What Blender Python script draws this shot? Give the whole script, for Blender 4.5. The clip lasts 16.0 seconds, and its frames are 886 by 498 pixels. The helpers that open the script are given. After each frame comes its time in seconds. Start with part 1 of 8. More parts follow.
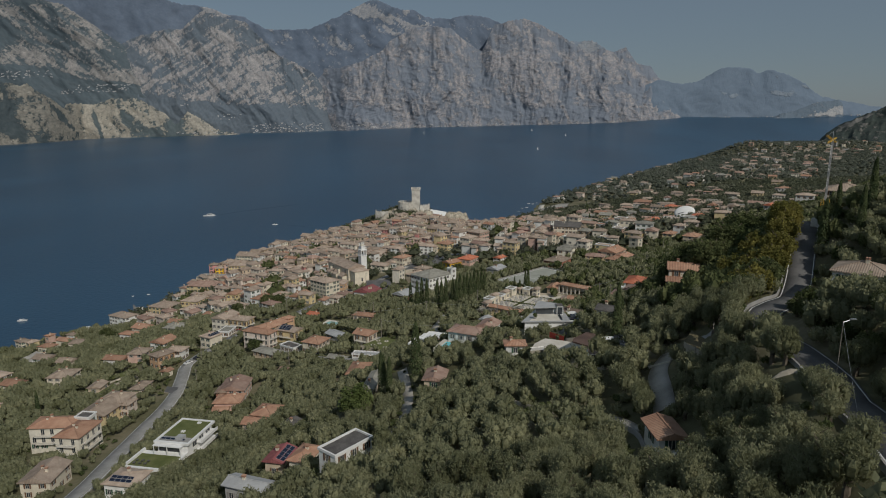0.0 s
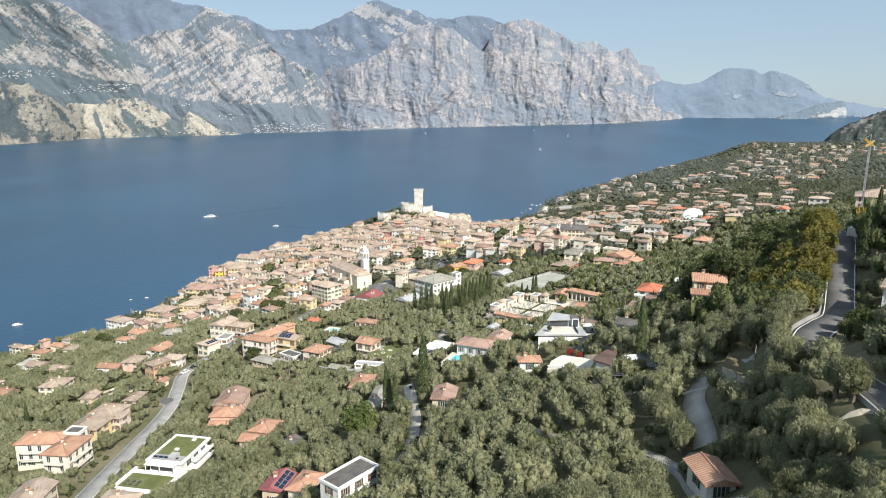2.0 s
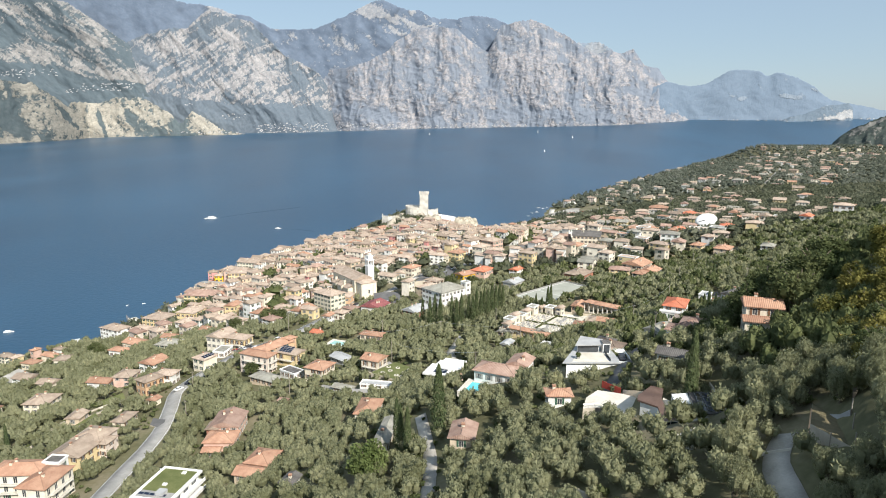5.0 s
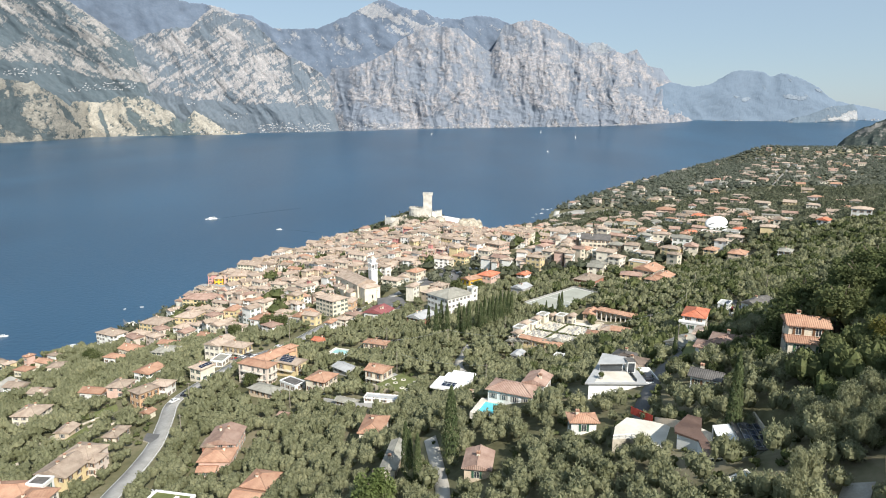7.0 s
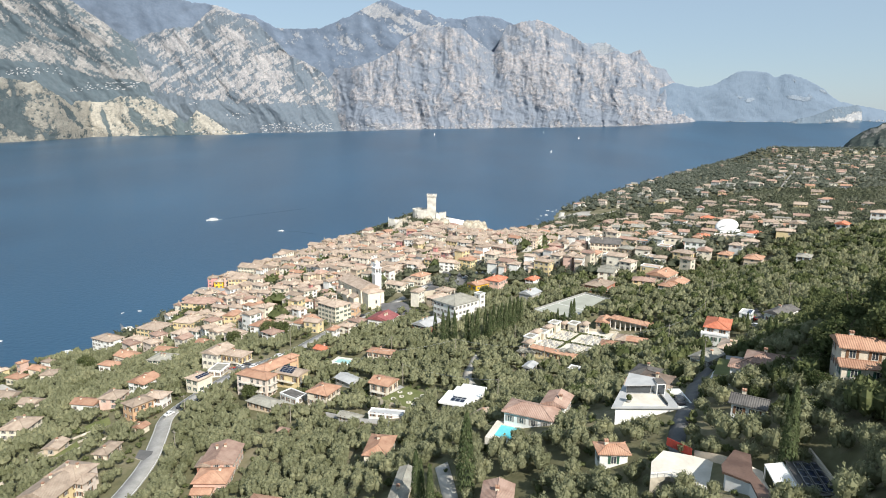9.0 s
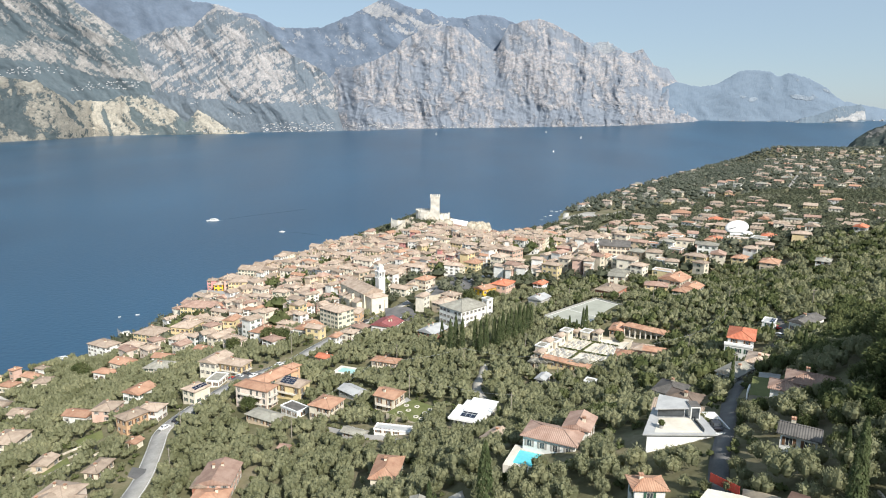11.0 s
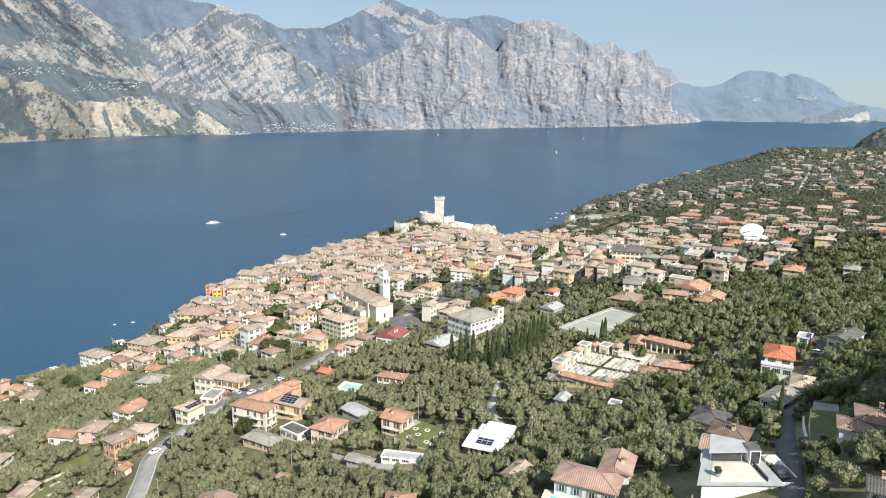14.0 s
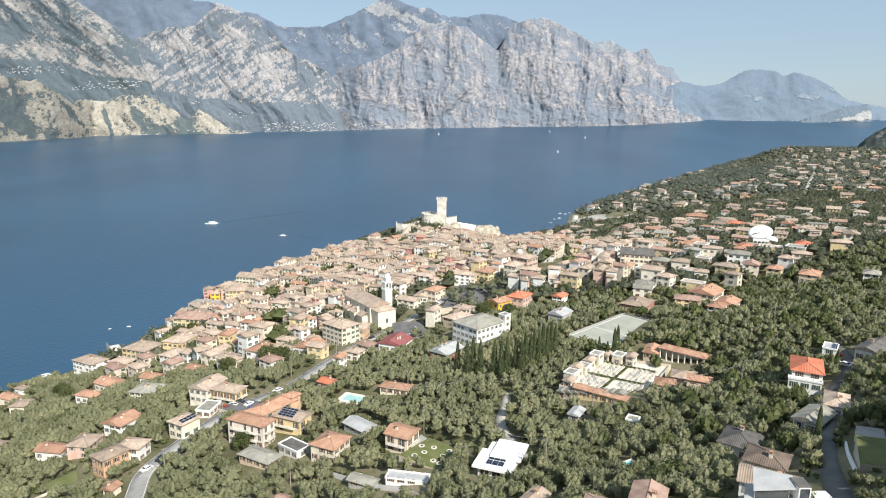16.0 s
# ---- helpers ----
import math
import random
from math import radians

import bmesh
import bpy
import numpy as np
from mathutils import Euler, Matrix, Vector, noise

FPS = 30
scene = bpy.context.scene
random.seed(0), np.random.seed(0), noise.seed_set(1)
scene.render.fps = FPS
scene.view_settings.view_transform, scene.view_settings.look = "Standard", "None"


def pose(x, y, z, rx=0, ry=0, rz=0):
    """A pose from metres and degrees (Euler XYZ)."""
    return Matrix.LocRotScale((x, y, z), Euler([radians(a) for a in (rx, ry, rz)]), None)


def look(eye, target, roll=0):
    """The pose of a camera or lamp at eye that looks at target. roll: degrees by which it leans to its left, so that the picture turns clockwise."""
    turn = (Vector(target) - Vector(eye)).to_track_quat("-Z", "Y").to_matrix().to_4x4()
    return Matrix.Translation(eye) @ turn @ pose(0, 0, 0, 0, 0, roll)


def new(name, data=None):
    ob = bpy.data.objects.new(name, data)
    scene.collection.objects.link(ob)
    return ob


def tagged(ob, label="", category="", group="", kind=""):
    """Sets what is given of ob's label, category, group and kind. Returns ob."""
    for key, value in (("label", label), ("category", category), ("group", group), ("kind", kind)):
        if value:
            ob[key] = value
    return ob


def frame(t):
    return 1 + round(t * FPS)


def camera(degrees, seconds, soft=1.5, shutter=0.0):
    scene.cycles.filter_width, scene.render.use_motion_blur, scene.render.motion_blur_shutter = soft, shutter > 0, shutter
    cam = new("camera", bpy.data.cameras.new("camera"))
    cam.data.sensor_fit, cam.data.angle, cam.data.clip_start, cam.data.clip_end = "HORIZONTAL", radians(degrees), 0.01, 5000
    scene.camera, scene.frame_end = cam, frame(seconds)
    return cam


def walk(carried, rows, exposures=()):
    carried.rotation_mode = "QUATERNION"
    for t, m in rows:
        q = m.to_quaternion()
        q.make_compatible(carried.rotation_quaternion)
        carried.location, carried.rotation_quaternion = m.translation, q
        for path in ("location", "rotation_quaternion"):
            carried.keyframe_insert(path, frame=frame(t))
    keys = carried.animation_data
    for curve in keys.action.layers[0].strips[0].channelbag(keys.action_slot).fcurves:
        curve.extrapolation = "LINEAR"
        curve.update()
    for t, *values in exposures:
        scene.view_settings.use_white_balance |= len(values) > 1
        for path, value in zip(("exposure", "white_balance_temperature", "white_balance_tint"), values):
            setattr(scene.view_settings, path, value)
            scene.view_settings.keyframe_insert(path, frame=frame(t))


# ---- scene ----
cam = camera(69.6, 16.0, soft=1.0)
PATH = [
    (0, (-3.11, -3.95, 155.95), (-3.11, 15.63, 151.87), 0),
    (0.5, (-3.65, -1.37, 155.97), (-3.66, 18.21, 151.89), 0.1),
    (1, (-4.24, 1.39, 155.98), (-4.26, 20.97, 151.91), 0.1),
    (1.5, (-4.79, 4.29, 156.03), (-4.83, 23.87, 151.96), 0.1),
    (2, (-5.37, 7.44, 156.12), (-5.41, 27.02, 152.05), 0.1),
    (2.5, (-5.98, 10.62, 156.24), (-6.03, 30.20, 152.17), 0.2),
    (3, (-6.60, 13.81, 156.34), (-6.67, 33.40, 152.28), 0.2),
    (3.5, (-7.27, 17.08, 156.43), (-7.35, 36.66, 152.37), 0.3),
    (4, (-7.99, 20.35, 156.50), (-8.08, 39.93, 152.45), 0.3),
    (6.5, (-11.56, 36.39, 156.53), (-11.72, 55.97, 152.48), 0.5),
    (7, (-12.19, 39.62, 156.52), (-12.36, 59.21, 152.47), 0.5),
    (7.5, (-12.85, 42.90, 156.50), (-13.05, 62.49, 152.46), 0.5),
    (8, (-13.51, 46.18, 156.45), (-13.72, 65.77, 152.40), 0.5),
    (8.5, (-14.22, 49.43, 156.39), (-14.44, 69.02, 152.34), 0.5),
    (9, (-15.01, 52.70, 156.33), (-15.24, 72.28, 152.29), 0.6),
    (11.5, (-18.79, 68.22, 156.17), (-19.06, 87.80, 152.11), 0.6),
    (12, (-19.52, 71.34, 156.09), (-19.79, 90.93, 152.05), 0.6),
    (12.5, (-20.22, 74.36, 156.03), (-20.50, 93.94, 152.00), 0.6),
    (13, (-20.90, 77.28, 156.03), (-21.18, 96.87, 152.00), 0.7),
    (13.5, (-21.55, 80.15, 156.02), (-21.84, 99.74, 151.98), 0.7),
    (14, (-22.11, 83.02, 156.02), (-22.42, 102.60, 151.98), 0.6),
    (14.5, (-22.64, 85.94, 156.02), (-22.95, 105.52, 151.97), 0.6),
    (15, (-23.24, 88.98, 156.05), (-23.56, 108.56, 151.99), 0.6),
    (15.5, (-23.93, 92.06, 156.08), (-24.25, 111.64, 152.01), 0.6),
    (16, (-24.66, 95.16, 156.07), (-24.98, 114.74, 152.00), 0.6),
]
EXPOSURES = [(0.0, -0.88), (0.1, -0.55), (0.2, -0.2), (0.3, 0.1), (0.4, 0.4), (0.5, 0.56), (0.7, 0.72), (16.0, 0.72)]
walk(cam, [(t, look(eye, target, roll)) for t, eye, target, roll in PATH], EXPOSURES)

# ---- the lie of the land: height over the lake from the distance to the shore ----
SHORE = [(-744, -480), (-516, 0), (-396, 240), (-302, 403), (-259, 462), (-244, 504), (-241, 556), (-239, 592), (-236, 612), (-226, 640),
         (-208, 700), (-178, 762), (-148, 850), (-110, 924), (-48, 960), (6, 926), (26, 890), (62, 922), (103, 960), (142, 1020), (154, 1098),
         (180, 1182), (256, 1327), (397, 1561), (656, 1962), (1050, 2578), (1560, 3360), (2100, 4200)]


def smooth(a, b, v):
    t = np.clip((np.asarray(v, float) - a) / (b - a), 0, 1)
    return t * t * (3 - 2 * t)


def shore_distance(x, y):
    """Signed distance to the shore line: positive on land, negative on the lake."""
    x, y = np.asarray(x, float), np.asarray(y, float)
    best, dry = np.full(x.shape, 1e9), np.zeros(x.shape, bool)
    for (ax, ay), (bx, by) in zip(SHORE, SHORE[1:]):
        dx, dy = bx - ax, by - ay
        t = np.clip(((x - ax) * dx + (y - ay) * dy) / (dx * dx + dy * dy), 0, 1)
        best = np.minimum(best, np.hypot(x - ax - t * dx, y - ay - t * dy))
    # land is what the shore line and the far corners on its inland side close in
    ring = SHORE + [(30000, SHORE[-1][1]), (30000, SHORE[0][1])]
    for (ax, ay), (bx, by) in zip(ring, ring[1:] + ring[:1]):
        if ay != by:
            dry = dry ^ (((ay > y) != (by > y)) & (x < (bx - ax) * (y - ay) / (by - ay) + ax))
    return np.where(dry, best, -best)


def bump(x, y, cx, cy, rx, ry, h):
    return h * np.exp(-((x - cx) / rx) ** 2 - ((y - cy) / ry) ** 2)


def slope(x, y):
    """Height of the hillside at (x, y), before the road is cut into it."""
    x, y = np.asarray(x, float), np.asarray(y, float)
    s = shore_distance(x, y)
    far = smooth(480, 800, y)
    sl = np.minimum(s, 300) * 0.17 + np.maximum(s - 300, 0) * (0.17 - 0.14 * far)
    sl = np.minimum(sl, 400 - 330 * far - 42 * smooth(1250, 2500, y))
    low = np.where(s > 0, sl * (1 - np.exp(-np.maximum(s, 0) / 30)), 0.22 * s)
    steep = (0.3 - 0.25 * smooth(180, 324, y) - 0.05 * far) * np.logaddexp(0, (s - 324) / 17) * 17
    z = low + np.minimum(steep, 190)
    z = z + bump(x, y, -50.4, 854.4, 57.6, 48, 19.2) + bump(x, y, -36, 768, 108, 84, 4.8)
    z = z + bump(x, y, -2.4, 201.6, 33.6, 30, 7.2) - bump(x, y, 150, 450, 72, 72, 10.8) + bump(x, y, -120, 372, 48, 72, 7.2)
    z = z - bump(x, y, 259.2, 680.4, 144, 144, 7.2) - bump(x, y, -90, 222, 36, 48, 4.8) - bump(x, y, 28.8, 86.4, 16.8, 26.4, 6)
    z = z + bump(x, y, 106, 162, 34, 62, 9) + bump(x, y, 60, 100, 12, 34, 3)
    z = z - bump(x, y, 56, 735, 60, 100, 9.5) - bump(x, y, 249, 648, 46, 52, 16) - bump(x, y, 228, 600, 40, 46, 10)
    z = z + bump(x, y, 942, 2020, 88, 130, 31) + bump(x, y, 1220, 1985, 205, 170, 34) - bump(x, y, 86, 118, 20, 32, 9) - bump(x, y, 40.5, 143.5, 6.5, 8, 5.0) - bump(x, y, 64, 338, 26, 26, 5.6)
    return np.maximum(z, -12.0)


CUT = [(12, -40), (22, -8), (31, 22), (39, 46), (43, 57), (45.9, 68.2), (48.6, 76.0), (50.2, 83.3), (51.4, 90.5), (52.5, 99.1), (54.4, 106.4), (58.2, 112.0), (64.5, 118.6), (71.3, 126.4), (78.6, 138.0), (84.6, 148.1),
       (95.2, 165.9), (106, 188), (122, 220)]


def ground(x, y):
    """Height of the land at (x, y): the hillside, cut level along the mountain road."""
    x, y = np.asarray(x, float), np.asarray(y, float)
    z = slope(x, y)
    near = (x > -10) & (x < 150) & (y > -60) & (y < 240)
    if not np.any(near):
        return z
    best, lev = np.full(x.shape, 1e9), np.zeros(x.shape)
    for (ax, ay), (bx, by) in zip(CUT, CUT[1:]):
        dx, dy = bx - ax, by - ay
        t = np.clip(((x - ax) * dx + (y - ay) * dy) / (dx * dx + dy * dy), 0, 1)
        d = np.hypot(x - ax - t * dx, y - ay - t * dy)
        h = float(slope(ax, ay)) * (1 - t) + float(slope(bx, by)) * t
        lev, best = np.where(d < best, h, lev), np.minimum(d, best)
    f = 1 - smooth(4.0, 10.0, best)
    return np.where(near, z * (1 - f) + lev * f, z)

# ---- light ----
SUN_AZ, SUN_EL = 148.0, 40.0     # degrees clockwise from +y, and over the horizon
world = bpy.data.worlds.new("sky")
scene.world = world
world.use_nodes = True
wn = world.node_tree
sky = wn.nodes.new("ShaderNodeTexSky")
sky.sky_type, sky.sun_disc = "NISHITA", False
sky.sun_elevation, sky.sun_rotation = radians(SUN_EL), radians(SUN_AZ)
sky.air_density, sky.dust_density, sky.ozone_density, sky.altitude = 1.0, 0.5, 3.0, 0
haze = wn.nodes.new("ShaderNodeMix")
haze.data_type = "RGBA"
haze.inputs[0].default_value = 0.72
haze.inputs[7].default_value = (2.42, 3.10, 3.72, 1)
wn.links.new(sky.outputs[0], haze.inputs[6])
wn.links.new(haze.outputs[2], wn.nodes["Background"].inputs[0])
wn.nodes["Background"].inputs[1].default_value = 0.1
sun = new("sun", bpy.data.lights.new("sun", "SUN"))
sun.data.energy, sun.data.angle, sun.data.color = 4.1, radians(0.5), (1.0, 0.95, 0.87)
sun.matrix_world = look((math.sin(radians(SUN_AZ)) * 100, math.cos(radians(SUN_AZ)) * 100, 100 * math.tan(radians(SUN_EL))), (0, 0, 0))

# ---- materials ----


def rgb(c):
    return (c[0], c[1], c[2], 1.0)


def surface(name, c1, c2, big=6.0, small=0.5, rough=0.85, bump_d=0.0, metal=0.0, random_v=0.0, island_v=0.0, c3=None, space="position", spec=0.3):
    """A rough surface that varies between c1 and c2 at two scales (metres)."""
    m = bpy.data.materials.new(name)
    m.use_nodes = True
    n, l = m.node_tree.nodes, m.node_tree.links
    b = n["Principled BSDF"]
    b.inputs["Roughness"].default_value, b.inputs["Metallic"].default_value = rough, metal
    b.inputs["Specular IOR Level"].default_value = spec
    if space == "position":
        co = n.new("ShaderNodeNewGeometry").outputs["Position"]
    else:
        co = n.new("ShaderNodeTexCoord").outputs["Object"]
    na, nb = n.new("ShaderNodeTexNoise"), n.new("ShaderNodeTexNoise")
    na.inputs["Scale"].default_value, nb.inputs["Scale"].default_value = 1 / big, 1 / small
    na.inputs["Detail"].default_value, nb.inputs["Detail"].default_value = 4, 3
    l.new(co, na.inputs["Vector"]), l.new(co, nb.inputs["Vector"])
    mixf = n.new("ShaderNodeMath")
    mixf.operation = "MULTIPLY_ADD"
    l.new(nb.outputs[0], mixf.inputs[0])
    mixf.inputs[1].default_value = 0.5
    half = n.new("ShaderNodeMath")
    half.operation = "MULTIPLY_ADD"
    l.new(na.outputs[0], half.inputs[0])
    half.inputs[1].default_value, half.inputs[2].default_value = 1.3, -0.4
    l.new(half.outputs[0], mixf.inputs[2])
    ramp = n.new("ShaderNodeValToRGB")
    e = ramp.color_ramp.elements
    e[0].position, e[0].color, e[1].position, e[1].color = 0.25, rgb(c1), 0.75, rgb(c2)
    if c3:
        k = ramp.color_ramp.elements.new(0.5)
        k.color = rgb(c3)
    l.new(mixf.outputs[0], ramp.inputs[0])
    col = ramp.outputs[0]
    for amount, node, socket in ((random_v, "ShaderNodeObjectInfo", "Random"), (island_v, "ShaderNodeNewGeometry", "Random Per Island")):
        if amount:
            r = n.new(node)
            hs = n.new("ShaderNodeHueSaturation")
            mp = n.new("ShaderNodeMapRange")
            mp.inputs["To Min"].default_value, mp.inputs["To Max"].default_value = 1 - amount, 1 + amount
            l.new(r.outputs[socket], mp.inputs[0])
            l.new(mp.outputs[0], hs.inputs["Value"])
            l.new(col, hs.inputs["Color"])
            col = hs.outputs[0]
    l.new(col, b.inputs["Base Color"])
    if bump_d:
        bp = n.new("ShaderNodeBump")
        bp.inputs["Distance"].default_value, bp.inputs["Strength"].default_value = bump_d, 1.0
        l.new(mixf.outputs[0], bp.inputs["Height"])
        l.new(bp.outputs[0], b.inputs["Normal"])
    return m


def tile_roof(name, c1, c2, pitch=0.42):
    """Clay tile: ribs that run down each slope, with patches of age."""
    m = surface(name, c1, c2, 2.5, 0.35, 0.9, 0.0, random_v=0.16, island_v=0.16, space="object")
    n, l = m.node_tree.nodes, m.node_tree.links
    tc = n.new("ShaderNodeTexCoord")
    sep, nor = n.new("ShaderNodeSeparateXYZ"), n.new("ShaderNodeSeparateXYZ")
    l.new(tc.outputs["Object"], sep.inputs[0]), l.new(tc.outputs["Normal"], nor.inputs[0])
    ax, ay = n.new("ShaderNodeMath"), n.new("ShaderNodeMath")
    ax.operation = ay.operation = "ABSOLUTE"
    l.new(nor.outputs[0], ax.inputs[0]), l.new(nor.outputs[1], ay.inputs[0])
    gt = n.new("ShaderNodeMath")
    gt.operation = "GREATER_THAN"
    l.new(ax.outputs[0], gt.inputs[0]), l.new(ay.outputs[0], gt.inputs[1])
    pick = n.new("ShaderNodeMix")
    l.new(gt.outputs[0], pick.inputs[0]), l.new(sep.outputs[0], pick.inputs[2]), l.new(sep.outputs[1], pick.inputs[3])
    sc = n.new("ShaderNodeMath")
    sc.operation = "MULTIPLY"
    sc.inputs[1].default_value = 2 * math.pi / pitch
    l.new(pick.outputs[0], sc.inputs[0])
    sn = n.new("ShaderNodeMath")
    sn.operation = "SINE"
    l.new(sc.outputs[0], sn.inputs[0])
    bp = n.new("ShaderNodeBump")
    bp.inputs["Distance"].default_value, bp.inputs["Strength"].default_value = 0.05, 0.7
    l.new(sn.outputs[0], bp.inputs["Height"])
    l.new(bp.outputs[0], n["Principled BSDF"].inputs["Normal"])
    return m


WALL = {}
for key, c in dict(cream=(0.74, 0.67, 0.54), white=(0.80, 0.79, 0.75), yellow=(0.70, 0.57, 0.33), pink=(0.64, 0.44, 0.36), orange=(0.64, 0.42, 0.26),
                   tan=(0.62, 0.51, 0.38), grey=(0.42, 0.41, 0.39), vivid=(0.78, 0.48, 0.05), rose=(0.58, 0.28, 0.26), brick=(0.34, 0.16, 0.11),
                   pinkwhite=(0.70, 0.60, 0.52), stone=(0.56, 0.50, 0.40), ivory=(0.76, 0.71, 0.60)).items():
    WALL[key] = surface("plaster_" + key, tuple(v * 0.82 for v in c), tuple(min(v * 1.08, 0.85) for v in c), 3.0, 0.4, 0.9, 0.01, random_v=0.09, space="object")
ROOF = {"tile": tile_roof("clay_tile", (0.335, 0.182, 0.120), (0.46, 0.282, 0.192)), "old": tile_roof("aged_clay_tile", (0.335, 0.258, 0.200), (0.51, 0.408, 0.326)),
        "brown": tile_roof("brown_tile", (0.26, 0.20, 0.155), (0.40, 0.32, 0.25)), "red": tile_roof("red_tile", (0.45, 0.14, 0.08), (0.58, 0.22, 0.13)),
        "brick": tile_roof("weathered_red_tile", (0.28, 0.178, 0.138), (0.41, 0.288, 0.230)), "grey": tile_roof("grey_tile", (0.22, 0.21, 0.18), (0.34, 0.33, 0.28)),
        "umber": tile_roof("dark_brown_tile", (0.115, 0.088, 0.070), (0.195, 0.150, 0.120)), "dark": tile_roof("dark_slate", (0.09, 0.085, 0.08), (0.16, 0.15, 0.14)), "purple": tile_roof("plum_tile", (0.24, 0.08, 0.08), (0.33, 0.12, 0.12)),
        "metal": surface("metal_sheet", (0.34, 0.345, 0.345), (0.46, 0.465, 0.46), 3, 0.4, 0.6, space="object")}
GLASS = surface("window_glass", (0.03, 0.035, 0.04), (0.06, 0.07, 0.08), 2, 0.5, 0.12, spec=0.6)
FRAME = surface("window_frame_paint", (0.55, 0.52, 0.46), (0.7, 0.67, 0.6), 1, 0.2, 0.6)
SHUT = [surface("shutter_brown", (0.13, 0.07, 0.04), (0.2, 0.11, 0.06), 1, 0.1, 0.7), surface("shutter_green", (0.03, 0.08, 0.05), (0.05, 0.12, 0.08), 1, 0.1, 0.7),
        surface("shutter_grey", (0.25, 0.24, 0.22), (0.36, 0.34, 0.31), 1, 0.1, 0.7)]
WHITE = surface("white_render", (0.74, 0.74, 0.72), (0.82, 0.82, 0.80), 4, 0.5, 0.7, 0.004)
STONE = surface("limestone", (0.22, 0.20, 0.155), (0.58, 0.52, 0.42), 5, 0.9, 0.95, 0.3)
PALE = surface("pale_stone", (0.56, 0.52, 0.44), (0.70, 0.66, 0.58), 4, 0.6, 0.9, 0.02)
ASPHALT = surface("asphalt", (0.10, 0.10, 0.10), (0.17, 0.165, 0.16), 6, 0.4, 0.9, 0.01)
GRAVEL = surface("gravel", (0.34, 0.32, 0.28), (0.52, 0.49, 0.44), 4, 0.3, 0.95, 0.02)
CONCRETE = surface("concrete", (0.27, 0.265, 0.25), (0.38, 0.37, 0.35), 4, 0.5, 0.9, 0.01)
COURT = surface("court_concrete", (0.30, 0.31, 0.265), (0.40, 0.405, 0.345), 9, 0.7, 0.9, 0.01)
LAWN = surface("lawn", (0.098, 0.116, 0.038), (0.170, 0.180, 0.072), 4, 0.4, 0.95, 0.05)
PAINT = surface("road_paint", (0.6, 0.6, 0.58), (0.75, 0.75, 0.72), 3, 0.3, 0.8)
BARK = surface("bark", (0.10, 0.08, 0.06), (0.19, 0.16, 0.12), 0.6, 0.1, 0.95, 0.03)
PANEL = surface("solar_cell", (0.012, 0.018, 0.035), (0.02, 0.03, 0.06), 1, 0.2, 0.18, spec=0.6)
ALU = surface("aluminium", (0.5, 0.5, 0.5), (0.62, 0.62, 0.62), 1, 0.2, 0.4, metal=0.8)
STEEL_Y = surface("yellow_steel", (0.55, 0.33, 0.04), (0.66, 0.42, 0.07), 2, 0.3, 0.5)
WOODPOLE = surface("grey_timber", (0.26, 0.23, 0.19), (0.38, 0.34, 0.29), 1, 0.1, 0.9)
OLIVE = surface("olive_leaf", (0.182, 0.190, 0.098), (0.364, 0.360, 0.212), 12, 0.5, 0.7, 0.06, island_v=0.15, spec=0.12, c3=(0.268, 0.278, 0.164))
# haze is mixed into both far leaf colours, more into the farther one
OLIVE_FAR = surface("olive_leaf_light_haze", (0.100, 0.115, 0.078), (0.222, 0.230, 0.165), 40, 1.6, 0.8, 0.4, island_v=0.25, spec=0.06, c3=(0.143, 0.154, 0.098))
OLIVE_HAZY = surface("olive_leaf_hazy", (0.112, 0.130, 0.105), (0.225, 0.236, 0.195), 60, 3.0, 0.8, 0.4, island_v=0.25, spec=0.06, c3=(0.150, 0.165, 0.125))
CYPRESS = surface("cypress_leaf", (0.078, 0.108, 0.050), (0.160, 0.190, 0.090), 3, 0.6, 0.85, island_v=0.3, spec=0.06)
BROAD = surface("broad_leaf", (0.086, 0.112, 0.046), (0.195, 0.212, 0.096), 8, 0.6, 0.75, 0.18, island_v=0.3, spec=0.06)
GOLD = surface("turning_leaf", (0.140, 0.142, 0.040), (0.31, 0.275, 0.085), 7, 0.6, 0.75, 0.18, island_v=0.3, spec=0.06)


def leafy(m, through_light):
    """Leaves that let some light through to their shaded side."""
    n, l = m.node_tree.nodes, m.node_tree.links
    b = n["Principled BSDF"]
    t = n.new("ShaderNodeBsdfTranslucent")
    l.new(b.inputs["Base Color"].links[0].from_socket, t.inputs[0])
    x = n.new("ShaderNodeMixShader")
    x.inputs[0].default_value = through_light
    l.new(b.outputs[0], x.inputs[1]), l.new(t.outputs[0], x.inputs[2])
    l.new(x.outputs[0], n["Material Output"].inputs[0])


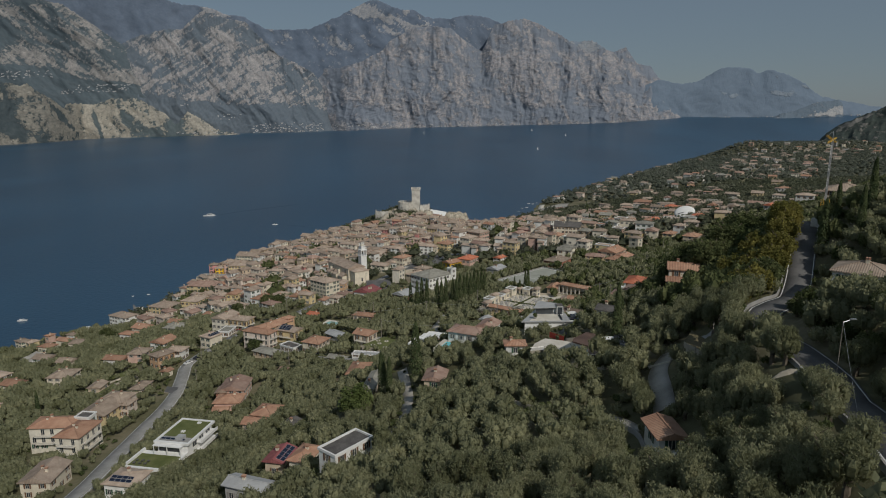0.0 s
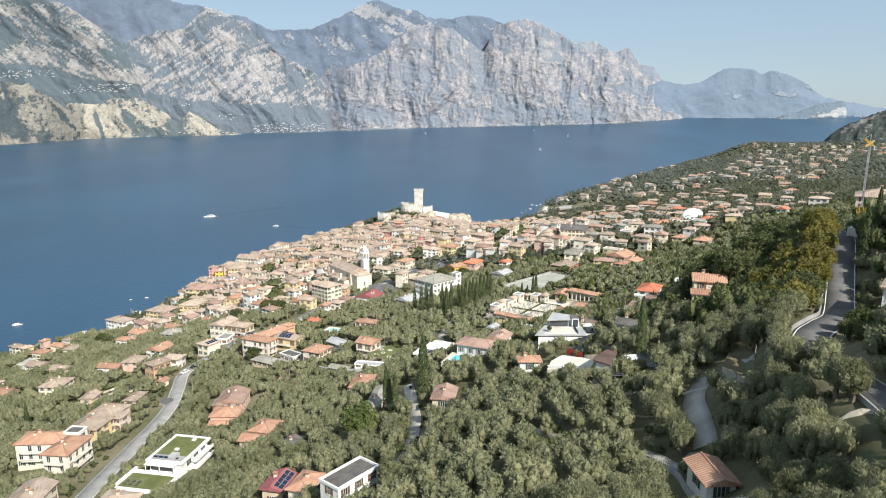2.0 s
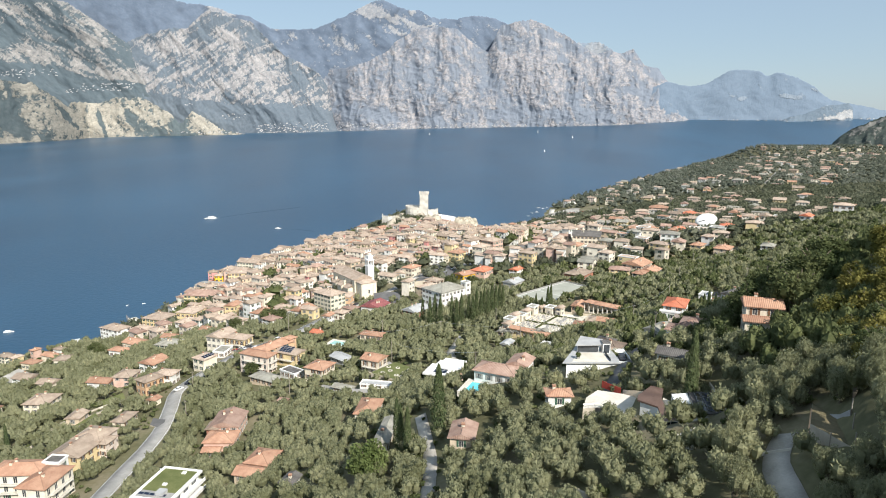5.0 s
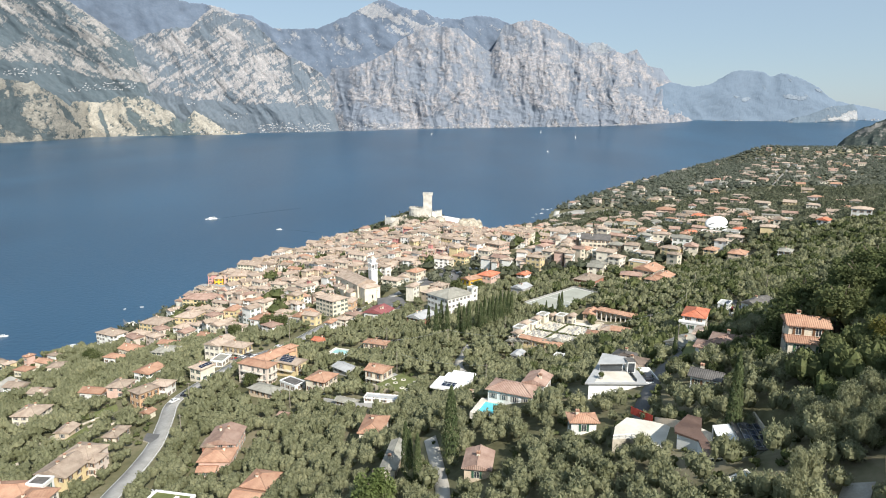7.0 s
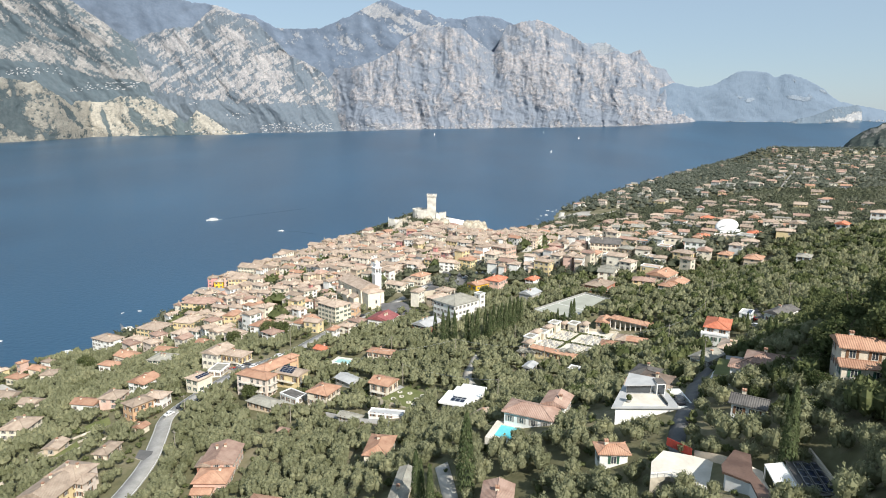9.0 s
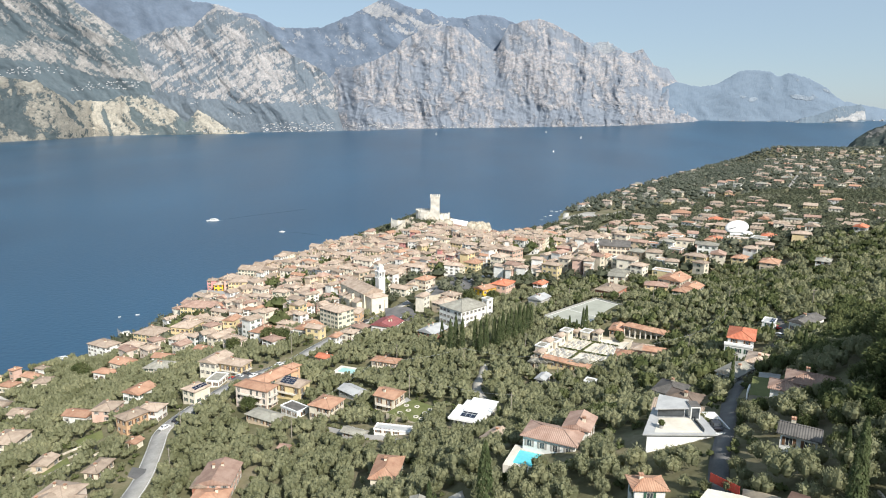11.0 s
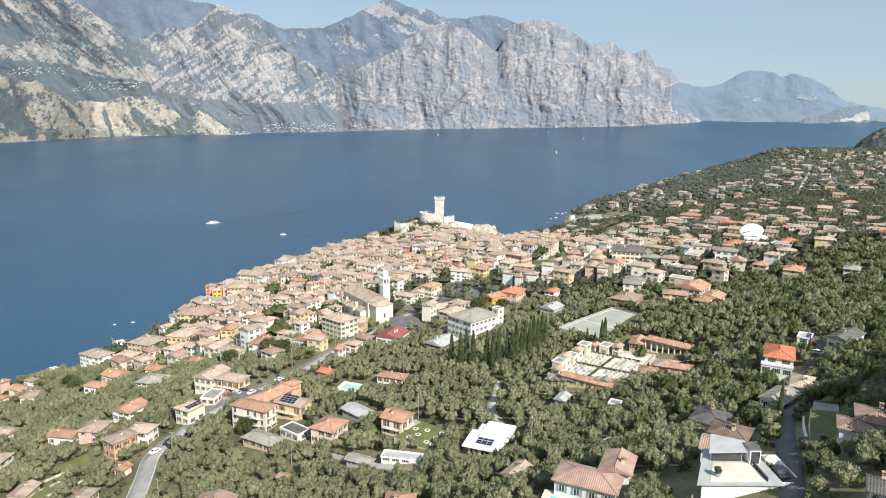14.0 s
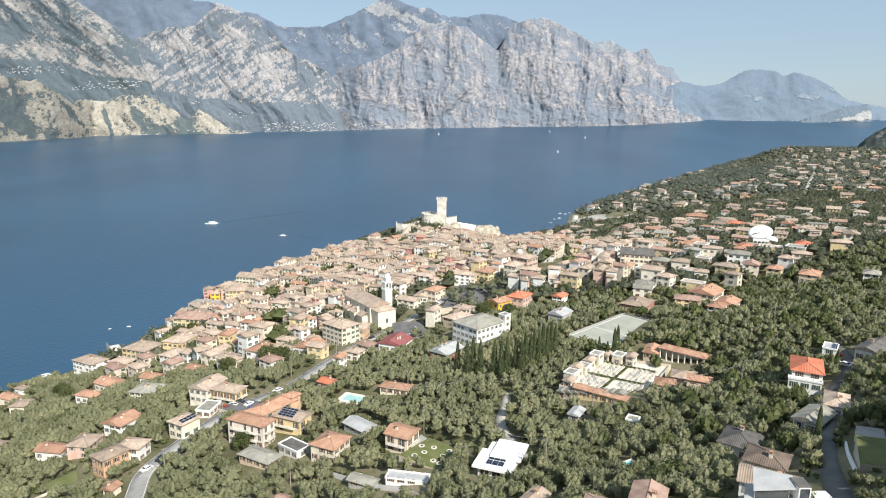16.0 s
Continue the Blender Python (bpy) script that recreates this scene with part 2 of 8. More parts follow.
PINE = surface("pine_needles", (0.125, 0.165, 0.055), (0.25, 0.295, 0.120), 5, 0.4, 0.75, 0.15, island_v=0.25, spec=0.06)
for leaf in (OLIVE, OLIVE_FAR, OLIVE_HAZY, CYPRESS, BROAD, GOLD, PINE):
    leafy(leaf, 0.46)
EARTH = surface("dry_grass_and_earth", (0.095, 0.094, 0.048), (0.235, 0.205, 0.135), 22, 1.6, 0.95, 0.2, c3=(0.150, 0.143, 0.078))
POOLW = surface("pool_water", (0.10, 0.50, 0.58), (0.16, 0.60, 0.66), 3, 0.6, 0.08, spec=0.5)
CARS = [surface("car_paint_" + k, tuple(v * 0.9 for v in c), c, 2, 0.5, 0.25, spec=0.6) for k, c in
        dict(white=(0.75, 0.75, 0.74), black=(0.03, 0.03, 0.035), silver=(0.42, 0.43, 0.45), red=(0.4, 0.04, 0.03), blue=(0.07, 0.12, 0.25)).items()]
RUBBER = surface("rubber", (0.02, 0.02, 0.02), (0.04, 0.04, 0.04), 1, 0.2, 0.9)
REDFENCE = surface("red_screen", (0.45, 0.06, 0.04), (0.55, 0.1, 0.07), 2, 0.3, 0.7)


def rock_face(name, rock1, rock2, veg1, veg2, share, scale, stretch=2.2, lean=34, soft=0.03, crack=0.35):
    """Bare rock broken by scrub: the share of scrub from 0 to 1, and how large its patches are, in metres.
    The slabs lie along a dip of lean degrees; the mesh's own scrub value thickens or thins the growth."""
    m = bpy.data.materials.new(name)
    m.use_nodes = True
    n, l = m.node_tree.nodes, m.node_tree.links
    b = n["Principled BSDF"]
    b.inputs["Roughness"].default_value, b.inputs["Specular IOR Level"].default_value = 0.95, 0.1
    g = n.new("ShaderNodeNewGeometry")

    def mapped(turn, longer):
        mp = n.new("ShaderNodeMapping")
        mp.vector_type = "TEXTURE"
        mp.inputs["Scale"].default_value = (longer, 2.0, 1)
        mp.inputs["Rotation"].default_value = (0, radians(turn), 0)
        l.new(g.outputs["Position"], mp.inputs[0])
        return mp.outputs[0]

    along, across = mapped(lean, stretch), mapped(lean - 78, 1.7)

    def tex(size, detail, rough=0.6, vec=None):
        t = n.new("ShaderNodeTexNoise")
        t.inputs["Scale"].default_value, t.inputs["Detail"].default_value, t.inputs["Roughness"].default_value = 1 / size, detail, rough
        l.new(vec or along, t.inputs["Vector"])
        return t.outputs[0]

    def calc(op, u, v):
        x = n.new("ShaderNodeMath")
        x.operation = op
        for k, w in enumerate((u, v)):
            if isinstance(w, (int, float)):
                x.inputs[k].default_value = w
            else:
                l.new(w, x.inputs[k])
        return x.outputs[0]

    def mix(f, p, q):
        x = n.new("ShaderNodeMix")
        x.data_type = "RGBA"
        l.new(f, x.inputs[0])
        for k, v in ((6, p), (7, q)):
            if isinstance(v, tuple):
                x.inputs[k].default_value = rgb(v)
            else:
                l.new(v, x.inputs[k])
        return x.outputs[2]

    def step(v, lo, hi):
        r = n.new("ShaderNodeMapRange")
        l.new(v, r.inputs[0])
        r.inputs[1].default_value, r.inputs[2].default_value = lo, hi
        return r.outputs[0]

    # slabs of rock, parted by cracks that hold a little growth
    warp = n.new("ShaderNodeMix")
    warp.data_type = "VECTOR"
    warp.inputs[0].default_value = 0.5
    jit = n.new("ShaderNodeTexNoise")
    jit.inputs["Scale"].default_value, jit.inputs["Detail"].default_value = 1 / (scale * 0.6), 4
    l.new(across, jit.inputs["Vector"])
    sc = n.new("ShaderNodeVectorMath")
    sc.operation = "SCALE"
    sc.inputs["Scale"].default_value = scale * 1.1
    l.new(jit.outputs["Color"], sc.inputs[0])
    add = n.new("ShaderNodeVectorMath")
    l.new(across, add.inputs[0]), l.new(sc.outputs[0], add.inputs[1])
    vo = n.new("ShaderNodeTexVoronoi")
    vo.feature = "DISTANCE_TO_EDGE"
    vo.inputs["Scale"].default_value = 1 / (scale * 0.55)
    l.new(add.outputs[0], vo.inputs["Vector"])
    slab = step(vo.outputs["Distance"], 0.0, 0.16)
    tint = tex(scale * 0.9, 6, 0.65, across)
    rock = mix(step(calc("ADD", tex(scale * 0.2, 9, 0.72), calc("MULTIPLY", tint, 0.6)), 0.60, 1.0), rock1, rock2)
    rock = mix(calc("MULTIPLY", calc("SUBTRACT", 1.0, slab), crack), rock, veg2)
    veg = mix(step(tex(scale * 0.3, 7, 0.65), 0.35, 0.65), veg1, veg2)
    cut = 0.5 + (0.5 - share) * 0.42
    both = calc("ADD", calc("MULTIPLY", tex(scale * 4.0, 4), 0.28), calc("ADD", calc("MULTIPLY", tex(scale, 10, 0.66), 0.66), calc("MULTIPLY", tex(scale * 0.4, 9, 0.70, across), 0.56)))
    at = n.new("ShaderNodeAttribute")
    at.attribute_name = "scrub"
    both = calc("ADD", both, at.outputs["Fac"])
    f = step(both, cut + 0.25 - soft, cut + 0.25 + soft)
    l.new(mix(f, rock, veg), b.inputs["Base Color"])
    bp = n.new("ShaderNodeBump")
    bp.inputs["Distance"].default_value, bp.inputs["Strength"].default_value = scale * 0.16, 0.75
    rough_rock = calc("ADD", tex(scale * 0.3, 9, 0.72, across), calc("MULTIPLY", slab, 0.25))
    l.new(calc("MULTIPLY", rough_rock, calc("SUBTRACT", 1.0, calc("MULTIPLY", f, 0.6))), bp.inputs["Height"])
    l.new(bp.outputs[0], b.inputs["Normal"])
    return m


def lake_water():
    m = bpy.data.materials.new("lake_water")
    m.use_nodes = True
    n, l = m.node_tree.nodes, m.node_tree.links
    b = n["Principled BSDF"]
    b.inputs["Roughness"].default_value, b.inputs["IOR"].default_value = 0.33, 1.333
    b.inputs["Specular IOR Level"].default_value = 1.0
    g = n.new("ShaderNodeNewGeometry")
    t = n.new("ShaderNodeTexNoise")
    t.inputs["Scale"].default_value, t.inputs["Detail"].default_value = 0.004, 5
    mp = n.new("ShaderNodeMapping")
    mp.inputs["Scale"].default_value = (1, 0.35, 1)
    l.new(g.outputs["Position"], mp.inputs[0]), l.new(mp.outputs[0], t.inputs["Vector"])
    r = n.new("ShaderNodeValToRGB")
    r.color_ramp.elements[0].position, r.color_ramp.elements[0].color = 0.35, (0.0115, 0.051, 0.100, 1)
    r.color_ramp.elements[1].position, r.color_ramp.elements[1].color = 0.68, (0.0190, 0.075, 0.140, 1)
    l.new(t.outputs[0], r.inputs[0]), l.new(r.outputs[0], b.inputs["Base Color"])
    w = n.new("ShaderNodeTexNoise")
    w.inputs["Scale"].default_value, w.inputs["Detail"].default_value = 0.25, 6
    l.new(g.outputs["Position"], w.inputs["Vector"])
    bp = n.new("ShaderNodeBump")
    bp.inputs["Distance"].default_value, bp.inputs["Strength"].default_value = 0.6, 0.6
    l.new(w.outputs[0], bp.inputs["Height"]), l.new(bp.outputs[0], b.inputs["Normal"])
    return m


WATER = lake_water()

# ---- building blocks ----
rng = random.Random(7)
nrg = np.random.default_rng(11)


class Shape:
    """Collects boxes, faces and prisms into one mesh."""

    def __init__(self):
        self.v, self.f, self.m = [], [], []

    def face(self, pts, mat=0):
        k = len(self.v)
        self.v += [tuple(p) for p in pts]
        self.f.append(tuple(range(k, k + len(pts))))
        self.m.append(mat)

    def box(self, x0, y0, z0, x1, y1, z1, mat=0):
        k = len(self.v)
        self.v += [(x, y, z) for z in (z0, z1) for x, y in ((x0, y0), (x1, y0), (x1, y1), (x0, y1))]
        for q in ((3, 2, 1, 0), (4, 5, 6, 7), (0, 1, 5, 4), (1, 2, 6, 5), (2, 3, 7, 6), (3, 0, 4, 7)):
            self.f.append(tuple(k + i for i in q))
            self.m.append(mat)

    def tube(self, a, b, r0, r1, sides=6, mat=0):
        a, b = Vector(a), Vector(b)
        q = (b - a).to_track_quat("Z", "Y")
        k = len(self.v)
        for p, r in ((a, r0), (b, r1)):
            for i in range(sides):
                w = 2 * math.pi * i / sides
                self.v.append(tuple(p + q @ Vector((r * math.cos(w), r * math.sin(w), 0))))
        for i in range(sides):
            j = (i + 1) % sides
            self.f.append((k + i, k + j, k + sides + j, k + sides + i))
            self.m.append(mat)
        self.f.append(tuple(k + sides + i for i in range(sides)))
        self.m.append(mat)

    def mesh(self, name, *mats):
        me = bpy.data.meshes.new(name)
        me.from_pydata(self.v, [], self.f)
        for mt in mats:
            me.materials.append(mt)
        if len(mats) > 1:
            me.polygons.foreach_set("material_index", self.m)
        me.update()
        return me


def part(name, data, parent, label="", at=None):
    """Links a mesh as one part under a thing."""
    ob = new(name, data)
    ob.parent = parent
    if at is not None:
        ob.matrix_basis = at
    if label:
        tagged(ob, label)
    return ob


def thing(name, m, label, category, group=""):
    ob = new(name)
    ob.empty_display_size = 0.5
    ob.matrix_basis = m
    return tagged(ob, label, category, group)


def big_mesh(name, verts, quads, *mats, smooth_it=False):
    me = bpy.data.meshes.new(name)
    verts, quads = np.asarray(verts, np.float32), np.asarray(quads, np.int32)
    me.vertices.add(len(verts))
    me.vertices.foreach_set("co", verts.ravel())
    k = quads.shape[1]
    me.loops.add(quads.size)
    me.loops.foreach_set("vertex_index", quads.ravel())
    me.polygons.add(len(quads))
    me.polygons.foreach_set("loop_start", np.arange(0, quads.size, k, dtype=np.int32))
    for mt in mats:
        me.materials.append(mt)
    me.update(calc_edges=True)
    me.validate()
    if smooth_it:
        me.polygons.foreach_set("use_smooth", [True] * len(me.polygons))
    return me


def grid_quads(nx, ny):
    i, j = np.meshgrid(np.arange(nx - 1), np.arange(ny - 1), indexing="ij")
    a = (i * ny + j).ravel()
    return np.stack([a, a + ny, a + ny + 1, a + 1], 1)


LAT = nrg.random((64, 64))


def value_noise(x, y):
    xi, yi = np.floor(x).astype(int), np.floor(y).astype(int)
    fx, fy = x - xi, y - yi
    fx, fy = fx * fx * (3 - 2 * fx), fy * fy * (3 - 2 * fy)
    g = lambda a, b: LAT[a % 64, b % 64]
    return (g(xi, yi) * (1 - fx) + g(xi + 1, yi) * fx) * (1 - fy) + (g(xi, yi + 1) * (1 - fx) + g(xi + 1, yi + 1) * fx) * fy


def fbm(x, y, octaves=5, ridged=False):
    t, a, w = 0, 1, 0
    for o in range(octaves):
        v = value_noise(x * 2 ** o + 17.3 * o, y * 2 ** o + 5.1 * o)
        t, w = t + a * ((1 - np.abs(2 * v - 1)) if ridged else v), w + a
        a *= 0.5
    return t / w


# ---- ground ----


def spaced(lo, a, b, hi, fine, grow):
    left, right, c = [], [], list(np.arange(a, b + 0.1, fine))
    p, st = a, fine
    while p > lo:
        st *= grow
        p -= st
        left.append(p)
    p, st = b, fine
    while p < hi:
        st *= grow
        p += st
        right.append(p)
    return np.array(left[::-1] + c + right)


gx, gy = spaced(-700, -290, 260, 3900, 3.0, 1.06), spaced(-500, 40, 500, 4400, 3.0, 1.05)
GX, GY = np.meshgrid(gx, gy, indexing="ij")
GZ = ground(GX, GY)
far_n = smooth(700, 1400, GY)
GZ = np.where(GZ > 2, GZ + (fbm(GX / 60, GY / 60, 4) - 0.5) * 14 * far_n, GZ)
land = new("ground", big_mesh("ground", np.stack([GX, GY, GZ], -1).reshape(-1, 3), grid_quads(len(gx), len(gy)), EARTH, smooth_it=True))
tagged(land, "steep grassy hillside of olive terraces above the lake", "ground", kind="structure")


def gz(x, y):
    return float(ground(x, y))


# ---- lake: rises a little towards the far shore, which lies nearer here than in truth ----
EYE = (-15.0, 52.7, 156.3)
SHORE_EL = [(-60, -2.4), (-41.5, -2.38), (-35.2, -2.1), (-31.6, -1.93), (-27.8, -1.66), (-23.7, -1.62), (-16.5, -1.47), (-11.3, -1.40), (-3.0, -1.05),
            (7.5, -0.79), (14.6, -0.60), (21.0, -0.12), (23.1, -0.16), (26.3, -0.14), (28.6, -0.08), (32.0, 0.02), (60, 0.1)]


def shore_el(az):
    return np.interp(az, [a for a, _ in SHORE_EL], [e for _, e in SHORE_EL])


def shore_d(az):
    """How far off the far shore stands at a bearing."""
    return np.minimum(4450 / np.cos(np.radians(np.clip(az, -50, 50))), EYE[2] / np.maximum(np.tan(np.radians(-shore_el(az))), 0.001))


def lake_height(az, d):
    ds = shore_d(az)
    zs = np.maximum(EYE[2] + ds * np.tan(np.radians(shore_el(az))), 0)
    return zs * np.clip((d - 0.45 * ds) / (0.55 * ds), 0, 1.4) ** 2


la, ld = np.arange(-180, 180.1, 1.5), np.concatenate([np.linspace(1, 2000, 12), np.linspace(2150, 5300, 26)])
LA, LD = np.meshgrid(la, ld, indexing="ij")
LZ = np.where(np.abs(LA) < 62, lake_height(LA, np.minimum(LD, shore_d(LA) * 1.15)), 0)
lake = new("water", big_mesh("water", np.stack([EYE[0] + LD * np.sin(np.radians(LA)), EYE[1] + LD * np.cos(np.radians(LA)), LZ], -1).reshape(-1, 3),
                             grid_quads(len(la), len(ld))[:, ::-1], WATER, smooth_it=True))
tagged(lake, "deep blue rippled water of a large lake", "lake", kind="structure")

# ---- mountains across the lake ----


def spots_field(A, E, spots):
    """Growth, and two shadows drawn as growth, that thickens (+) or thins (-) round given bearings and heights:
    bearing, height, half length, half width, tilt, amount.
    """
    out = np.zeros(A.shape)
    for a, e, ra, re, turn, amount in spots:
        c, sn = math.cos(radians(turn)), math.sin(radians(turn))
        u, v = (A - a) * c + (E - e) * sn, -(A - a) * sn + (E - e) * c
        out += amount * np.exp(-(u / ra) ** 2 - (v / re) ** 2)
    return out


def mountain(name, label, skyline, d_near, depth, cols, rows, relief, material, base=None, seed=0, tall=1.0, rugged=0.6, skew=0.0, ribs=0.0, spots=(), tree_line=(), jag=1.0):
    """A mountain side between the shore and its skyline, both given as bearing and height in degrees."""
    az = np.linspace(skyline[0][0], skyline[-1][0], cols)
    top = np.interp(az, [a for a, _ in skyline], [e for _, e in skyline])
    top = top + ((fbm(az * 1.6 + seed, az * 0 + 3, 5) - 0.5) * 0.22 + (fbm(az * 9 + seed, az * 0 + 8, 3) - 0.5) * 0.14) * jag
    low = shore_el(az) - 0.25 if base is None else np.full(cols, base)
    v = np.linspace(0, 1, rows)
    A, V = np.meshgrid(az, v, indexing="ij")
    el = low[:, None] + (top - low)[:, None] * V
    d = (d_near(az) if callable(d_near) else np.full(cols, float(d_near)))[:, None] + depth * V ** 1.3
    warp = fbm(A * 0.3 + seed, el * 0.4 + 2, 4) * 2.2
    spur = fbm((A + skew * el) * 0.42 * tall + 0.5 * warp + seed, el * 0.22 + 4 + seed, 5)
    crag = fbm(A * 0.8 + el * 0.55 + warp + seed, el * 0.8 - A * 0.25 + seed, 6, True)
    if ribs:
        crag = 0.62 * fbm((A + skew * el) * ribs + 0.8 * warp + seed, el * 0.42 * ribs + 0.2 * A + seed, 6, True) + 0.38 * fbm(A * 2.6 - el * 0.8 + warp + seed, el * 2.4 + 0.5 * A + seed, 5, True)
    d = d - relief * 2.2 * (spur - 0.5) * np.minimum(1, 5 * V + 0.1) - relief * rugged * (crag - 0.5) * (1 - 0.8 * V ** 6)
    d = np.minimum(d, 4880 / np.cos(np.radians(A)))
    ra = np.radians(A)
    P = np.stack([EYE[0] + d * np.sin(ra), EYE[1] + d * np.cos(ra), EYE[2] + d * np.tan(np.radians(el))], -1)
    SURF[name] = (A, el, P.copy())
    scrub = spots_field(A, el, spots) + 0.10 * (0.5 - crag)
    if tree_line:
        line = np.interp(az, [a for a, _ in tree_line], [e for _, e in tree_line])[:, None] + (fbm(A * 0.7 + seed, el * 0.7, 4) - 0.5) * 1.1
        scrub = scrub + 0.34 * smooth(0.25, -0.25, el - line)
    # the far side falls away behind the skyline
    back = P[:, -1:].copy()
    crest = back.copy()
    for rim, far in ((crest, 230), (back, 330)):
        rim[..., 0] += far * np.sin(ra[:, :1])
        rim[..., 1] += far * np.cos(ra[:, :1])
    crest[..., 2] -= 12
    back[..., 2] = -20
    P = np.concatenate([P, crest, back], 1)
    me = big_mesh(name, P.reshape(-1, 3), grid_quads(cols, rows + 2), material, smooth_it=True)
    at = me.attributes.new("scrub", "FLOAT", "POINT")
    at.data.foreach_set("value", np.concatenate([scrub, scrub[:, -1:], scrub[:, -1:]], 1).ravel().astype(np.float32))
    return tagged(new(name, me), label, "mountain", kind="structure")


# Distance haze is put into most of these base colours as blue-grey
M_LEFT = rock_face("hazy_scrub_and_limestone", (0.21, 0.207, 0.206), (0.405, 0.382, 0.356), (0.080, 0.107, 0.124), (0.112, 0.138, 0.154), 0.57, 40, 3.4, 36)
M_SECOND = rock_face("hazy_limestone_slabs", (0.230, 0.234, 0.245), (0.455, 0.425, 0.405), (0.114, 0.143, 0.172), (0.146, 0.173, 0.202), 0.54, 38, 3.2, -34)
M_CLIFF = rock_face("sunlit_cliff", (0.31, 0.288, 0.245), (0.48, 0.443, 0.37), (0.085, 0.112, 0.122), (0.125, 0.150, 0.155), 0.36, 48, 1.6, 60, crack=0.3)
# haze, shadow grey and warm highlights are mixed into this rock's tones
M_MAIN = rock_face("hazy_bare_limestone", (0.232, 0.242, 0.272), (0.440, 0.404, 0.384), (0.172, 0.200, 0.243), (0.210, 0.236, 0.276), 0.53, 60, 2.2, 58, 0.05, 0.6)
M_BACK = rock_face("haze_blue_forest", (0.27, 0.285, 0.315), (0.43, 0.425, 0.42), (0.132, 0.170, 0.228), (0.160, 0.198, 0.256), 0.80, 44, 1.8, 30)
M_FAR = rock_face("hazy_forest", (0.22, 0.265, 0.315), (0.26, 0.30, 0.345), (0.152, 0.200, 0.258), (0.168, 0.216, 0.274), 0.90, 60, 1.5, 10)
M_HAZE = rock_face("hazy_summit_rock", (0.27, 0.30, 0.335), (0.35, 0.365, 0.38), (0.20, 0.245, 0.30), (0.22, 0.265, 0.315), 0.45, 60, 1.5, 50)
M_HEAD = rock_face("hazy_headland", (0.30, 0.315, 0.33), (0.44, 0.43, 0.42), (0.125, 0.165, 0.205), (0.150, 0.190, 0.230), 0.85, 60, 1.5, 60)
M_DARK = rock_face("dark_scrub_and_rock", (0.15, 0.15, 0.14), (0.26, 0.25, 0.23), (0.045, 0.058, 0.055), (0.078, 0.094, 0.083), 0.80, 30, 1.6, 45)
SURF = {}
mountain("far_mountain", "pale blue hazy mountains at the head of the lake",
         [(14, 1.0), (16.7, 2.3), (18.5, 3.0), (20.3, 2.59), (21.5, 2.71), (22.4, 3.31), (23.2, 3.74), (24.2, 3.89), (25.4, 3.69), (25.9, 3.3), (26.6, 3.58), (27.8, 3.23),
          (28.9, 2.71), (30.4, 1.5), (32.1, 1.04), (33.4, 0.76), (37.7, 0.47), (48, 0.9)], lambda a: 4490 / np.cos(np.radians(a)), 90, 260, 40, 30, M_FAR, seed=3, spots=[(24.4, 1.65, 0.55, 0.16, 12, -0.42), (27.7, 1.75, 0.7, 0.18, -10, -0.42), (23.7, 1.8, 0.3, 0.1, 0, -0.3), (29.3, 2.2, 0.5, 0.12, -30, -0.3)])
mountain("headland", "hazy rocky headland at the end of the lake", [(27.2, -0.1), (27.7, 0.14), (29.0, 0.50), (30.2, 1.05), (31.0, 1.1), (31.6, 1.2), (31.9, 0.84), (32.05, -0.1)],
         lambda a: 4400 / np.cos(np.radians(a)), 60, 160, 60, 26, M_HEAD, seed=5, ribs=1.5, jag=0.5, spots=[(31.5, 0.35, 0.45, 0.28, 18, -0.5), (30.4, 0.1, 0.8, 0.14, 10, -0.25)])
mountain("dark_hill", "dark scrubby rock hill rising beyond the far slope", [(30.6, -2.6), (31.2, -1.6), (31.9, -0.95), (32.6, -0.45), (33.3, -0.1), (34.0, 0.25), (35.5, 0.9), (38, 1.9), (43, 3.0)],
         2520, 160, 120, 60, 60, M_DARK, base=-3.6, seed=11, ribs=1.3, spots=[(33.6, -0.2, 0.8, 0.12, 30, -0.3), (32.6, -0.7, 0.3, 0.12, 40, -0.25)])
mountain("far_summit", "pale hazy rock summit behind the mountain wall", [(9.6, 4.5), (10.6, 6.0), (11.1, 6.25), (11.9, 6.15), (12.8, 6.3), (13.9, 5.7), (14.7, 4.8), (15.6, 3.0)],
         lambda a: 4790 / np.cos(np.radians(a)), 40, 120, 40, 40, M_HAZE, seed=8)
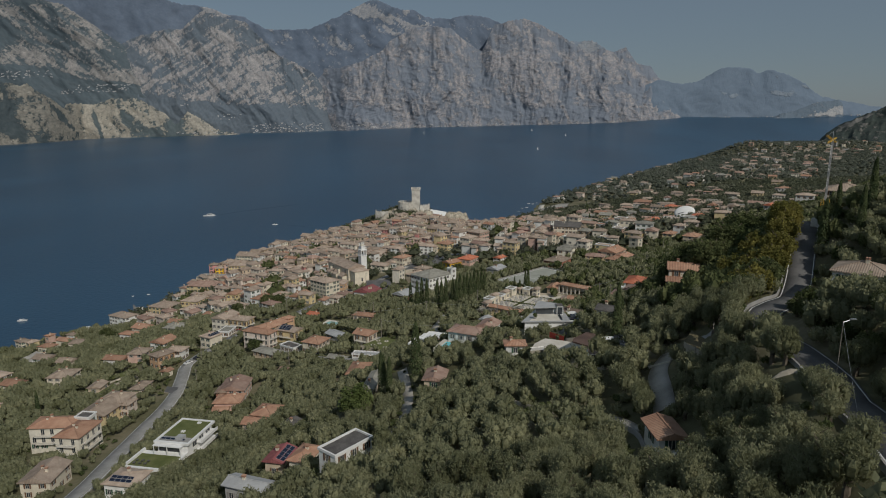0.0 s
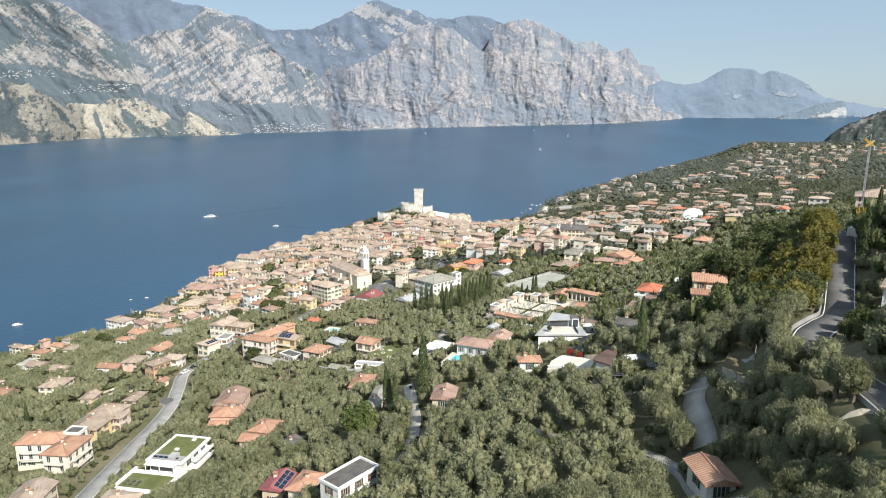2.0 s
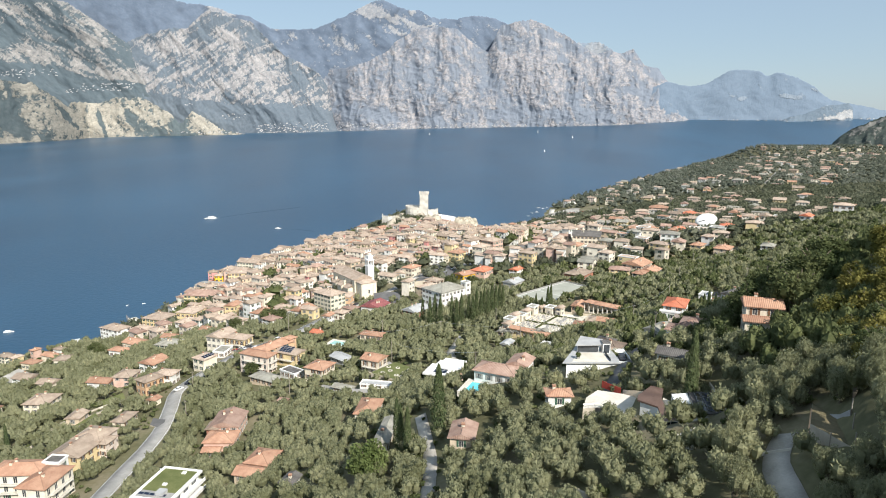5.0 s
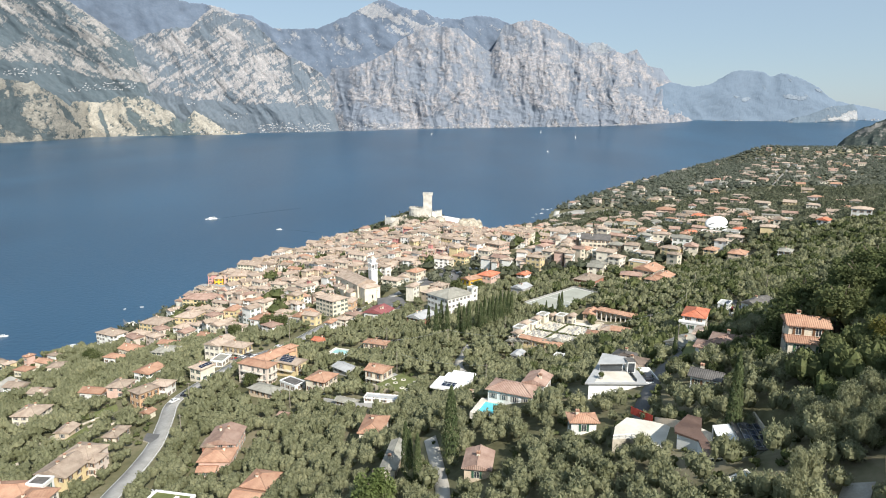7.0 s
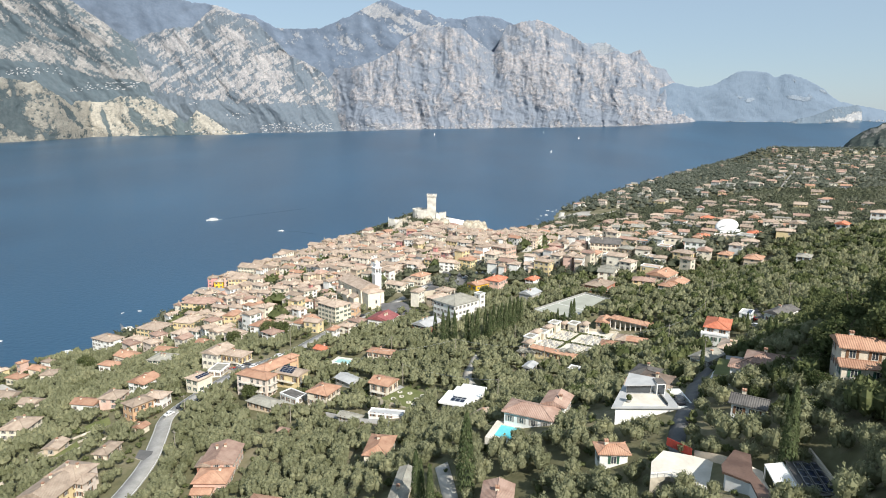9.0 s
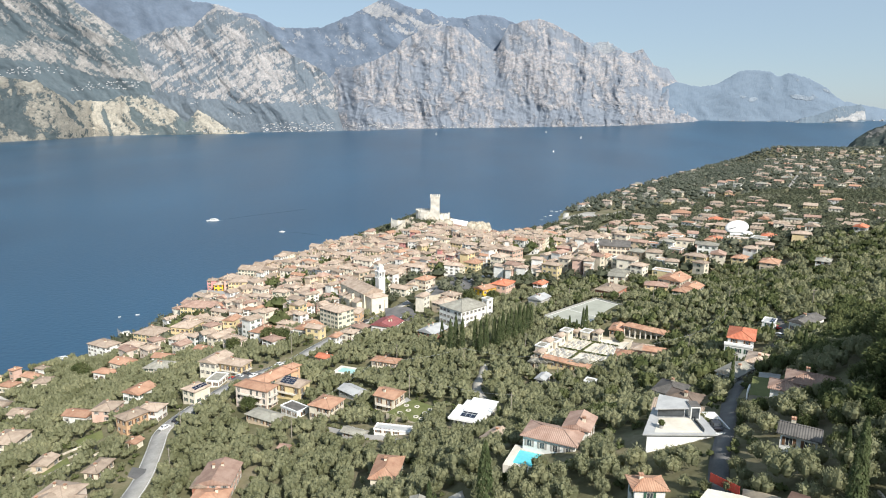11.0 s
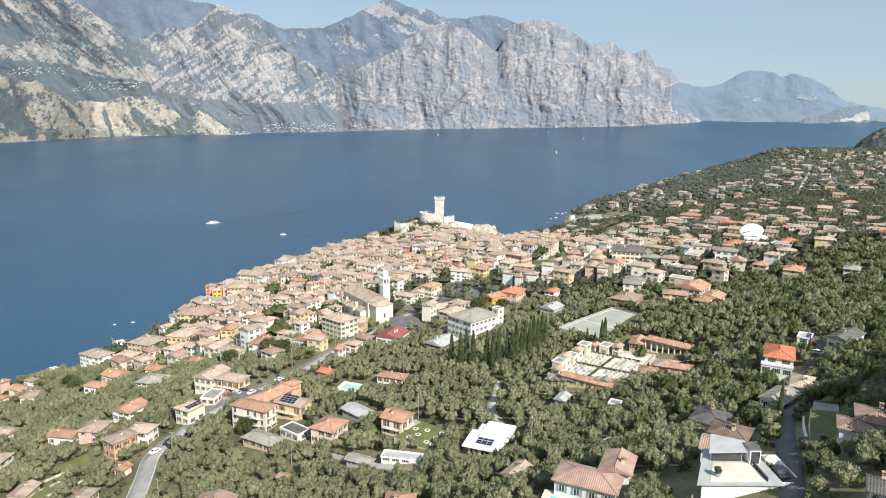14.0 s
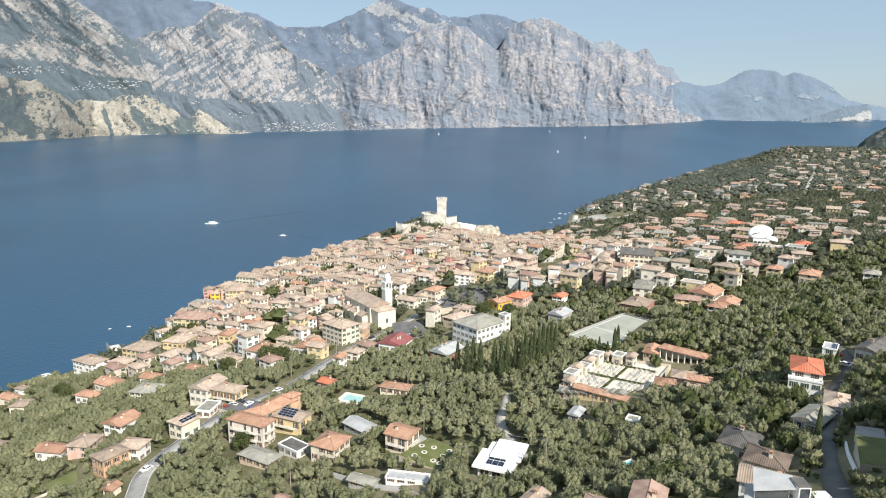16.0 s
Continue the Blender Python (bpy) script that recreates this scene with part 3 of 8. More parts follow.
mountain("forested_ridge", "haze-blue forested ridge with a bare rocky summit",
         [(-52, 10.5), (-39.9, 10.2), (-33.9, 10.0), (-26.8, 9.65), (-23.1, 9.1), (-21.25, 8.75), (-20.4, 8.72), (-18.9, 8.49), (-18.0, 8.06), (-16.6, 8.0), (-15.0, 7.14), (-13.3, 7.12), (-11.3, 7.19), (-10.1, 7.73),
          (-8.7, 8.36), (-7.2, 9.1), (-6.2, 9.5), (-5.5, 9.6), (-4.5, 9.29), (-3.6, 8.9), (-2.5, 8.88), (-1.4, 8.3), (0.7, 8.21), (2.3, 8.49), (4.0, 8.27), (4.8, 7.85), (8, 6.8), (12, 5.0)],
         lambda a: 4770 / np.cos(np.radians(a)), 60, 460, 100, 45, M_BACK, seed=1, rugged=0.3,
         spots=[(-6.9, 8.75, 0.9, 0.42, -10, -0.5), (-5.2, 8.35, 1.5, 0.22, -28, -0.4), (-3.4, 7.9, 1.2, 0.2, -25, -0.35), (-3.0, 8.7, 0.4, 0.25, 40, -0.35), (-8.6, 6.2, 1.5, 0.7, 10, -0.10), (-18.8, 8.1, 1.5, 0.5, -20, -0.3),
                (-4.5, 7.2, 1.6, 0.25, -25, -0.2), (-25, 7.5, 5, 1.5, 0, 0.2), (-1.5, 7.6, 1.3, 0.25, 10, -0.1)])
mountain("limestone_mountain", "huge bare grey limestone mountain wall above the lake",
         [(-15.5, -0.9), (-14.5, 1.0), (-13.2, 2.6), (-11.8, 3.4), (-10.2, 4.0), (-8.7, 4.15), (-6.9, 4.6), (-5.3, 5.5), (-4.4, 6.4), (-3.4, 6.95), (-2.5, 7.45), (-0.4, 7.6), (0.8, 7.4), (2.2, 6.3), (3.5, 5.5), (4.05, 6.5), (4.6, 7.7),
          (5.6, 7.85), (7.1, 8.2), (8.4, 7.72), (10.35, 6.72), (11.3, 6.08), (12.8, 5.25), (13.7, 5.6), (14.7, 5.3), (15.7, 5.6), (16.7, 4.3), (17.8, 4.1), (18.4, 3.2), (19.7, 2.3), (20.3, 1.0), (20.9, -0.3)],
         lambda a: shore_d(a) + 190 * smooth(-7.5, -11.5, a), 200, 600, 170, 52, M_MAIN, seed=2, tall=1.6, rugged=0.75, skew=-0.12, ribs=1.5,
         # the third spot draws dark shadows on the rock as scrub
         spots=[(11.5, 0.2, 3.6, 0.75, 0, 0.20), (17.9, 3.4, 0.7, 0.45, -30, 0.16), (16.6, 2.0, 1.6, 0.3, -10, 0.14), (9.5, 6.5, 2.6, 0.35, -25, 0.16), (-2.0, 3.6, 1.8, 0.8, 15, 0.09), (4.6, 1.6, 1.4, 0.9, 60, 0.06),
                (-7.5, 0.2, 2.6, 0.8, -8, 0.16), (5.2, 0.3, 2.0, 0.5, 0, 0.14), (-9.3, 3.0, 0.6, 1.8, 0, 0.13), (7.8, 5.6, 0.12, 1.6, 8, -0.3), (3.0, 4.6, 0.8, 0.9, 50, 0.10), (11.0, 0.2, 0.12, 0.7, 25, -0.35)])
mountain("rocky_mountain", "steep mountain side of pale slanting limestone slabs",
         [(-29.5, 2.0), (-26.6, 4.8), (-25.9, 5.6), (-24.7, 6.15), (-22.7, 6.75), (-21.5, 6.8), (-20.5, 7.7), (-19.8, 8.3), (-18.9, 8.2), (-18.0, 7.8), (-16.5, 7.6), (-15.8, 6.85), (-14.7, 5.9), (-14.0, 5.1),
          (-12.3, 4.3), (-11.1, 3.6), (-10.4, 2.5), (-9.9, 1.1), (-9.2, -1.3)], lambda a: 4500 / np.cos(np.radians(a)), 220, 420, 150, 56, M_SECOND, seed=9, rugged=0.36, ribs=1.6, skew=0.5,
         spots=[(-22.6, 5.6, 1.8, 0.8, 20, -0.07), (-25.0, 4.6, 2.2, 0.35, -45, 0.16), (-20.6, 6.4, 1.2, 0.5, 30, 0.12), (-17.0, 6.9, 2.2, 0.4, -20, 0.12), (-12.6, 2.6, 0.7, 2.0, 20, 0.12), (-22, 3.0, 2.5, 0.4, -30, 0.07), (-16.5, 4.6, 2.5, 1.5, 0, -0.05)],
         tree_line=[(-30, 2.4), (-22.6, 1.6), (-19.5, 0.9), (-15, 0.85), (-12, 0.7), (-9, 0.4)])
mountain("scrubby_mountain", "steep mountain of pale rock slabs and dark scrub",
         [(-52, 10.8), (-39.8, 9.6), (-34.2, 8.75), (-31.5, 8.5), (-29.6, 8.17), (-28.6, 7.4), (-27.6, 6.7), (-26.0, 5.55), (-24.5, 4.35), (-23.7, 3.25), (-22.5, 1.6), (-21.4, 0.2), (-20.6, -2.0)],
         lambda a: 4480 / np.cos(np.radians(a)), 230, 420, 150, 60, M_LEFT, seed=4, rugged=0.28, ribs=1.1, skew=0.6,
         # the first spot is a cloud's shadow, painted in as thicker dark scrub
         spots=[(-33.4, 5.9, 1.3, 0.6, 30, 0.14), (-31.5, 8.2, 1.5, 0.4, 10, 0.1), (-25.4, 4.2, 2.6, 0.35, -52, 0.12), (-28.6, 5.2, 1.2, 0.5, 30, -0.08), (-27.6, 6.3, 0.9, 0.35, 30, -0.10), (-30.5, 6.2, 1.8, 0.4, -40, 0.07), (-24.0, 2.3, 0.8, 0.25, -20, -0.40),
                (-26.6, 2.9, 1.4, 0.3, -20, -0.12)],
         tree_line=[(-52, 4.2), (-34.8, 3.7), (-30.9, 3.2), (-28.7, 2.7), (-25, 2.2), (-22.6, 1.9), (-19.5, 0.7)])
mountain("shore_cliff", "sunlit pale limestone cliffs along the water",
         [(-52, 2.9), (-40.9, 2.86), (-34.8, 2.6), (-32.6, 2.3), (-31.0, 1.25), (-30.4, 0.7), (-30.0, 0.98), (-28.4, 0.85), (-27.2, 1.28), (-25.1, 1.4), (-23.3, 0.3), (-22.5, -0.7), (-21.5, 0.3),
          (-20.4, -0.35), (-19.4, -1.05), (-18.5, -1.4), (-16.5, -1.6)], lambda a: shore_d(a) * 0.98, 60, 420, 60, 34, M_CLIFF, seed=6, tall=1.6, ribs=1.3, skew=0.35, jag=1.6,
         spots=[(-34.6, 0.2, 1.5, 0.9, -50, 0.30), (-33.0, -1.4, 1.6, 0.5, -20, 0.14), (-30.6, 0.0, 0.16, 1.3, 35, 0.28), (-28.2, -0.6, 0.14, 1.4, 12, 0.30), (-25.9, -0.6, 0.3, 1.2, 30, 0.22), (-24.2, -1.3, 1.2, 0.3, -25, 0.25),
                (-22.6, -0.9, 0.7, 0.9, 0, 0.3), (-34.0, 1.3, 0.12, 0.9, 5, 0.25), (-18.8, -1.3, 1.5, 0.3, 0, 0.12), (-31.6, 1.9, 1.6, 0.2, -35, 0.18), (-26.3, 1.2, 1.8, 0.18, 5, 0.10), (-38, 0.5, 2, 1.5, 0, 0.2)])

# ---- roads and paved ground ----
BUSY = []      # discs (x, y, radius) that no tree may stand in
WAYS = []      # (points, half width) of the roads


def resample(pts, step):
    """A smooth line through the points, at even steps."""
    P = np.array(pts, float)
    P = np.vstack([2 * P[0] - P[1], P, 2 * P[-1] - P[-2]])
    out = []
    for k in range(1, len(P) - 2):
        n = max(2, int(np.hypot(*(P[k + 1] - P[k])) / step))
        for t in np.arange(n) / n:
            a, b, c, d = P[k - 1:k + 3]
            out.append(0.5 * (2 * b + (c - a) * t + (2 * a - 5 * b + 4 * c - d) * t * t + (3 * b - a - 3 * c + d) * t ** 3))
    out.append(P[-2])
    return np.array(out)


def ribbon(pts, off0, off1, lift, level=True, skirt=0.0):
    P = resample(pts, 3.0)
    T = np.gradient(P, axis=0)
    T /= np.hypot(T[:, 0], T[:, 1])[:, None]
    N = np.stack([-T[:, 1], T[:, 0]], 1)
    L, R = P + N * off0, P + N * off1
    zc = np.maximum(np.maximum(ground(L[:, 0], L[:, 1]), ground(R[:, 0], R[:, 1])), ground(P[:, 0], P[:, 1])) if level else ground(P[:, 0], P[:, 1])
    zc = zc + lift
    zl, zr = (zc, zc) if level else (ground(L[:, 0], L[:, 1]) + lift, ground(R[:, 0], R[:, 1]) + lift)
    rows = [np.column_stack([L, zl]), np.column_stack([P, np.maximum(zc, (zl + zr) / 2)]), np.column_stack([R, zr])]
    if skirt:
        rows = [np.column_stack([L, zl - skirt])] + rows + [np.column_stack([R, zr - skirt])]
    V = np.stack(rows, 1)
    return V.reshape(-1, 3), grid_quads(len(P), V.shape[1])[:, ::-1], P, N, zc


def road(pts, width, material, label, lines=False, name="road", edges=False):
    v, q, P, N, zc = ribbon(pts, width / 2, -width / 2, 0.2, level=lines, skirt=1.0)
    ob = tagged(new(name, big_mesh(name, v, q, material)), label, "road", kind="structure")
    if lines:
        for side in (1, -1):
            V = np.stack([np.column_stack([P + N * side * (width / 2 - o), zc + 0.012]) for o in (0.25, 0.42)], 1)
            mk = part("marking", big_mesh("marking", V.reshape(-1, 3), grid_quads(len(P), 2), PAINT), ob)
    if edges:
        for side in (1, -1):
            V = np.stack([np.column_stack([P + N * side * (width / 2 - o), ground(*(P + N * side * width / 2).T) * (1 - 2 * o / width) + zc * 2 * o / width - 0.2 * 2 * o / width + 0.23]) for o in (0.22, 0.40)], 1)
            part("marking", big_mesh("marking", V.reshape(-1, 3), grid_quads(len(P), 2), PAINT), ob)
    WAYS.append((P, width / 2))
    return P, N, zc


RP, RN, RZ = road(CUT,
                  5.8, ASPHALT, "winding grey asphalt mountain road with white edge lines", True)
road([(-109, 120), (-108.5, 140), (-109.2, 163.8), (-112.0, 183.9), (-114.2, 200.4), (-116.0, 218.2), (-116.8, 236.8), (-118.7, 253.6), (-123.8, 273.2), (-128.0, 288.5), (-126.4, 302), (-121.5, 317),
      (-113.5, 334.6), (-102.2, 347.7), (-94.8, 361), (-88.4, 385.1), (-78.1, 421), (-66.5, 443.4), (-54.0, 466), (-41, 486.7), (-27.7, 510.4), (-13, 522), (8, 520), (34, 510)],
     6.2, CONCRETE, "pale grey village road between the gardens", edges=True)
WAYS[-1] = (WAYS[-1][0], WAYS[-1][1] + 2.0)      # open verges
WAYS.append((WAYS[-1][0] + np.array([0.8, -2.2]), 3.4))
road([(27, 161), (31.3, 172.0), (35.6, 180.6), (41.5, 192.2), (52.0, 214.3), (66, 238), (80, 262), (95, 284), (107, 297), (117, 312.8), (124, 335)], 3.4, ASPHALT, "narrow shaded asphalt lane between villas", name="lane")
road([(34.3, 96.0), (35.3, 99.4), (36.4, 104.3), (37.6, 109.6), (39.7, 113.2), (42.2, 116.0)], 3.4, GRAVEL, "pale gravel yard beside a garden hut", name="driveway")
road([(-15, 128), (-13.2, 140), (-12.8, 150), (-12.8, 160.6), (-14.1, 173.2), (-16.5, 191.8)], 3.0, GRAVEL, "white gravel garden path between cypresses", name="path")
road([(-1, 268), (-3.7, 279.7), (-6.8, 294.2), (-7.1, 305.7), (-4.4, 318.2), (-2.4, 332.2)], 3.6, GRAVEL, "pale curved drive through the olive grove", name="driveway")
road([(40, 532), (83, 600), (110, 690), (135.5, 767.0), (167.3, 850.1), (197.1, 928.4), (260, 1010)], 7.0, CONCRETE, "straight pale street leading out of the town", name="street")
WAYS.append((WAYS[-1][0], 7.5))
road([(178, 1088), (198, 1060), (222, 1028)], 56.0, GRAVEL, "wide pale gravel car park behind the beach", name="car_park")
road([(157, 1030), (161, 1056), (167, 1094), (175, 1130)], 9.0, PALE, "narrow pale shingle beach along the lake", name="beach")
road([(380, 860), (446.4, 960.8), (500.1, 1055.5), (619.5, 1260.2), (760, 1500)], 6.0, GRAVEL, "steep pale lane climbing the far slope", name="lane")


def patch(name, pts, material, label, lift=0.25, depth=1.5, category="paving", kind="structure", dense=False):
    """Level paved ground with four corners, on a low plinth."""
    z = max(gz(x, y) for x, y in pts) * 0.5 + np.mean([gz(x, y) for x, y in pts]) * 0.5 + lift
    s = Shape()
    n = len(pts)
    s.face([(x, y, z) for x, y in pts])
    for i in range(n):
        a, b = pts[i], pts[(i + 1) % n]
        s.face([(*b, z), (*a, z), (*a, z - depth - 4), (*b, z - depth - 4)], 1)
    ob = tagged(new(name, s.mesh(name, material, WALL["stone"])), label, category, kind=kind)
    c = np.mean(np.array(pts), 0)
    for x, y in pts:
        for t in (0.0, 0.35, 0.7):
            BUSY.append((c[0] * t + x * (1 - t), c[1] * t + y * (1 - t), 3.5))
    return z


road([(26.3, 101.5), (28.3, 97.5), (29.6, 93.8), (32.6, 95.8)], 1.7, GRAVEL, "narrow pale garden path by the hut", name="path")
road([(28.4, 84.5), (29.4, 80.6), (31.6, 77.8)], 2.4, PALE, "white paved yard in front of the hut", name="yard")


def low_wall(pts, h, t, material, label, name="garden_wall", down=1.5):
    """A wall that follows the ground along a line."""
    P = resample(pts, 2.0)
    T = np.gradient(P, axis=0)
    T /= np.hypot(T[:, 0], T[:, 1])[:, None]
    N = np.stack([-T[:, 1], T[:, 0]], 1) * t / 2
    z = ground(P[:, 0], P[:, 1])
    L, R = P + N, P - N
    V = np.stack([np.column_stack([L, z - down]), np.column_stack([L, z + h]), np.column_stack([R, z + h]), np.column_stack([R, z - down])], 1)
    tagged(new(name, big_mesh(name, V.reshape(-1, 3), grid_quads(len(P), 4), material)), label, "wall", kind="structure")
    for p in P:
        BUSY.append((p[0], p[1] - 1.0, 1.6))


low_wall([(26.1, 100), (28.5, 92.8), (28.0, 86.5), (27.4, 81), (26.2, 72)], 0.9, 0.35, CONCRETE, "curving concrete retaining wall of the hut's terrace")
low_wall([(11.9, 121), (14.5, 114.5), (16.9, 110.7), (20, 107)], 0.9, 0.5, STONE, "rough dry-stone terrace wall in the olive grove", "terrace_wall")
low_wall([(42.6, 79.3), (44.5, 78.2), (46.2, 77.3)], 0.4, 0.4, STONE, "short dry-stone wall below the road", "terrace_wall")
PLOT = [(42.9, 111.6), (47.0, 118.4), (48.0, 110.9), (44.8, 104.6)]
patch("garden_plot", PLOT, surface("bare_garden_soil", (0.09, 0.085, 0.045), (0.19, 0.155, 0.09), 4, 0.5, 0.95, 0.05), "small level garden plot of brown earth and grass", -0.6, category="garden")
low_wall([PLOT[0], (44.9, 115.0), PLOT[1]], 0.9, 0.3, WALL["orange"], "low reddish garden wall beside the yard")
low_wall([PLOT[1], (47.5, 114.6), PLOT[2]], 0.7, 0.3, CONCRETE, "low grey concrete wall behind the garden plot")
low_wall([(36.6, 114.4), (38.6, 113.1), (40.6, 111.6)], 0.5, 0.25, PALE, "low pale wall across the gravel yard")
for px0, py0 in (PLOT[0], PLOT[3], (43.8, 108.2), PLOT[2], (46.4, 107.8)):
    s = Shape()
    s.box(-0.06, -0.06, -2, 0.06, 0.06, 2.2)
    s.box(-0.09, -0.09, 2.2, 0.09, 0.09, 2.28)
    tagged(new("fence_post", s.mesh("fence_post", WOODPOLE)), "thin grey fence post beside the garden plot", "post", "fence posts").matrix_world = pose(px0, py0, gz(px0, py0))
for x, y, r in ((30.3, 77.5, 4.2), (28, 80.5, 3.2), (31.5, 74.5, 3.0), (24.6, 74.5, 2.2), (38.5, 104, 2.0), (35, 93, 2.5), (44.5, 112, 3.5), (27.5, 97, 2.2)):
    BUSY.append((x, y, r))
# the verge between the road and the slope below stays open
for k in range(0, len(RP)):
    if RP[k][1] < 150:
        for o in (4.4,):
            BUSY.append((RP[k][0] + RN[k][0] * o, RP[k][1] + RN[k][1] * o - 1.0, 1.0))
    if 100 < RP[k][1] < 130:
        BUSY.append((RP[k][0] - RN[k][0] * 6, RP[k][1] - RN[k][1] * 6, 3.0))

# guard wall on the outer side of the mountain road
s = Shape()
for k in range(len(RP) - 1):
    a, b = RP[k] + RN[k] * 3.1, RP[k + 1] + RN[k + 1] * 3.1
    a2, b2 = RP[k] + RN[k] * 3.35, RP[k + 1] + RN[k + 1] * 3.35
    za, zb = RZ[k], RZ[k + 1]
    s.face([(*a, za - 3), (*b, zb - 3), (*b, zb + 0.6), (*a, za + 0.6)])
    s.face([(*b2, zb - 3), (*a2, za - 3), (*a2, za + 0.6), (*b2, zb + 0.6)])
    s.face([(*a, za + 0.6), (*b, zb + 0.6), (*b2, zb + 0.6), (*a2, za + 0.6)])
tagged(new("roadside_wall", s.mesh("roadside_wall", CONCRETE)), "low pale concrete guard wall along the road bend", "wall", kind="structure")

# ---- houses ----


def window_mesh(w, h, shutter, name="window"):
    """One moulded window: frame, two recessed panes and open shutters, all of one piece."""
    xs = [-w / 2 - 0.08, -w / 2, -0.04, 0.04, w / 2, w / 2 + 0.08]
    kind = [0, 1, 0, 1, 0]
    if shutter is not None:
        xs = [xs[0] - w / 2] + xs + [xs[-1] + w / 2]
        kind = [2] + kind + [2]
    zs = [-0.1, 0.0, h, h + 0.08]
    v, f, m = [], [], []
    n = len(xs)
    for z in zs:
        v += [(x, -0.06, z) for x in xs]
    for r in range(3):
        for k in range(n - 1):
            a, b, c, e = r * n + k, r * n + k + 1, (r + 1) * n + k + 1, (r + 1) * n + k
            if kind[k] == 1 and r == 1:
                q = len(v)
                v += [(v[i][0], 0.0, v[i][2]) for i in (a, b, c, e)]
                for i, (g, hh) in enumerate(((a, b), (b, c), (c, e), (e, a))):
                    f.append((g, hh, q + (i + 1) % 4, q + i))
                    m.append(0)
                f.append((q, q + 1, q + 2, q + 3))
                m.append(1)
            else:
                f.append((a, b, c, e))
                m.append(2 if kind[k] == 2 else 0)
    edge = [(k, k + 1) for k in range(n - 1)] + [(r * n + n - 1, (r + 1) * n + n - 1) for r in range(3)] + [(3 * n + k + 1, 3 * n + k) for k in reversed(range(n - 1))] + [((r + 1) * n, r * n) for r in reversed(range(3))]
    back = {}
    for g, hh in (edge if shutter is None else ()):
        for i in (g, hh):
            if i not in back:
                back[i] = len(v)
                v.append((v[i][0], 0.03, v[i][2]))
        f.append((hh, g, back[g], back[hh]))
        m.append(0)
    me = bpy.data.meshes.new(name)
    me.from_pydata(v, [], f)
    for mt in (FRAME, GLASS) + ((shutter,) if shutter is not None else ()):
        me.materials.append(mt)
    me.polygons.foreach_set("material_index", m)
    me.update()
    return me


WINDOWS = [window_mesh(1.0, 1.45, sh) for sh in SHUT]
WIDE = window_mesh(2.4, 2.0, None)
DOOR_WIN = window_mesh(1.1, 2.1, SHUT[0])
DOOR_PALE = window_mesh(1.1, 2.1, None)


def roof_mesh(kind, w, d, material, over=0.6, pitch=0.34):
    """Roof over a w x d plan with its eaves at z = 0; the ridge runs along the longer side."""
    s = Shape()
    W, D = w / 2 + over, d / 2 + over
    t = 0.2
    if kind == "flat":
        s.box(-W + over - 0.15, -D + over - 0.15, -0.05, W - over + 0.15, D - over + 0.15, 0.12, 0)
        for x0, y0, x1, y1 in ((-w / 2 - 0.2, -d / 2 - 0.2, w / 2 + 0.2, -d / 2 + 0.15), (-w / 2 - 0.2, d / 2 - 0.15, w / 2 + 0.2, d / 2 + 0.2),
                               (-w / 2 - 0.2, -d / 2 + 0.15, -w / 2 + 0.15, d / 2 - 0.15), (w / 2 - 0.15, -d / 2 + 0.15, w / 2 + 0.2, d / 2 - 0.15)):
            s.box(x0, y0, -0.06, x1, y1, 0.5, 1)
        return s.mesh("roof", material, WHITE)
    turn = d > w
    if turn:
        W, D = D, W
    r = D * pitch
    k = W - D if kind == "hip" else W
    k = max(k, 0.05)
    f = (lambda x, y, z: (-y, x, z)) if turn else (lambda x, y, z: (x, y, z))
    a, b, c, e = (-W, -D, 0), (W, -D, 0), (W, D, 0), (-W, D, 0)
    p, q = (-k, 0, r), (k, 0, r)
    up = lambda v: (v[0], v[1], v[2] + t)
    for face in ([up(a), up(b), up(q), up(p)], [up(c), up(e), up(p), up(q)], [up(b), up(c), up(q)], [up(e), up(a), up(p)], [e, c, b, a]):
        s.face([f(*v) for v in face])
    for g, h in ((a, b), (b, c), (c, e), (e, a)):
        s.face([f(*v) for v in (g, h, up(h), up(g))])
    if kind == "hip":
        # ridge and hip caps
        for g, h in ((p, q), (a, p), (e, p), (b, q), (c, q)):
            s.tube(f(*up(g)), f(*up(h)), 0.13, 0.13, 5)
    else:
        s.tube(f(*up(p)), f(*up(q)), 0.14, 0.14, 5)
    return s.mesh("roof", material)


CHIMNEY = Shape()
CHIMNEY.box(-0.35, -0.3, -1.6, 0.35, 0.3, 0.9, 0)
CHIMNEY.box(-0.45, -0.4, 0.9, 0.45, 0.4, 1.0, 1)
CHIMNEY.box(-0.28, -0.24, 1.0, 0.28, 0.24, 1.2, 1)
CHIMNEY.box(-0.45, -0.4, 1.2, 0.45, 0.4, 1.28, 1)
CHIMNEY = CHIMNEY.mesh("chimney", WALL["cream"], ROOF["tile"])
PANEL_MESH = Shape()
PANEL_MESH.box(-0.8, -0.5, 0, 0.8, 0.5, 0.05, 0)
PANEL_MESH.box(-0.76, -0.46, 0.05, 0.76, 0.46, 0.055, 1)
PANEL_MESH = PANEL_MESH.mesh("solar_panel", ALU, PANEL)
WORD = {"cream": "cream plastered", "white": "white plastered", "yellow": "yellow plastered", "pink": "salmon pink", "orange": "orange plastered", "tan": "tan plastered",
        "grey": "grey rendered", "vivid": "bright yellow", "rose": "deep pink", "brick": "brick red", "pinkwhite": "pale pink", "stone": "stone built", "ivory": "ivory plastered"}
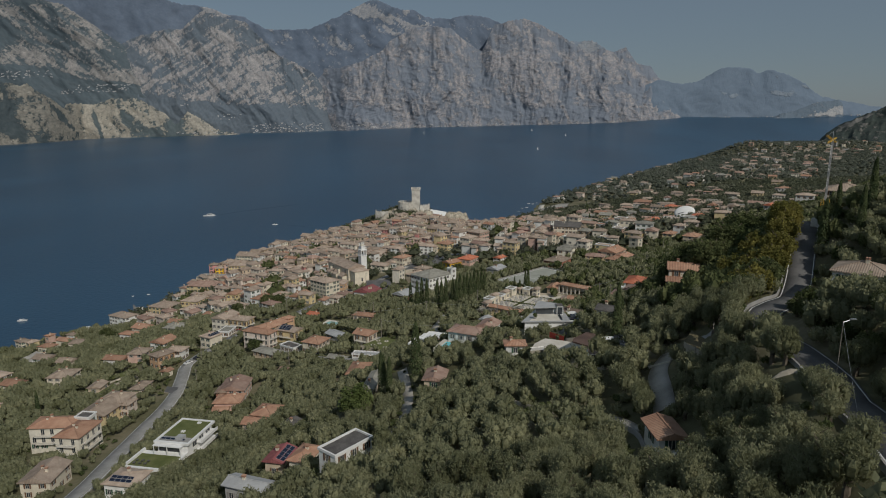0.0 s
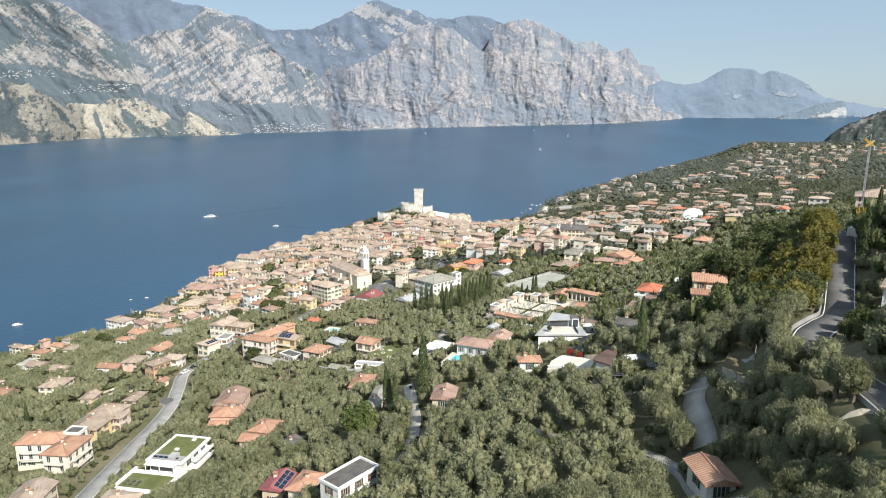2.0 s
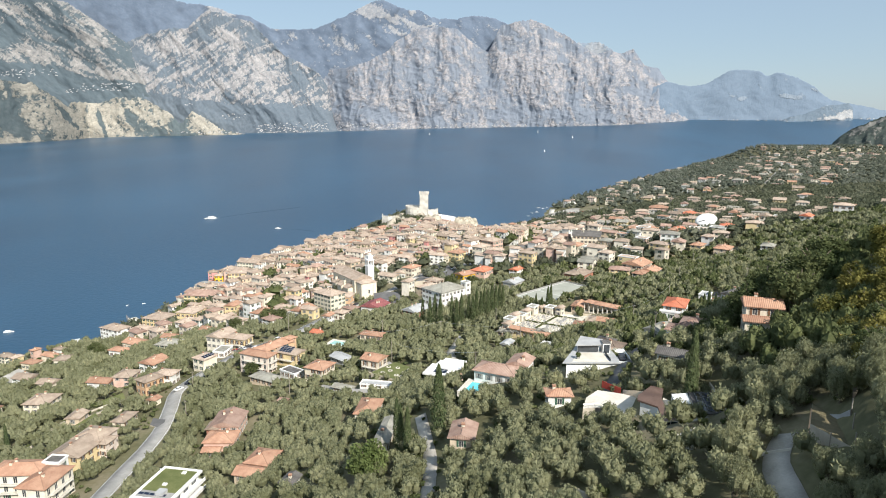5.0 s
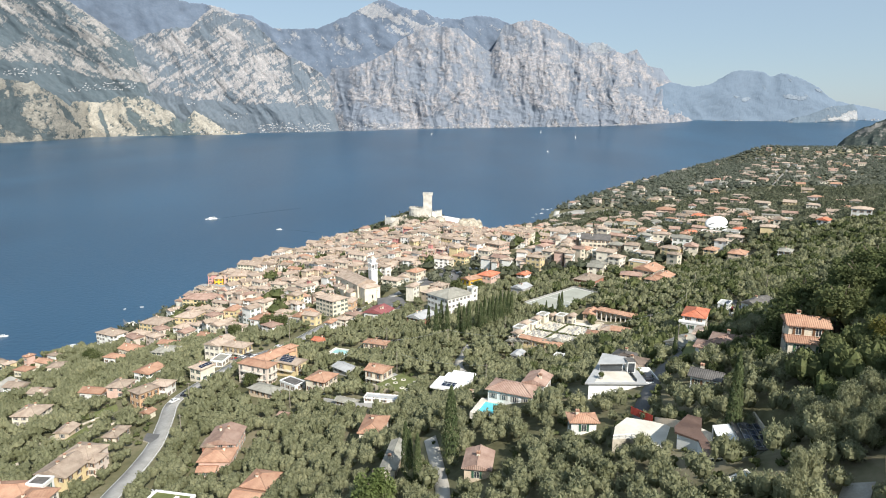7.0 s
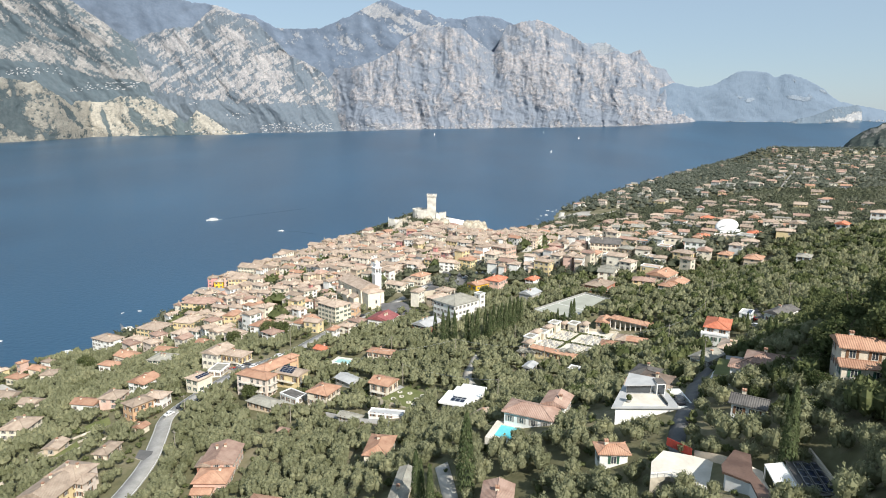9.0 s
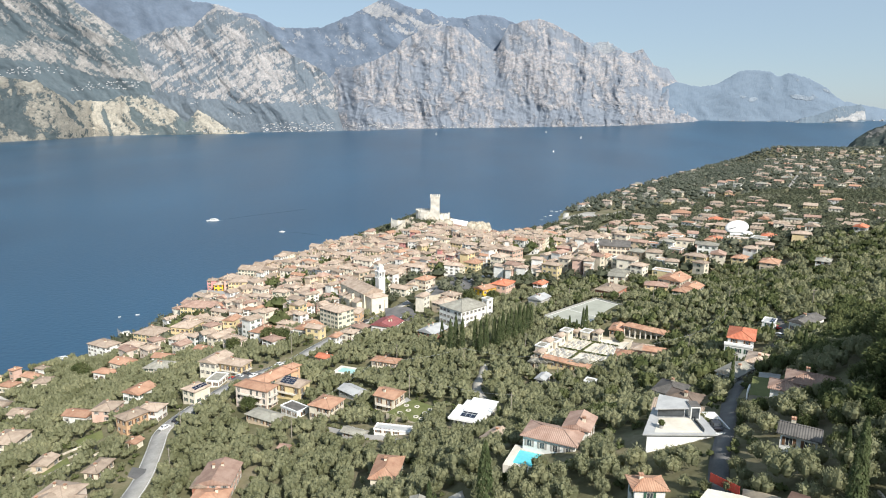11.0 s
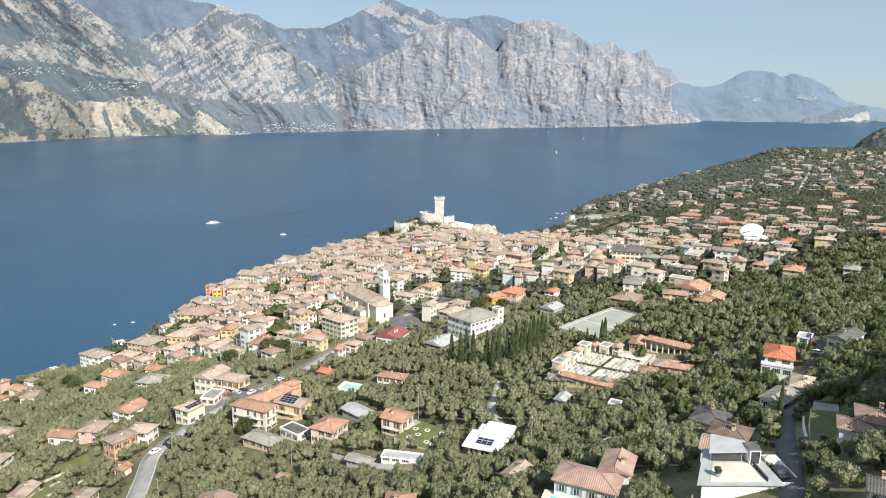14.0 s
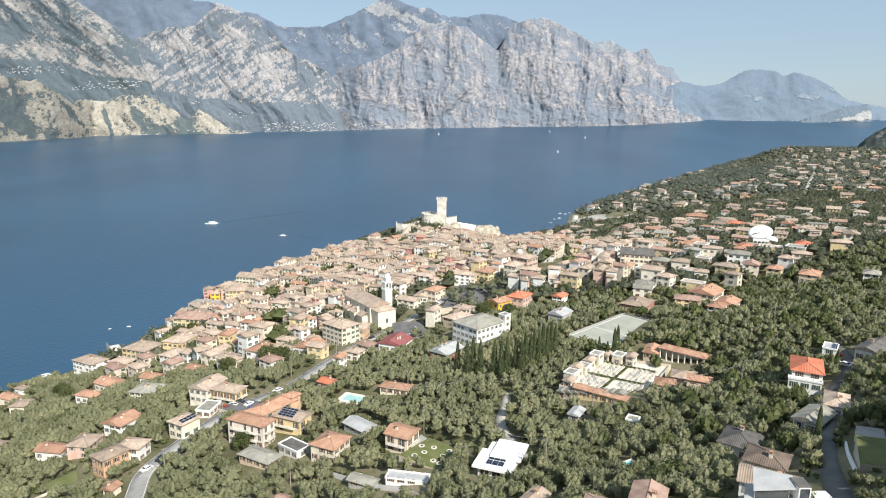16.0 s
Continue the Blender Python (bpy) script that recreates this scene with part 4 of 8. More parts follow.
RWORD = {"tile": "orange clay tile", "old": "aged tan tile", "brown": "brown tile", "red": "bright red tile", "brick": "weathered red tile", "grey": "grey tile", "dark": "dark slate", "umber": "dark brown tile",
         "purple": "plum red tile", "metal": "grey metal"}


def wing(ob, m, w, d, h, roof="hip", wall="cream", cover="tile", sides=4, chimney=True, panels=0, balcony=False, drop=4.0, every=2.9):
    """Walls, roof, windows and balconies of one wing under a house; its eaves span w x d at height h, and m is its place in the house."""
    ow, od = (w, d) if roof == "flat" else (max(w - 1.1, 2.6), max(d - 1.1, 2.6))
    s = Shape()
    s.box(-ow / 2, -od / 2, -drop, ow / 2, od / 2, h, 0)
    if roof == "gable":
        W, D = ow / 2, od / 2
        if od > ow:
            r = (W + 0.55) * 0.34 - 0.04
            for yy in (-D, D):
                s.face([(-W, yy, h), (W, yy, h), (0, yy, h + r)] if yy < 0 else [(W, yy, h), (-W, yy, h), (0, yy, h + r)])
        else:
            r = (D + 0.55) * 0.34 - 0.04
            for xx in (-W, W):
                s.face([(xx, D, h), (xx, -D, h), (xx, 0, h + r)] if xx < 0 else [(xx, -D, h), (xx, D, h), (xx, 0, h + r)])
    part("wall", s.mesh("wall", WALL[wall]), ob, at=m)
    top = part("roof", roof_mesh(roof, ow, od, ROOF[cover]), ob, at=m @ pose(0, 0, h))
    n_fl = max(1, int(round(h / 3.0)))
    wm = WINDOWS[rng.randrange(3)]
    for fl in range(n_fl):
        zz = fl * (h / n_fl) + 0.95
        for side, (length, off, ang) in enumerate(((ow, od / 2, 0), (od, ow / 2, 90), (ow, od / 2, 180), (od, ow / 2, 270))):
            if side >= sides or length < 2.4:
                continue
            k = max(1, int(length / every))
            for i in range(k):
                if rng.random() < 0.12:
                    continue
                u = (i + 0.5) / k * length - length / 2
                deep = balcony and side < 2 and fl
                part("window", (DOOR_PALE if wall in ("ivory", "pinkwhite") else DOOR_WIN) if deep else wm, ob, at=m @ pose(0, 0, 0, 0, 0, ang) @ pose(u, -off - 0.02, zz - 0.75 if deep else zz))
    if balcony:
        for fl in range(1, n_fl):
            zz = fl * (h / n_fl)
            for side, (length, off, ang) in enumerate(((ow, od / 2, 0), (od, ow / 2, 90))):
                b = Shape()
                L = length * 0.36
                b.box(-L, -1.3, -0.16, L, 0, 0.02)
                b.box(-L, -1.3, 0.02, L, -1.24, 0.12), b.box(-L, -1.3, 0.9, L, -1.22, 0.97)
                for i in range(int(2 * L / 0.4)):
                    b.box(-L + i * 0.4, -1.28, 0.1, -L + i * 0.4 + 0.05, -1.24, 0.92)
                part("balcony", b.mesh("balcony", FRAME), ob, at=m @ pose(0, 0, 0, 0, 0, ang) @ pose(0, -off, zz))
    if chimney and roof != "flat":
        for i in range(1 + (w * d > 110)):
            cx, cy = (rng.uniform(-0.22, 0.22) * ow, rng.uniform(-0.22, 0.22) * od)
            part("chimney", CHIMNEY, top, at=pose(cx, cy, min(ow, od) * 0.17))
    if panels:
        half, tilt = (min(ow, od) / 2 + 0.6), math.degrees(math.atan(0.34)) if roof != "flat" else 8
        turn = 90 if od > ow else 0
        for i in range(panels):
            u, vv = (i % 4 - 1.5) * 1.68, (i // 4) * 1.06 - 0.6
            yy = -half * 0.5 + vv
            zz = h + 0.26 + (half + yy) * 0.34 if roof != "flat" else h + 0.3
            part("solar_panel", PANEL_MESH, top, at=pose(0, 0, -h, 0, 0, turn) @ pose(u, yy, zz, tilt))


def keep_clear(x, y, rot, w, d, h):
    """No tree may stand in a house, nor close in front of it."""
    BUSY.append((x, y - max(w, d) / 2 - 1.5, 0.3 * w + 0.6))
    c, sn = math.cos(radians(rot)), math.sin(radians(rot))
    for fx in (-0.25, 0.25):
        for fy in (-0.25, 0.25):
            BUSY.append((x + fx * w * c - fy * d * sn, y + fx * w * sn + fy * d * c, 0.32 * max(w, d) + (2.2 if h < 4.6 else 1.2)))


def house(x, y, rot, w, d, h, roof="hip", wall="cream", cover="tile", sides=4, group="houses on the slope", chimney=True, panels=0, balcony=False, drop=4.0, z=None, every=2.9):
    """A house of one wing whose eaves span w x d at height h, turned by rot degrees."""
    z = gz(x, y) if z is None else z
    kind = "villa" if roof == "flat" else ("apartment_house" if h > 8.2 else "house")
    storeys = "low" if h < 3.9 else "two-storey" if h < 7.2 else "tall"
    ob = thing(kind, pose(x, y, z, 0, 0, rot), "%s %s house with a %s roof" % (storeys, WORD[wall], "flat" if roof == "flat" else RWORD[cover]), "house", group)
    wing(ob, Matrix(), w, d, h, roof, wall, cover, sides, chimney, panels, balcony, drop, every)
    keep_clear(x, y, rot, w, d, h)
    return ob


def compound(label, x, y, wings, z=None, name="house", group="houses on the slope"):
    """A house of several wings, each (x, y, turn, w, d, eaves, roof, wall, cover, options)."""
    z = gz(x, y) if z is None else z
    base = pose(x, y, z)
    ob = thing(name, base, label, "house", group)
    for wx, wy, rot, w, d, h, roof, wall, cover, opts in wings:
        wing(ob, base.inverted() @ pose(wx, wy, z, 0, 0, rot), w, d, h, roof, wall, cover, **opts)
        keep_clear(wx, wy, rot, w, d, h)
    return ob


# ---- houses, one by one ----
compound("cream apartment block with stacked balconies and orange tile hip roofs", -135.0, 202.0, [
    (-140.2, 205.4, 4, 16.5, 9.4, 8.5, "hip", "ivory", "tile", dict(balcony=True)),
    (-129.9, 200.2, -5, 9.6, 13.6, 8.6, "hip", "ivory", "tile", dict(balcony=True)),
    (-131.6, 208.2, -5, 5.2, 4.4, 9.8, "flat", "white", "dark", dict(every=9))], name="apartment_house")
compound("tan house with a broad brown tile gable roof", -135.5, 230.0, [
    (-136.2, 226.6, -9, 11.8, 12.6, 5.4, "gable", "yellow", "brown", dict()),
    (-134.4, 235.4, -9, 11.4, 10.4, 6.0, "hip", "pinkwhite", "brown", dict()),
    (-130.0, 232.5, -9, 7.0, 6.6, 5.2, "hip", "pinkwhite", "brown", dict(chimney=False))], z=39.1)
compound("long salmon pink house with stepped weathered tile roofs", -89.5, 240.0, [
    (-89.6, 244.6, 2, 11.2, 13.0, 5.2, "gable", "pink", "brick", dict()),
    (-88.6, 233.6, 2, 11.0, 9.4, 4.0, "hip", "pink", "tile", dict()),
    (-93.6, 240.4, 2, 5.0, 6.4, 4.7, "gable", "brick", "brown", dict(chimney=False)),
    (-90.0, 227.6, 2, 6.4, 4.4, 2.4, "gable", "pink", "tile", dict(chimney=False))])
compound("low tan house under two orange tile gable roofs", -65.8, 201.5, [
    (-65.0, 204.2, -12, 8.4, 9.6, 3.6, "hip", "tan", "tile", dict()),
    (-67.0, 197.6, -12, 8.8, 6.4, 2.7, "gable", "tan", "tile", dict(chimney=False))])
compound("cream and yellow villa with two aged tile wings", -125.0, 349.0, [
    (-129.6, 350.6, -18, 10.0, 14.0, 6.4, "gable", "ivory", "old", dict()),
    (-119.0, 346.6, -18, 13.0, 8.8, 6.2, "hip", "yellow", "old", dict(balcony=True))])
compound("low white villa with weathered tile roofs beside the pool", 7.5, 200.5, [
    (5.6, 199.0, -24, 13.0, 8.2, 3.2, "hip", "white", "brick", dict(chimney=False)),
    (12.6, 203.6, -24, 6.6, 8.4, 3.9, "gable", "white", "brick", dict())])
compound("cream hillside house with two stepped orange tile gable roofs", 64.0, 169.0, [
    (64.8, 171.4, -18, 8.6, 7.6, 5.6, "gable", "cream", "tile", dict()),
    (63.4, 167.0, -18, 9.4, 4.6, 2.9, "gable", "cream", "tile", dict(chimney=False))])
compound("pale pink apartment house with long balconies and an orange tile roof", -96.6, 305.9, [
    (-96.6, 305.9, -22, 16.6, 7.6, 8.6, "hip", "pinkwhite", "tile", dict(balcony=True, chimney=False))], name="apartment_house")
compound("orange plastered house with a long orange tile roof", -91.2, 318.4, [
    (-92.4, 317.6, -33, 9.2, 19.0, 8.4, "hip", "orange", "tile", dict()),
    (-86.4, 324.6, -33, 5.4, 5.6, 9.6, "hip", "orange", "tile", dict(chimney=False))])
compound("yellow house with rows of solar panels on its roof", -84.0, 313.8, [
    (-84.4, 313.8, -22, 14.6, 8.4, 6.2, "gable", "yellow", "old", dict(balcony=True, panels=16, chimney=False))])
compound("tall white house with a bright red tile roof", 88.0, 287.6, [
    (88.0, 287.6, -27, 9.4, 14.6, 8.2, "hip", "white", "red", dict(chimney=False, balcony=False)),
    (83.6, 280.0, -27, 9.0, 1.8, 6.4, "flat", "white", "metal", dict())])
compound("cream two-storey garden house with a balcony and an orange roof", -40.8, 290.4, [
    (-40.8, 290.4, -26, 9.4, 9.0, 6.0, "gable", "cream", "tile", dict(balcony=True))])
house(35.6, 205.0, -28, 11.0, 7.4, 3.0, 'gable', 'white', 'brown', chimney=True)
house(-122.4, 169.6, 2, 9.7, 12.3, 5.5, 'gable', 'cream', 'old')
house(-92.2, 159.0, -9, 10.1, 8.9, 4.0, 'hip', 'white', 'old', panels=8)
house(-191.6, 293.7, 0, 11.4, 12.4, 5.0, 'hip', 'cream', 'brown')
house(-218.2, 294.8, -16, 9.5, 8.7, 4.0, 'gable', 'cream', 'tile')
house(-161.0, 268.7, -1, 6.5, 7.9, 3.0, 'gable', 'tan', 'brown')
house(-136.2, 259.2, -6, 5.9, 9.9, 3.0, 'hip', 'cream', 'brown')
house(-142.5, 294.8, -31, 7.9, 10.3, 6.5, 'hip', 'orange', 'brown')
house(-132.6, 277.0, -17, 4.6, 4.8, 2.8, 'gable', 'cream', 'tile')
house(-176.9, 316.3, -7, 11.7, 7.6, 3.5, 'gable', 'white', 'tile')
house(-163.1, 314.2, -3, 9.5, 10.4, 5.0, 'hip', 'pink', 'brown')
house(-137.9, 302.1, -9, 9.4, 7.8, 5.5, 'hip', 'white', 'old')
house(-281.1, 405.8, -31, 5.5, 7.4, 5.5, 'hip', 'yellow', 'old')
house(-274.5, 414.9, -21, 4.6, 6.2, 7.0, 'hip', 'pink', 'tile')
house(-260.1, 408.7, -20, 12.3, 7.2, 3.5, 'gable', 'cream', 'tile')
house(-264.6, 423.9, -18, 7.2, 5.5, 4.0, 'hip', 'white', 'brown')
house(-241.5, 390.3, 5, 8.3, 9.4, 4.0, 'hip', 'cream', 'brown')
house(-50.0, 177.9, -19, 4.2, 5.6, 2.6, 'gable', 'grey', 'dark')
house(-42.7, 137.6, -12, 5.6, 8.0, 4.0, 'gable', 'tan', 'purple', panels=8)
house(-35.1, 131.4, -16, 5.5, 8.2, 3.5, 'hip', 'cream', 'tile')
house(-45.2, 120.7, -19, 10.2, 5.2, 4.0, 'gable', 'grey', 'metal')
house(-23.6, 119.3, -39, 5.1, 10.4, 5.5, 'flat', 'white', 'dark')
house(-34.8, 222.7, -6, 7.8, 12.6, 4.0, 'hip', 'cream', 'tile')
house(-25.2, 183.5, -7, 4.2, 14.1, 3.5, 'gable', 'cream', 'grey')
house(-5.2, 164.8, -9, 6.4, 8.4, 3.0, 'gable', 'tan', 'brick')
house(82.0, 121.0, -40, 11.0, 10.0, 6.0, 'hip', 'white', 'brown', z=119.5)
house(128.0, 203.0, -34, 12.0, 14.0, 4.5, 'hip', 'cream', 'brown', z=128)
house(142.0, 190.0, -34, 14.0, 12.0, 6.0, 'hip', 'white', 'brown', z=129)
house(30.4, 84.8, -87, 6.8, 5.0, 2.7, 'gable', 'white', 'tile', chimney=False, group='garden huts')
house(17.4, 168.6, 0, 6.5, 4.9, 3.0, 'hip', 'white', 'tile')
house(-5.4, 227.3, -37, 4.9, 8.0, 3.0, 'gable', 'tan', 'brown')
house(-64.8, 290.1, -23, 10.1, 10.8, 5.5, 'hip', 'cream', 'tile')
house(-48.0, 346.4, -18, 13.2, 7.0, 3.0, 'hip', 'cream', 'tile')
house(-78.5, 384.5, -20, 5.3, 7.2, 6.0, 'gable', 'white', 'tile')
house(-79.3, 357.0, -28, 6.8, 6.5, 3.0, 'gable', 'pink', 'red')
house(-125.8, 316.8, -27, 8.3, 9.2, 6.0, 'hip', 'cream', 'old', panels=8)
house(-123.3, 334.2, -8, 6.1, 9.1, 3.0, 'flat', 'white', 'grey')
house(-158.6, 333.2, -19, 10.2, 11.6, 4.5, 'gable', 'white', 'tile')
house(-169.9, 377.8, -10, 13.0, 12.2, 4.5, 'hip', 'cream', 'grey')
house(-206.6, 391.0, -15, 12.4, 7.6, 4.0, 'hip', 'white', 'tile')
house(-208.1, 412.4, -25, 12.5, 10.8, 4.0, 'gable', 'cream', 'tile')
house(-183.5, 410.0, -11, 10.9, 8.5, 3.8, 'gable', 'white', 'tile')
house(-244.3, 457.2, -26, 18.7, 12.4, 8.0, 'hip', 'white', 'old')
house(-225.8, 458.6, -23, 13.6, 11.3, 4.5, 'hip', 'cream', 'old')
house(-219.6, 473.3, -18, 18.4, 17.6, 8.5, 'hip', 'yellow', 'old')
house(-200.0, 483.5, -12, 15.3, 18.0, 7.5, 'hip', 'yellow', 'old')
house(-192.3, 455.8, -22, 10.5, 14.2, 5.0, 'hip', 'white', 'old')
house(-175.4, 460.8, -16, 5.4, 7.3, 4.0, 'hip', 'white', 'old')
house(-209.5, 535.7, -8, 30.0, 18.0, 8.5, 'hip', 'yellow', 'brick')
house(-165.9, 476.1, -11, 8.8, 11.9, 7.5, 'gable', 'yellow', 'tile')
house(-146.7, 485.5, -33, 16.8, 11.7, 6.5, 'hip', 'cream', 'old')
house(-124.1, 409.7, -20, 10.7, 14.4, 7.0, 'hip', 'white', 'tile')
house(-100.7, 418.1, -19, 12.8, 13.4, 4.0, 'gable', 'white', 'tile')
house(-87.1, 435.4, -39, 17.7, 13.8, 11.0, 'hip', 'cream', 'old')
house(-76.2, 439.8, -12, 7.7, 10.4, 7.0, 'gable', 'orange', 'old')
compound("long white four-storey hotel with balconies and a grey tile roof", -10.4, 411.2, [
    (-10.4, 411.2, -46, 18.6, 23.0, 9.8, "hip", "white", "grey", dict(chimney=False)),
    (2.6, 413.5, -46, 4.4, 4.4, 13.0, "flat", "white", "grey", dict())], name="apartment_house")
house(3.6, 460.3, -48, 9.6, 12.5, 7.0, 'gable', 'vivid', 'tile')
house(16.0, 466.4, -31, 11.3, 14.7, 7.0, 'hip', 'pink', 'red')
house(77.9, 436.2, -36, 13.8, 18.0, 4.0, 'hip', 'brick', 'brown')
house(34.2, 429.3, -36, 9.5, 12.8, 4.0, 'gable', 'grey', 'metal')
house(39.5, 463.7, -33, 7.2, 9.7, 4.5, 'gable', 'white', 'red')
house(-36.7, 511.6, -32, 10.1, 13.6, 7.0, 'hip', 'cream', 'tile')
house(-44.5, 513.0, -16, 10.0, 12.7, 4.0, 'gable', 'white', 'old')
house(-21.2, 445.6, -40, 11.4, 15.4, 5.0, 'hip', 'tan', 'old')
house(18.9, 538.6, -33, 10.5, 14.2, 9.5, 'hip', 'cream', 'old')
house(29.0, 558.9, -42, 14.3, 14.5, 10.0, 'hip', 'pink', 'old')
house(-17.1, 576.4, -36, 8.1, 10.9, 9.0, 'hip', 'rose', 'old')
house(-0.1, 547.1, -35, 12.6, 13.8, 6.0, 'hip', 'yellow', 'tile')
house(62.9, 503.4, -33, 8.6, 11.6, 10.0, 'hip', 'cream', 'old')
house(49.7, 503.5, -26, 6.3, 8.5, 7.0, 'gable', 'cream', 'tile')
house(102.6, 528.7, -16, 22.4, 18.0, 9.0, 'gable', 'cream', 'dark')
house(-54.3, 413.8, -21, 14.3, 14.6, 4.0, 'gable', 'white', 'purple')
house(-27.1, 387.1, -34, 11.0, 14.9, 4.5, 'gable', 'brick', 'metal')
house(275.1, 879.0, -23, 24.6, 18.0, 9.0, 'hip', 'pink', 'tile')
house(282.4, 787.6, -27, 14.9, 18.0, 7.5, 'hip', 'white', 'red')
house(167.3, 515.9, -32, 7.6, 10.3, 7.0, 'hip', 'orange', 'tile')
house(173.8, 525.1, -30, 9.7, 13.1, 7.0, 'hip', 'white', 'red')
house(111.7, 315.2, -35, 4.4, 6.9, 5.0, 'flat', 'white', 'metal', panels=8)
house(123.5, 309.7, -51, 7.8, 16.6, 4.0, 'gable', 'white', 'dark')
house(78.2, 255.3, -31, 6.2, 10.8, 3.5, 'hip', 'white', 'old')
house(67.7, 246.9, -49, 6.9, 11.8, 3.0, 'gable', 'white', 'grey')
house(47.1, 241.2, -36, 8.9, 10.7, 3.5, 'hip', 'white', 'dark')
house(42.7, 220.0, -35, 8.6, 8.4, 3.3, 'hip', 'white', 'umber')
compound("white villa with weathered tile roofs above a lawn", 61.0, 197.5, [
    (62.6, 197.6, -30, 12.4, 8.6, 4.8, "hip", "white", "brick", dict()),
    (55.2, 196.4, -30, 6.6, 6.4, 4.0, "hip", "white", "brick", dict(chimney=False))], z=95.4)
house(44.3, 170.4, -32, 6.9, 5.7, 3.0, 'gable', 'white', 'dark')
house(109.8, 408.6, -36, 8.0, 10.8, 5.0, 'hip', 'cream', 'tile')
house(118.6, 416.9, -35, 10.5, 14.2, 5.0, 'gable', 'white', 'tile')
house(118.3, 444.4, -40, 14.7, 18.0, 6.0, 'gable', 'cream', 'tile')
house(167.9, 469.2, -37, 8.6, 11.6, 5.0, 'hip', 'yellow', 'tile')
house(175.9, 446.3, -34, 10.7, 14.4, 5.0, 'hip', 'tan', 'tile')
house(190.7, 417.3, -35, 8.0, 10.8, 5.0, 'hip', 'white', 'grey')
house(291.0, 636.0, -33, 14.7, 18.0, 7.0, 'hip', 'tan', 'brown')
house(203.0, 505.6, -31, 10.1, 13.6, 6.0, 'hip', 'white', 'red')
house(238.9, 464.0, -41, 7.9, 10.7, 6.0, 'gable', 'white', 'red')
house(340.2, 692.7, -34, 10.7, 14.4, 7.0, 'flat', 'white', 'grey')
house(89.8, 509.0, -30, 9.6, 13.0, 7.0, 'hip', 'cream', 'tile')
house(62.5, 359.0, -26, 7.0, 11.0, 3.0, 'gable', 'tan', 'tile')

# ---- castle on its rock ----


def merlons(s, x0, y0, x1, y1, z, size=1.1, gap=1.0, h=1.4, t=0.6):
    L = math.hypot(x1 - x0, y1 - y0)
    n = max(2, int(L / (size + gap)))
    ux, uy = (x1 - x0) / L, (y1 - y0) / L
    for i in range(n + 1):
        c = i * (L - size) / n + size / 2
        cx, cy = x0 + ux * c, y0 + uy * c
        a = (ux * size / 2, uy * size / 2)
        b = (-uy * t / 2, ux * t / 2)
        pts = [(cx - a[0] - b[0], cy - a[1] - b[1]), (cx + a[0] - b[0], cy + a[1] - b[1]), (cx + a[0] + b[0], cy + a[1] + b[1]), (cx - a[0] + b[0], cy - a[1] + b[1])]
        for j in range(4):
            p, q = pts[j], pts[(j + 1) % 4]
            s.face([(*p, z), (*q, z), (*q, z + h), (*p, z + h)])
        # swallow-tail top
        m0, m1 = ((pts[0][0] + pts[1][0]) / 2, (pts[0][1] + pts[1][1]) / 2), ((pts[2][0] + pts[3][0]) / 2, (pts[2][1] + pts[3][1]) / 2)
        s.face([(*pts[0], z + h), (*m0, z + h * 0.7), (*m1, z + h * 0.7), (*pts[3], z + h)])
        s.face([(*m0, z + h * 0.7), (*pts[1], z + h), (*pts[2], z + h), (*m1, z + h * 0.7)])


def castle_wall(s, pts, z0, z1, t=1.4):
    for (ax, ay), (bx, by) in zip(pts, pts[1:]):
        L = math.hypot(bx - ax, by - ay)
        n = (-(by - ay) / L * t / 2, (bx - ax) / L * t / 2)
        q = [(ax - n[0], ay - n[1]), (bx - n[0], by - n[1]), (bx + n[0], by + n[1]), (ax + n[0], ay + n[1])]
        for j in range(4):
            a, b = q[j], q[(j + 1) % 4]
            s.face([(*a, z0), (*b, z0), (*b, z1), (*a, z1)])
        s.face([(*p, z1) for p in q])
        merlons(s, ax, ay, bx, by, z1)


castle = thing("castle", pose(-38.5, 826.7, 0), "pale stone medieval castle with a tall square battlemented keep tower", "castle")
CSTONE = WALL["stone"]
CPALE = surface("pale_castle_stone", (0.46, 0.435, 0.385), (0.70, 0.675, 0.61), 5, 0.9, 0.95, 0.1)
s = Shape()
s.box(-5.3, -5.3, 24, 5.3, 5.3, 61.5)
s.box(-5.8, -5.8, 61.5, 5.8, 5.8, 62.6)
for a, b, c, d in ((-5.7, -5.7, 5.7, -5.7), (5.7, -5.7, 5.7, 5.7), (5.7, 5.7, -5.7, 5.7), (-5.7, 5.7, -5.7, -5.7)):
    merlons(s, a, b, c, d, 62.6, 1.5, 1.2, 2.0, 0.7)
for zz in (40, 52):
    s.box(-0.5, -5.38, zz, 0.5, -5.28, zz + 2.0)
part("tower", s.mesh("tower", CPALE), castle)
s = Shape()
s.tube((0, 0, 62.6), (0, 0, 66), 0.12, 0.08)
part("flagpole", s.mesh("flagpole", ALU), castle)
s = Shape()
pts = [(-13 + 10.2 * math.cos(a * math.pi / 8), -1 + 9.2 * math.sin(a * math.pi / 8)) for a in range(17)]
for (a, b), (c, d) in zip(pts, pts[1:]):
    s.face([(a, b, 18), (c, d, 18), (c, d, 45.2), (a, b, 45.2)])
    merlons(s, a, b, c, d, 45.2, 0.75, 1.1, 1.8)
s.face([(a, b, 44.4) for a, b in pts[:-1]])
for u in (-17, -12, -7):
    s.box(u - 0.5, -10.3, 40.5, u + 0.5, -9.6, 42.3)
part("keep", s.mesh("keep", CPALE), castle)
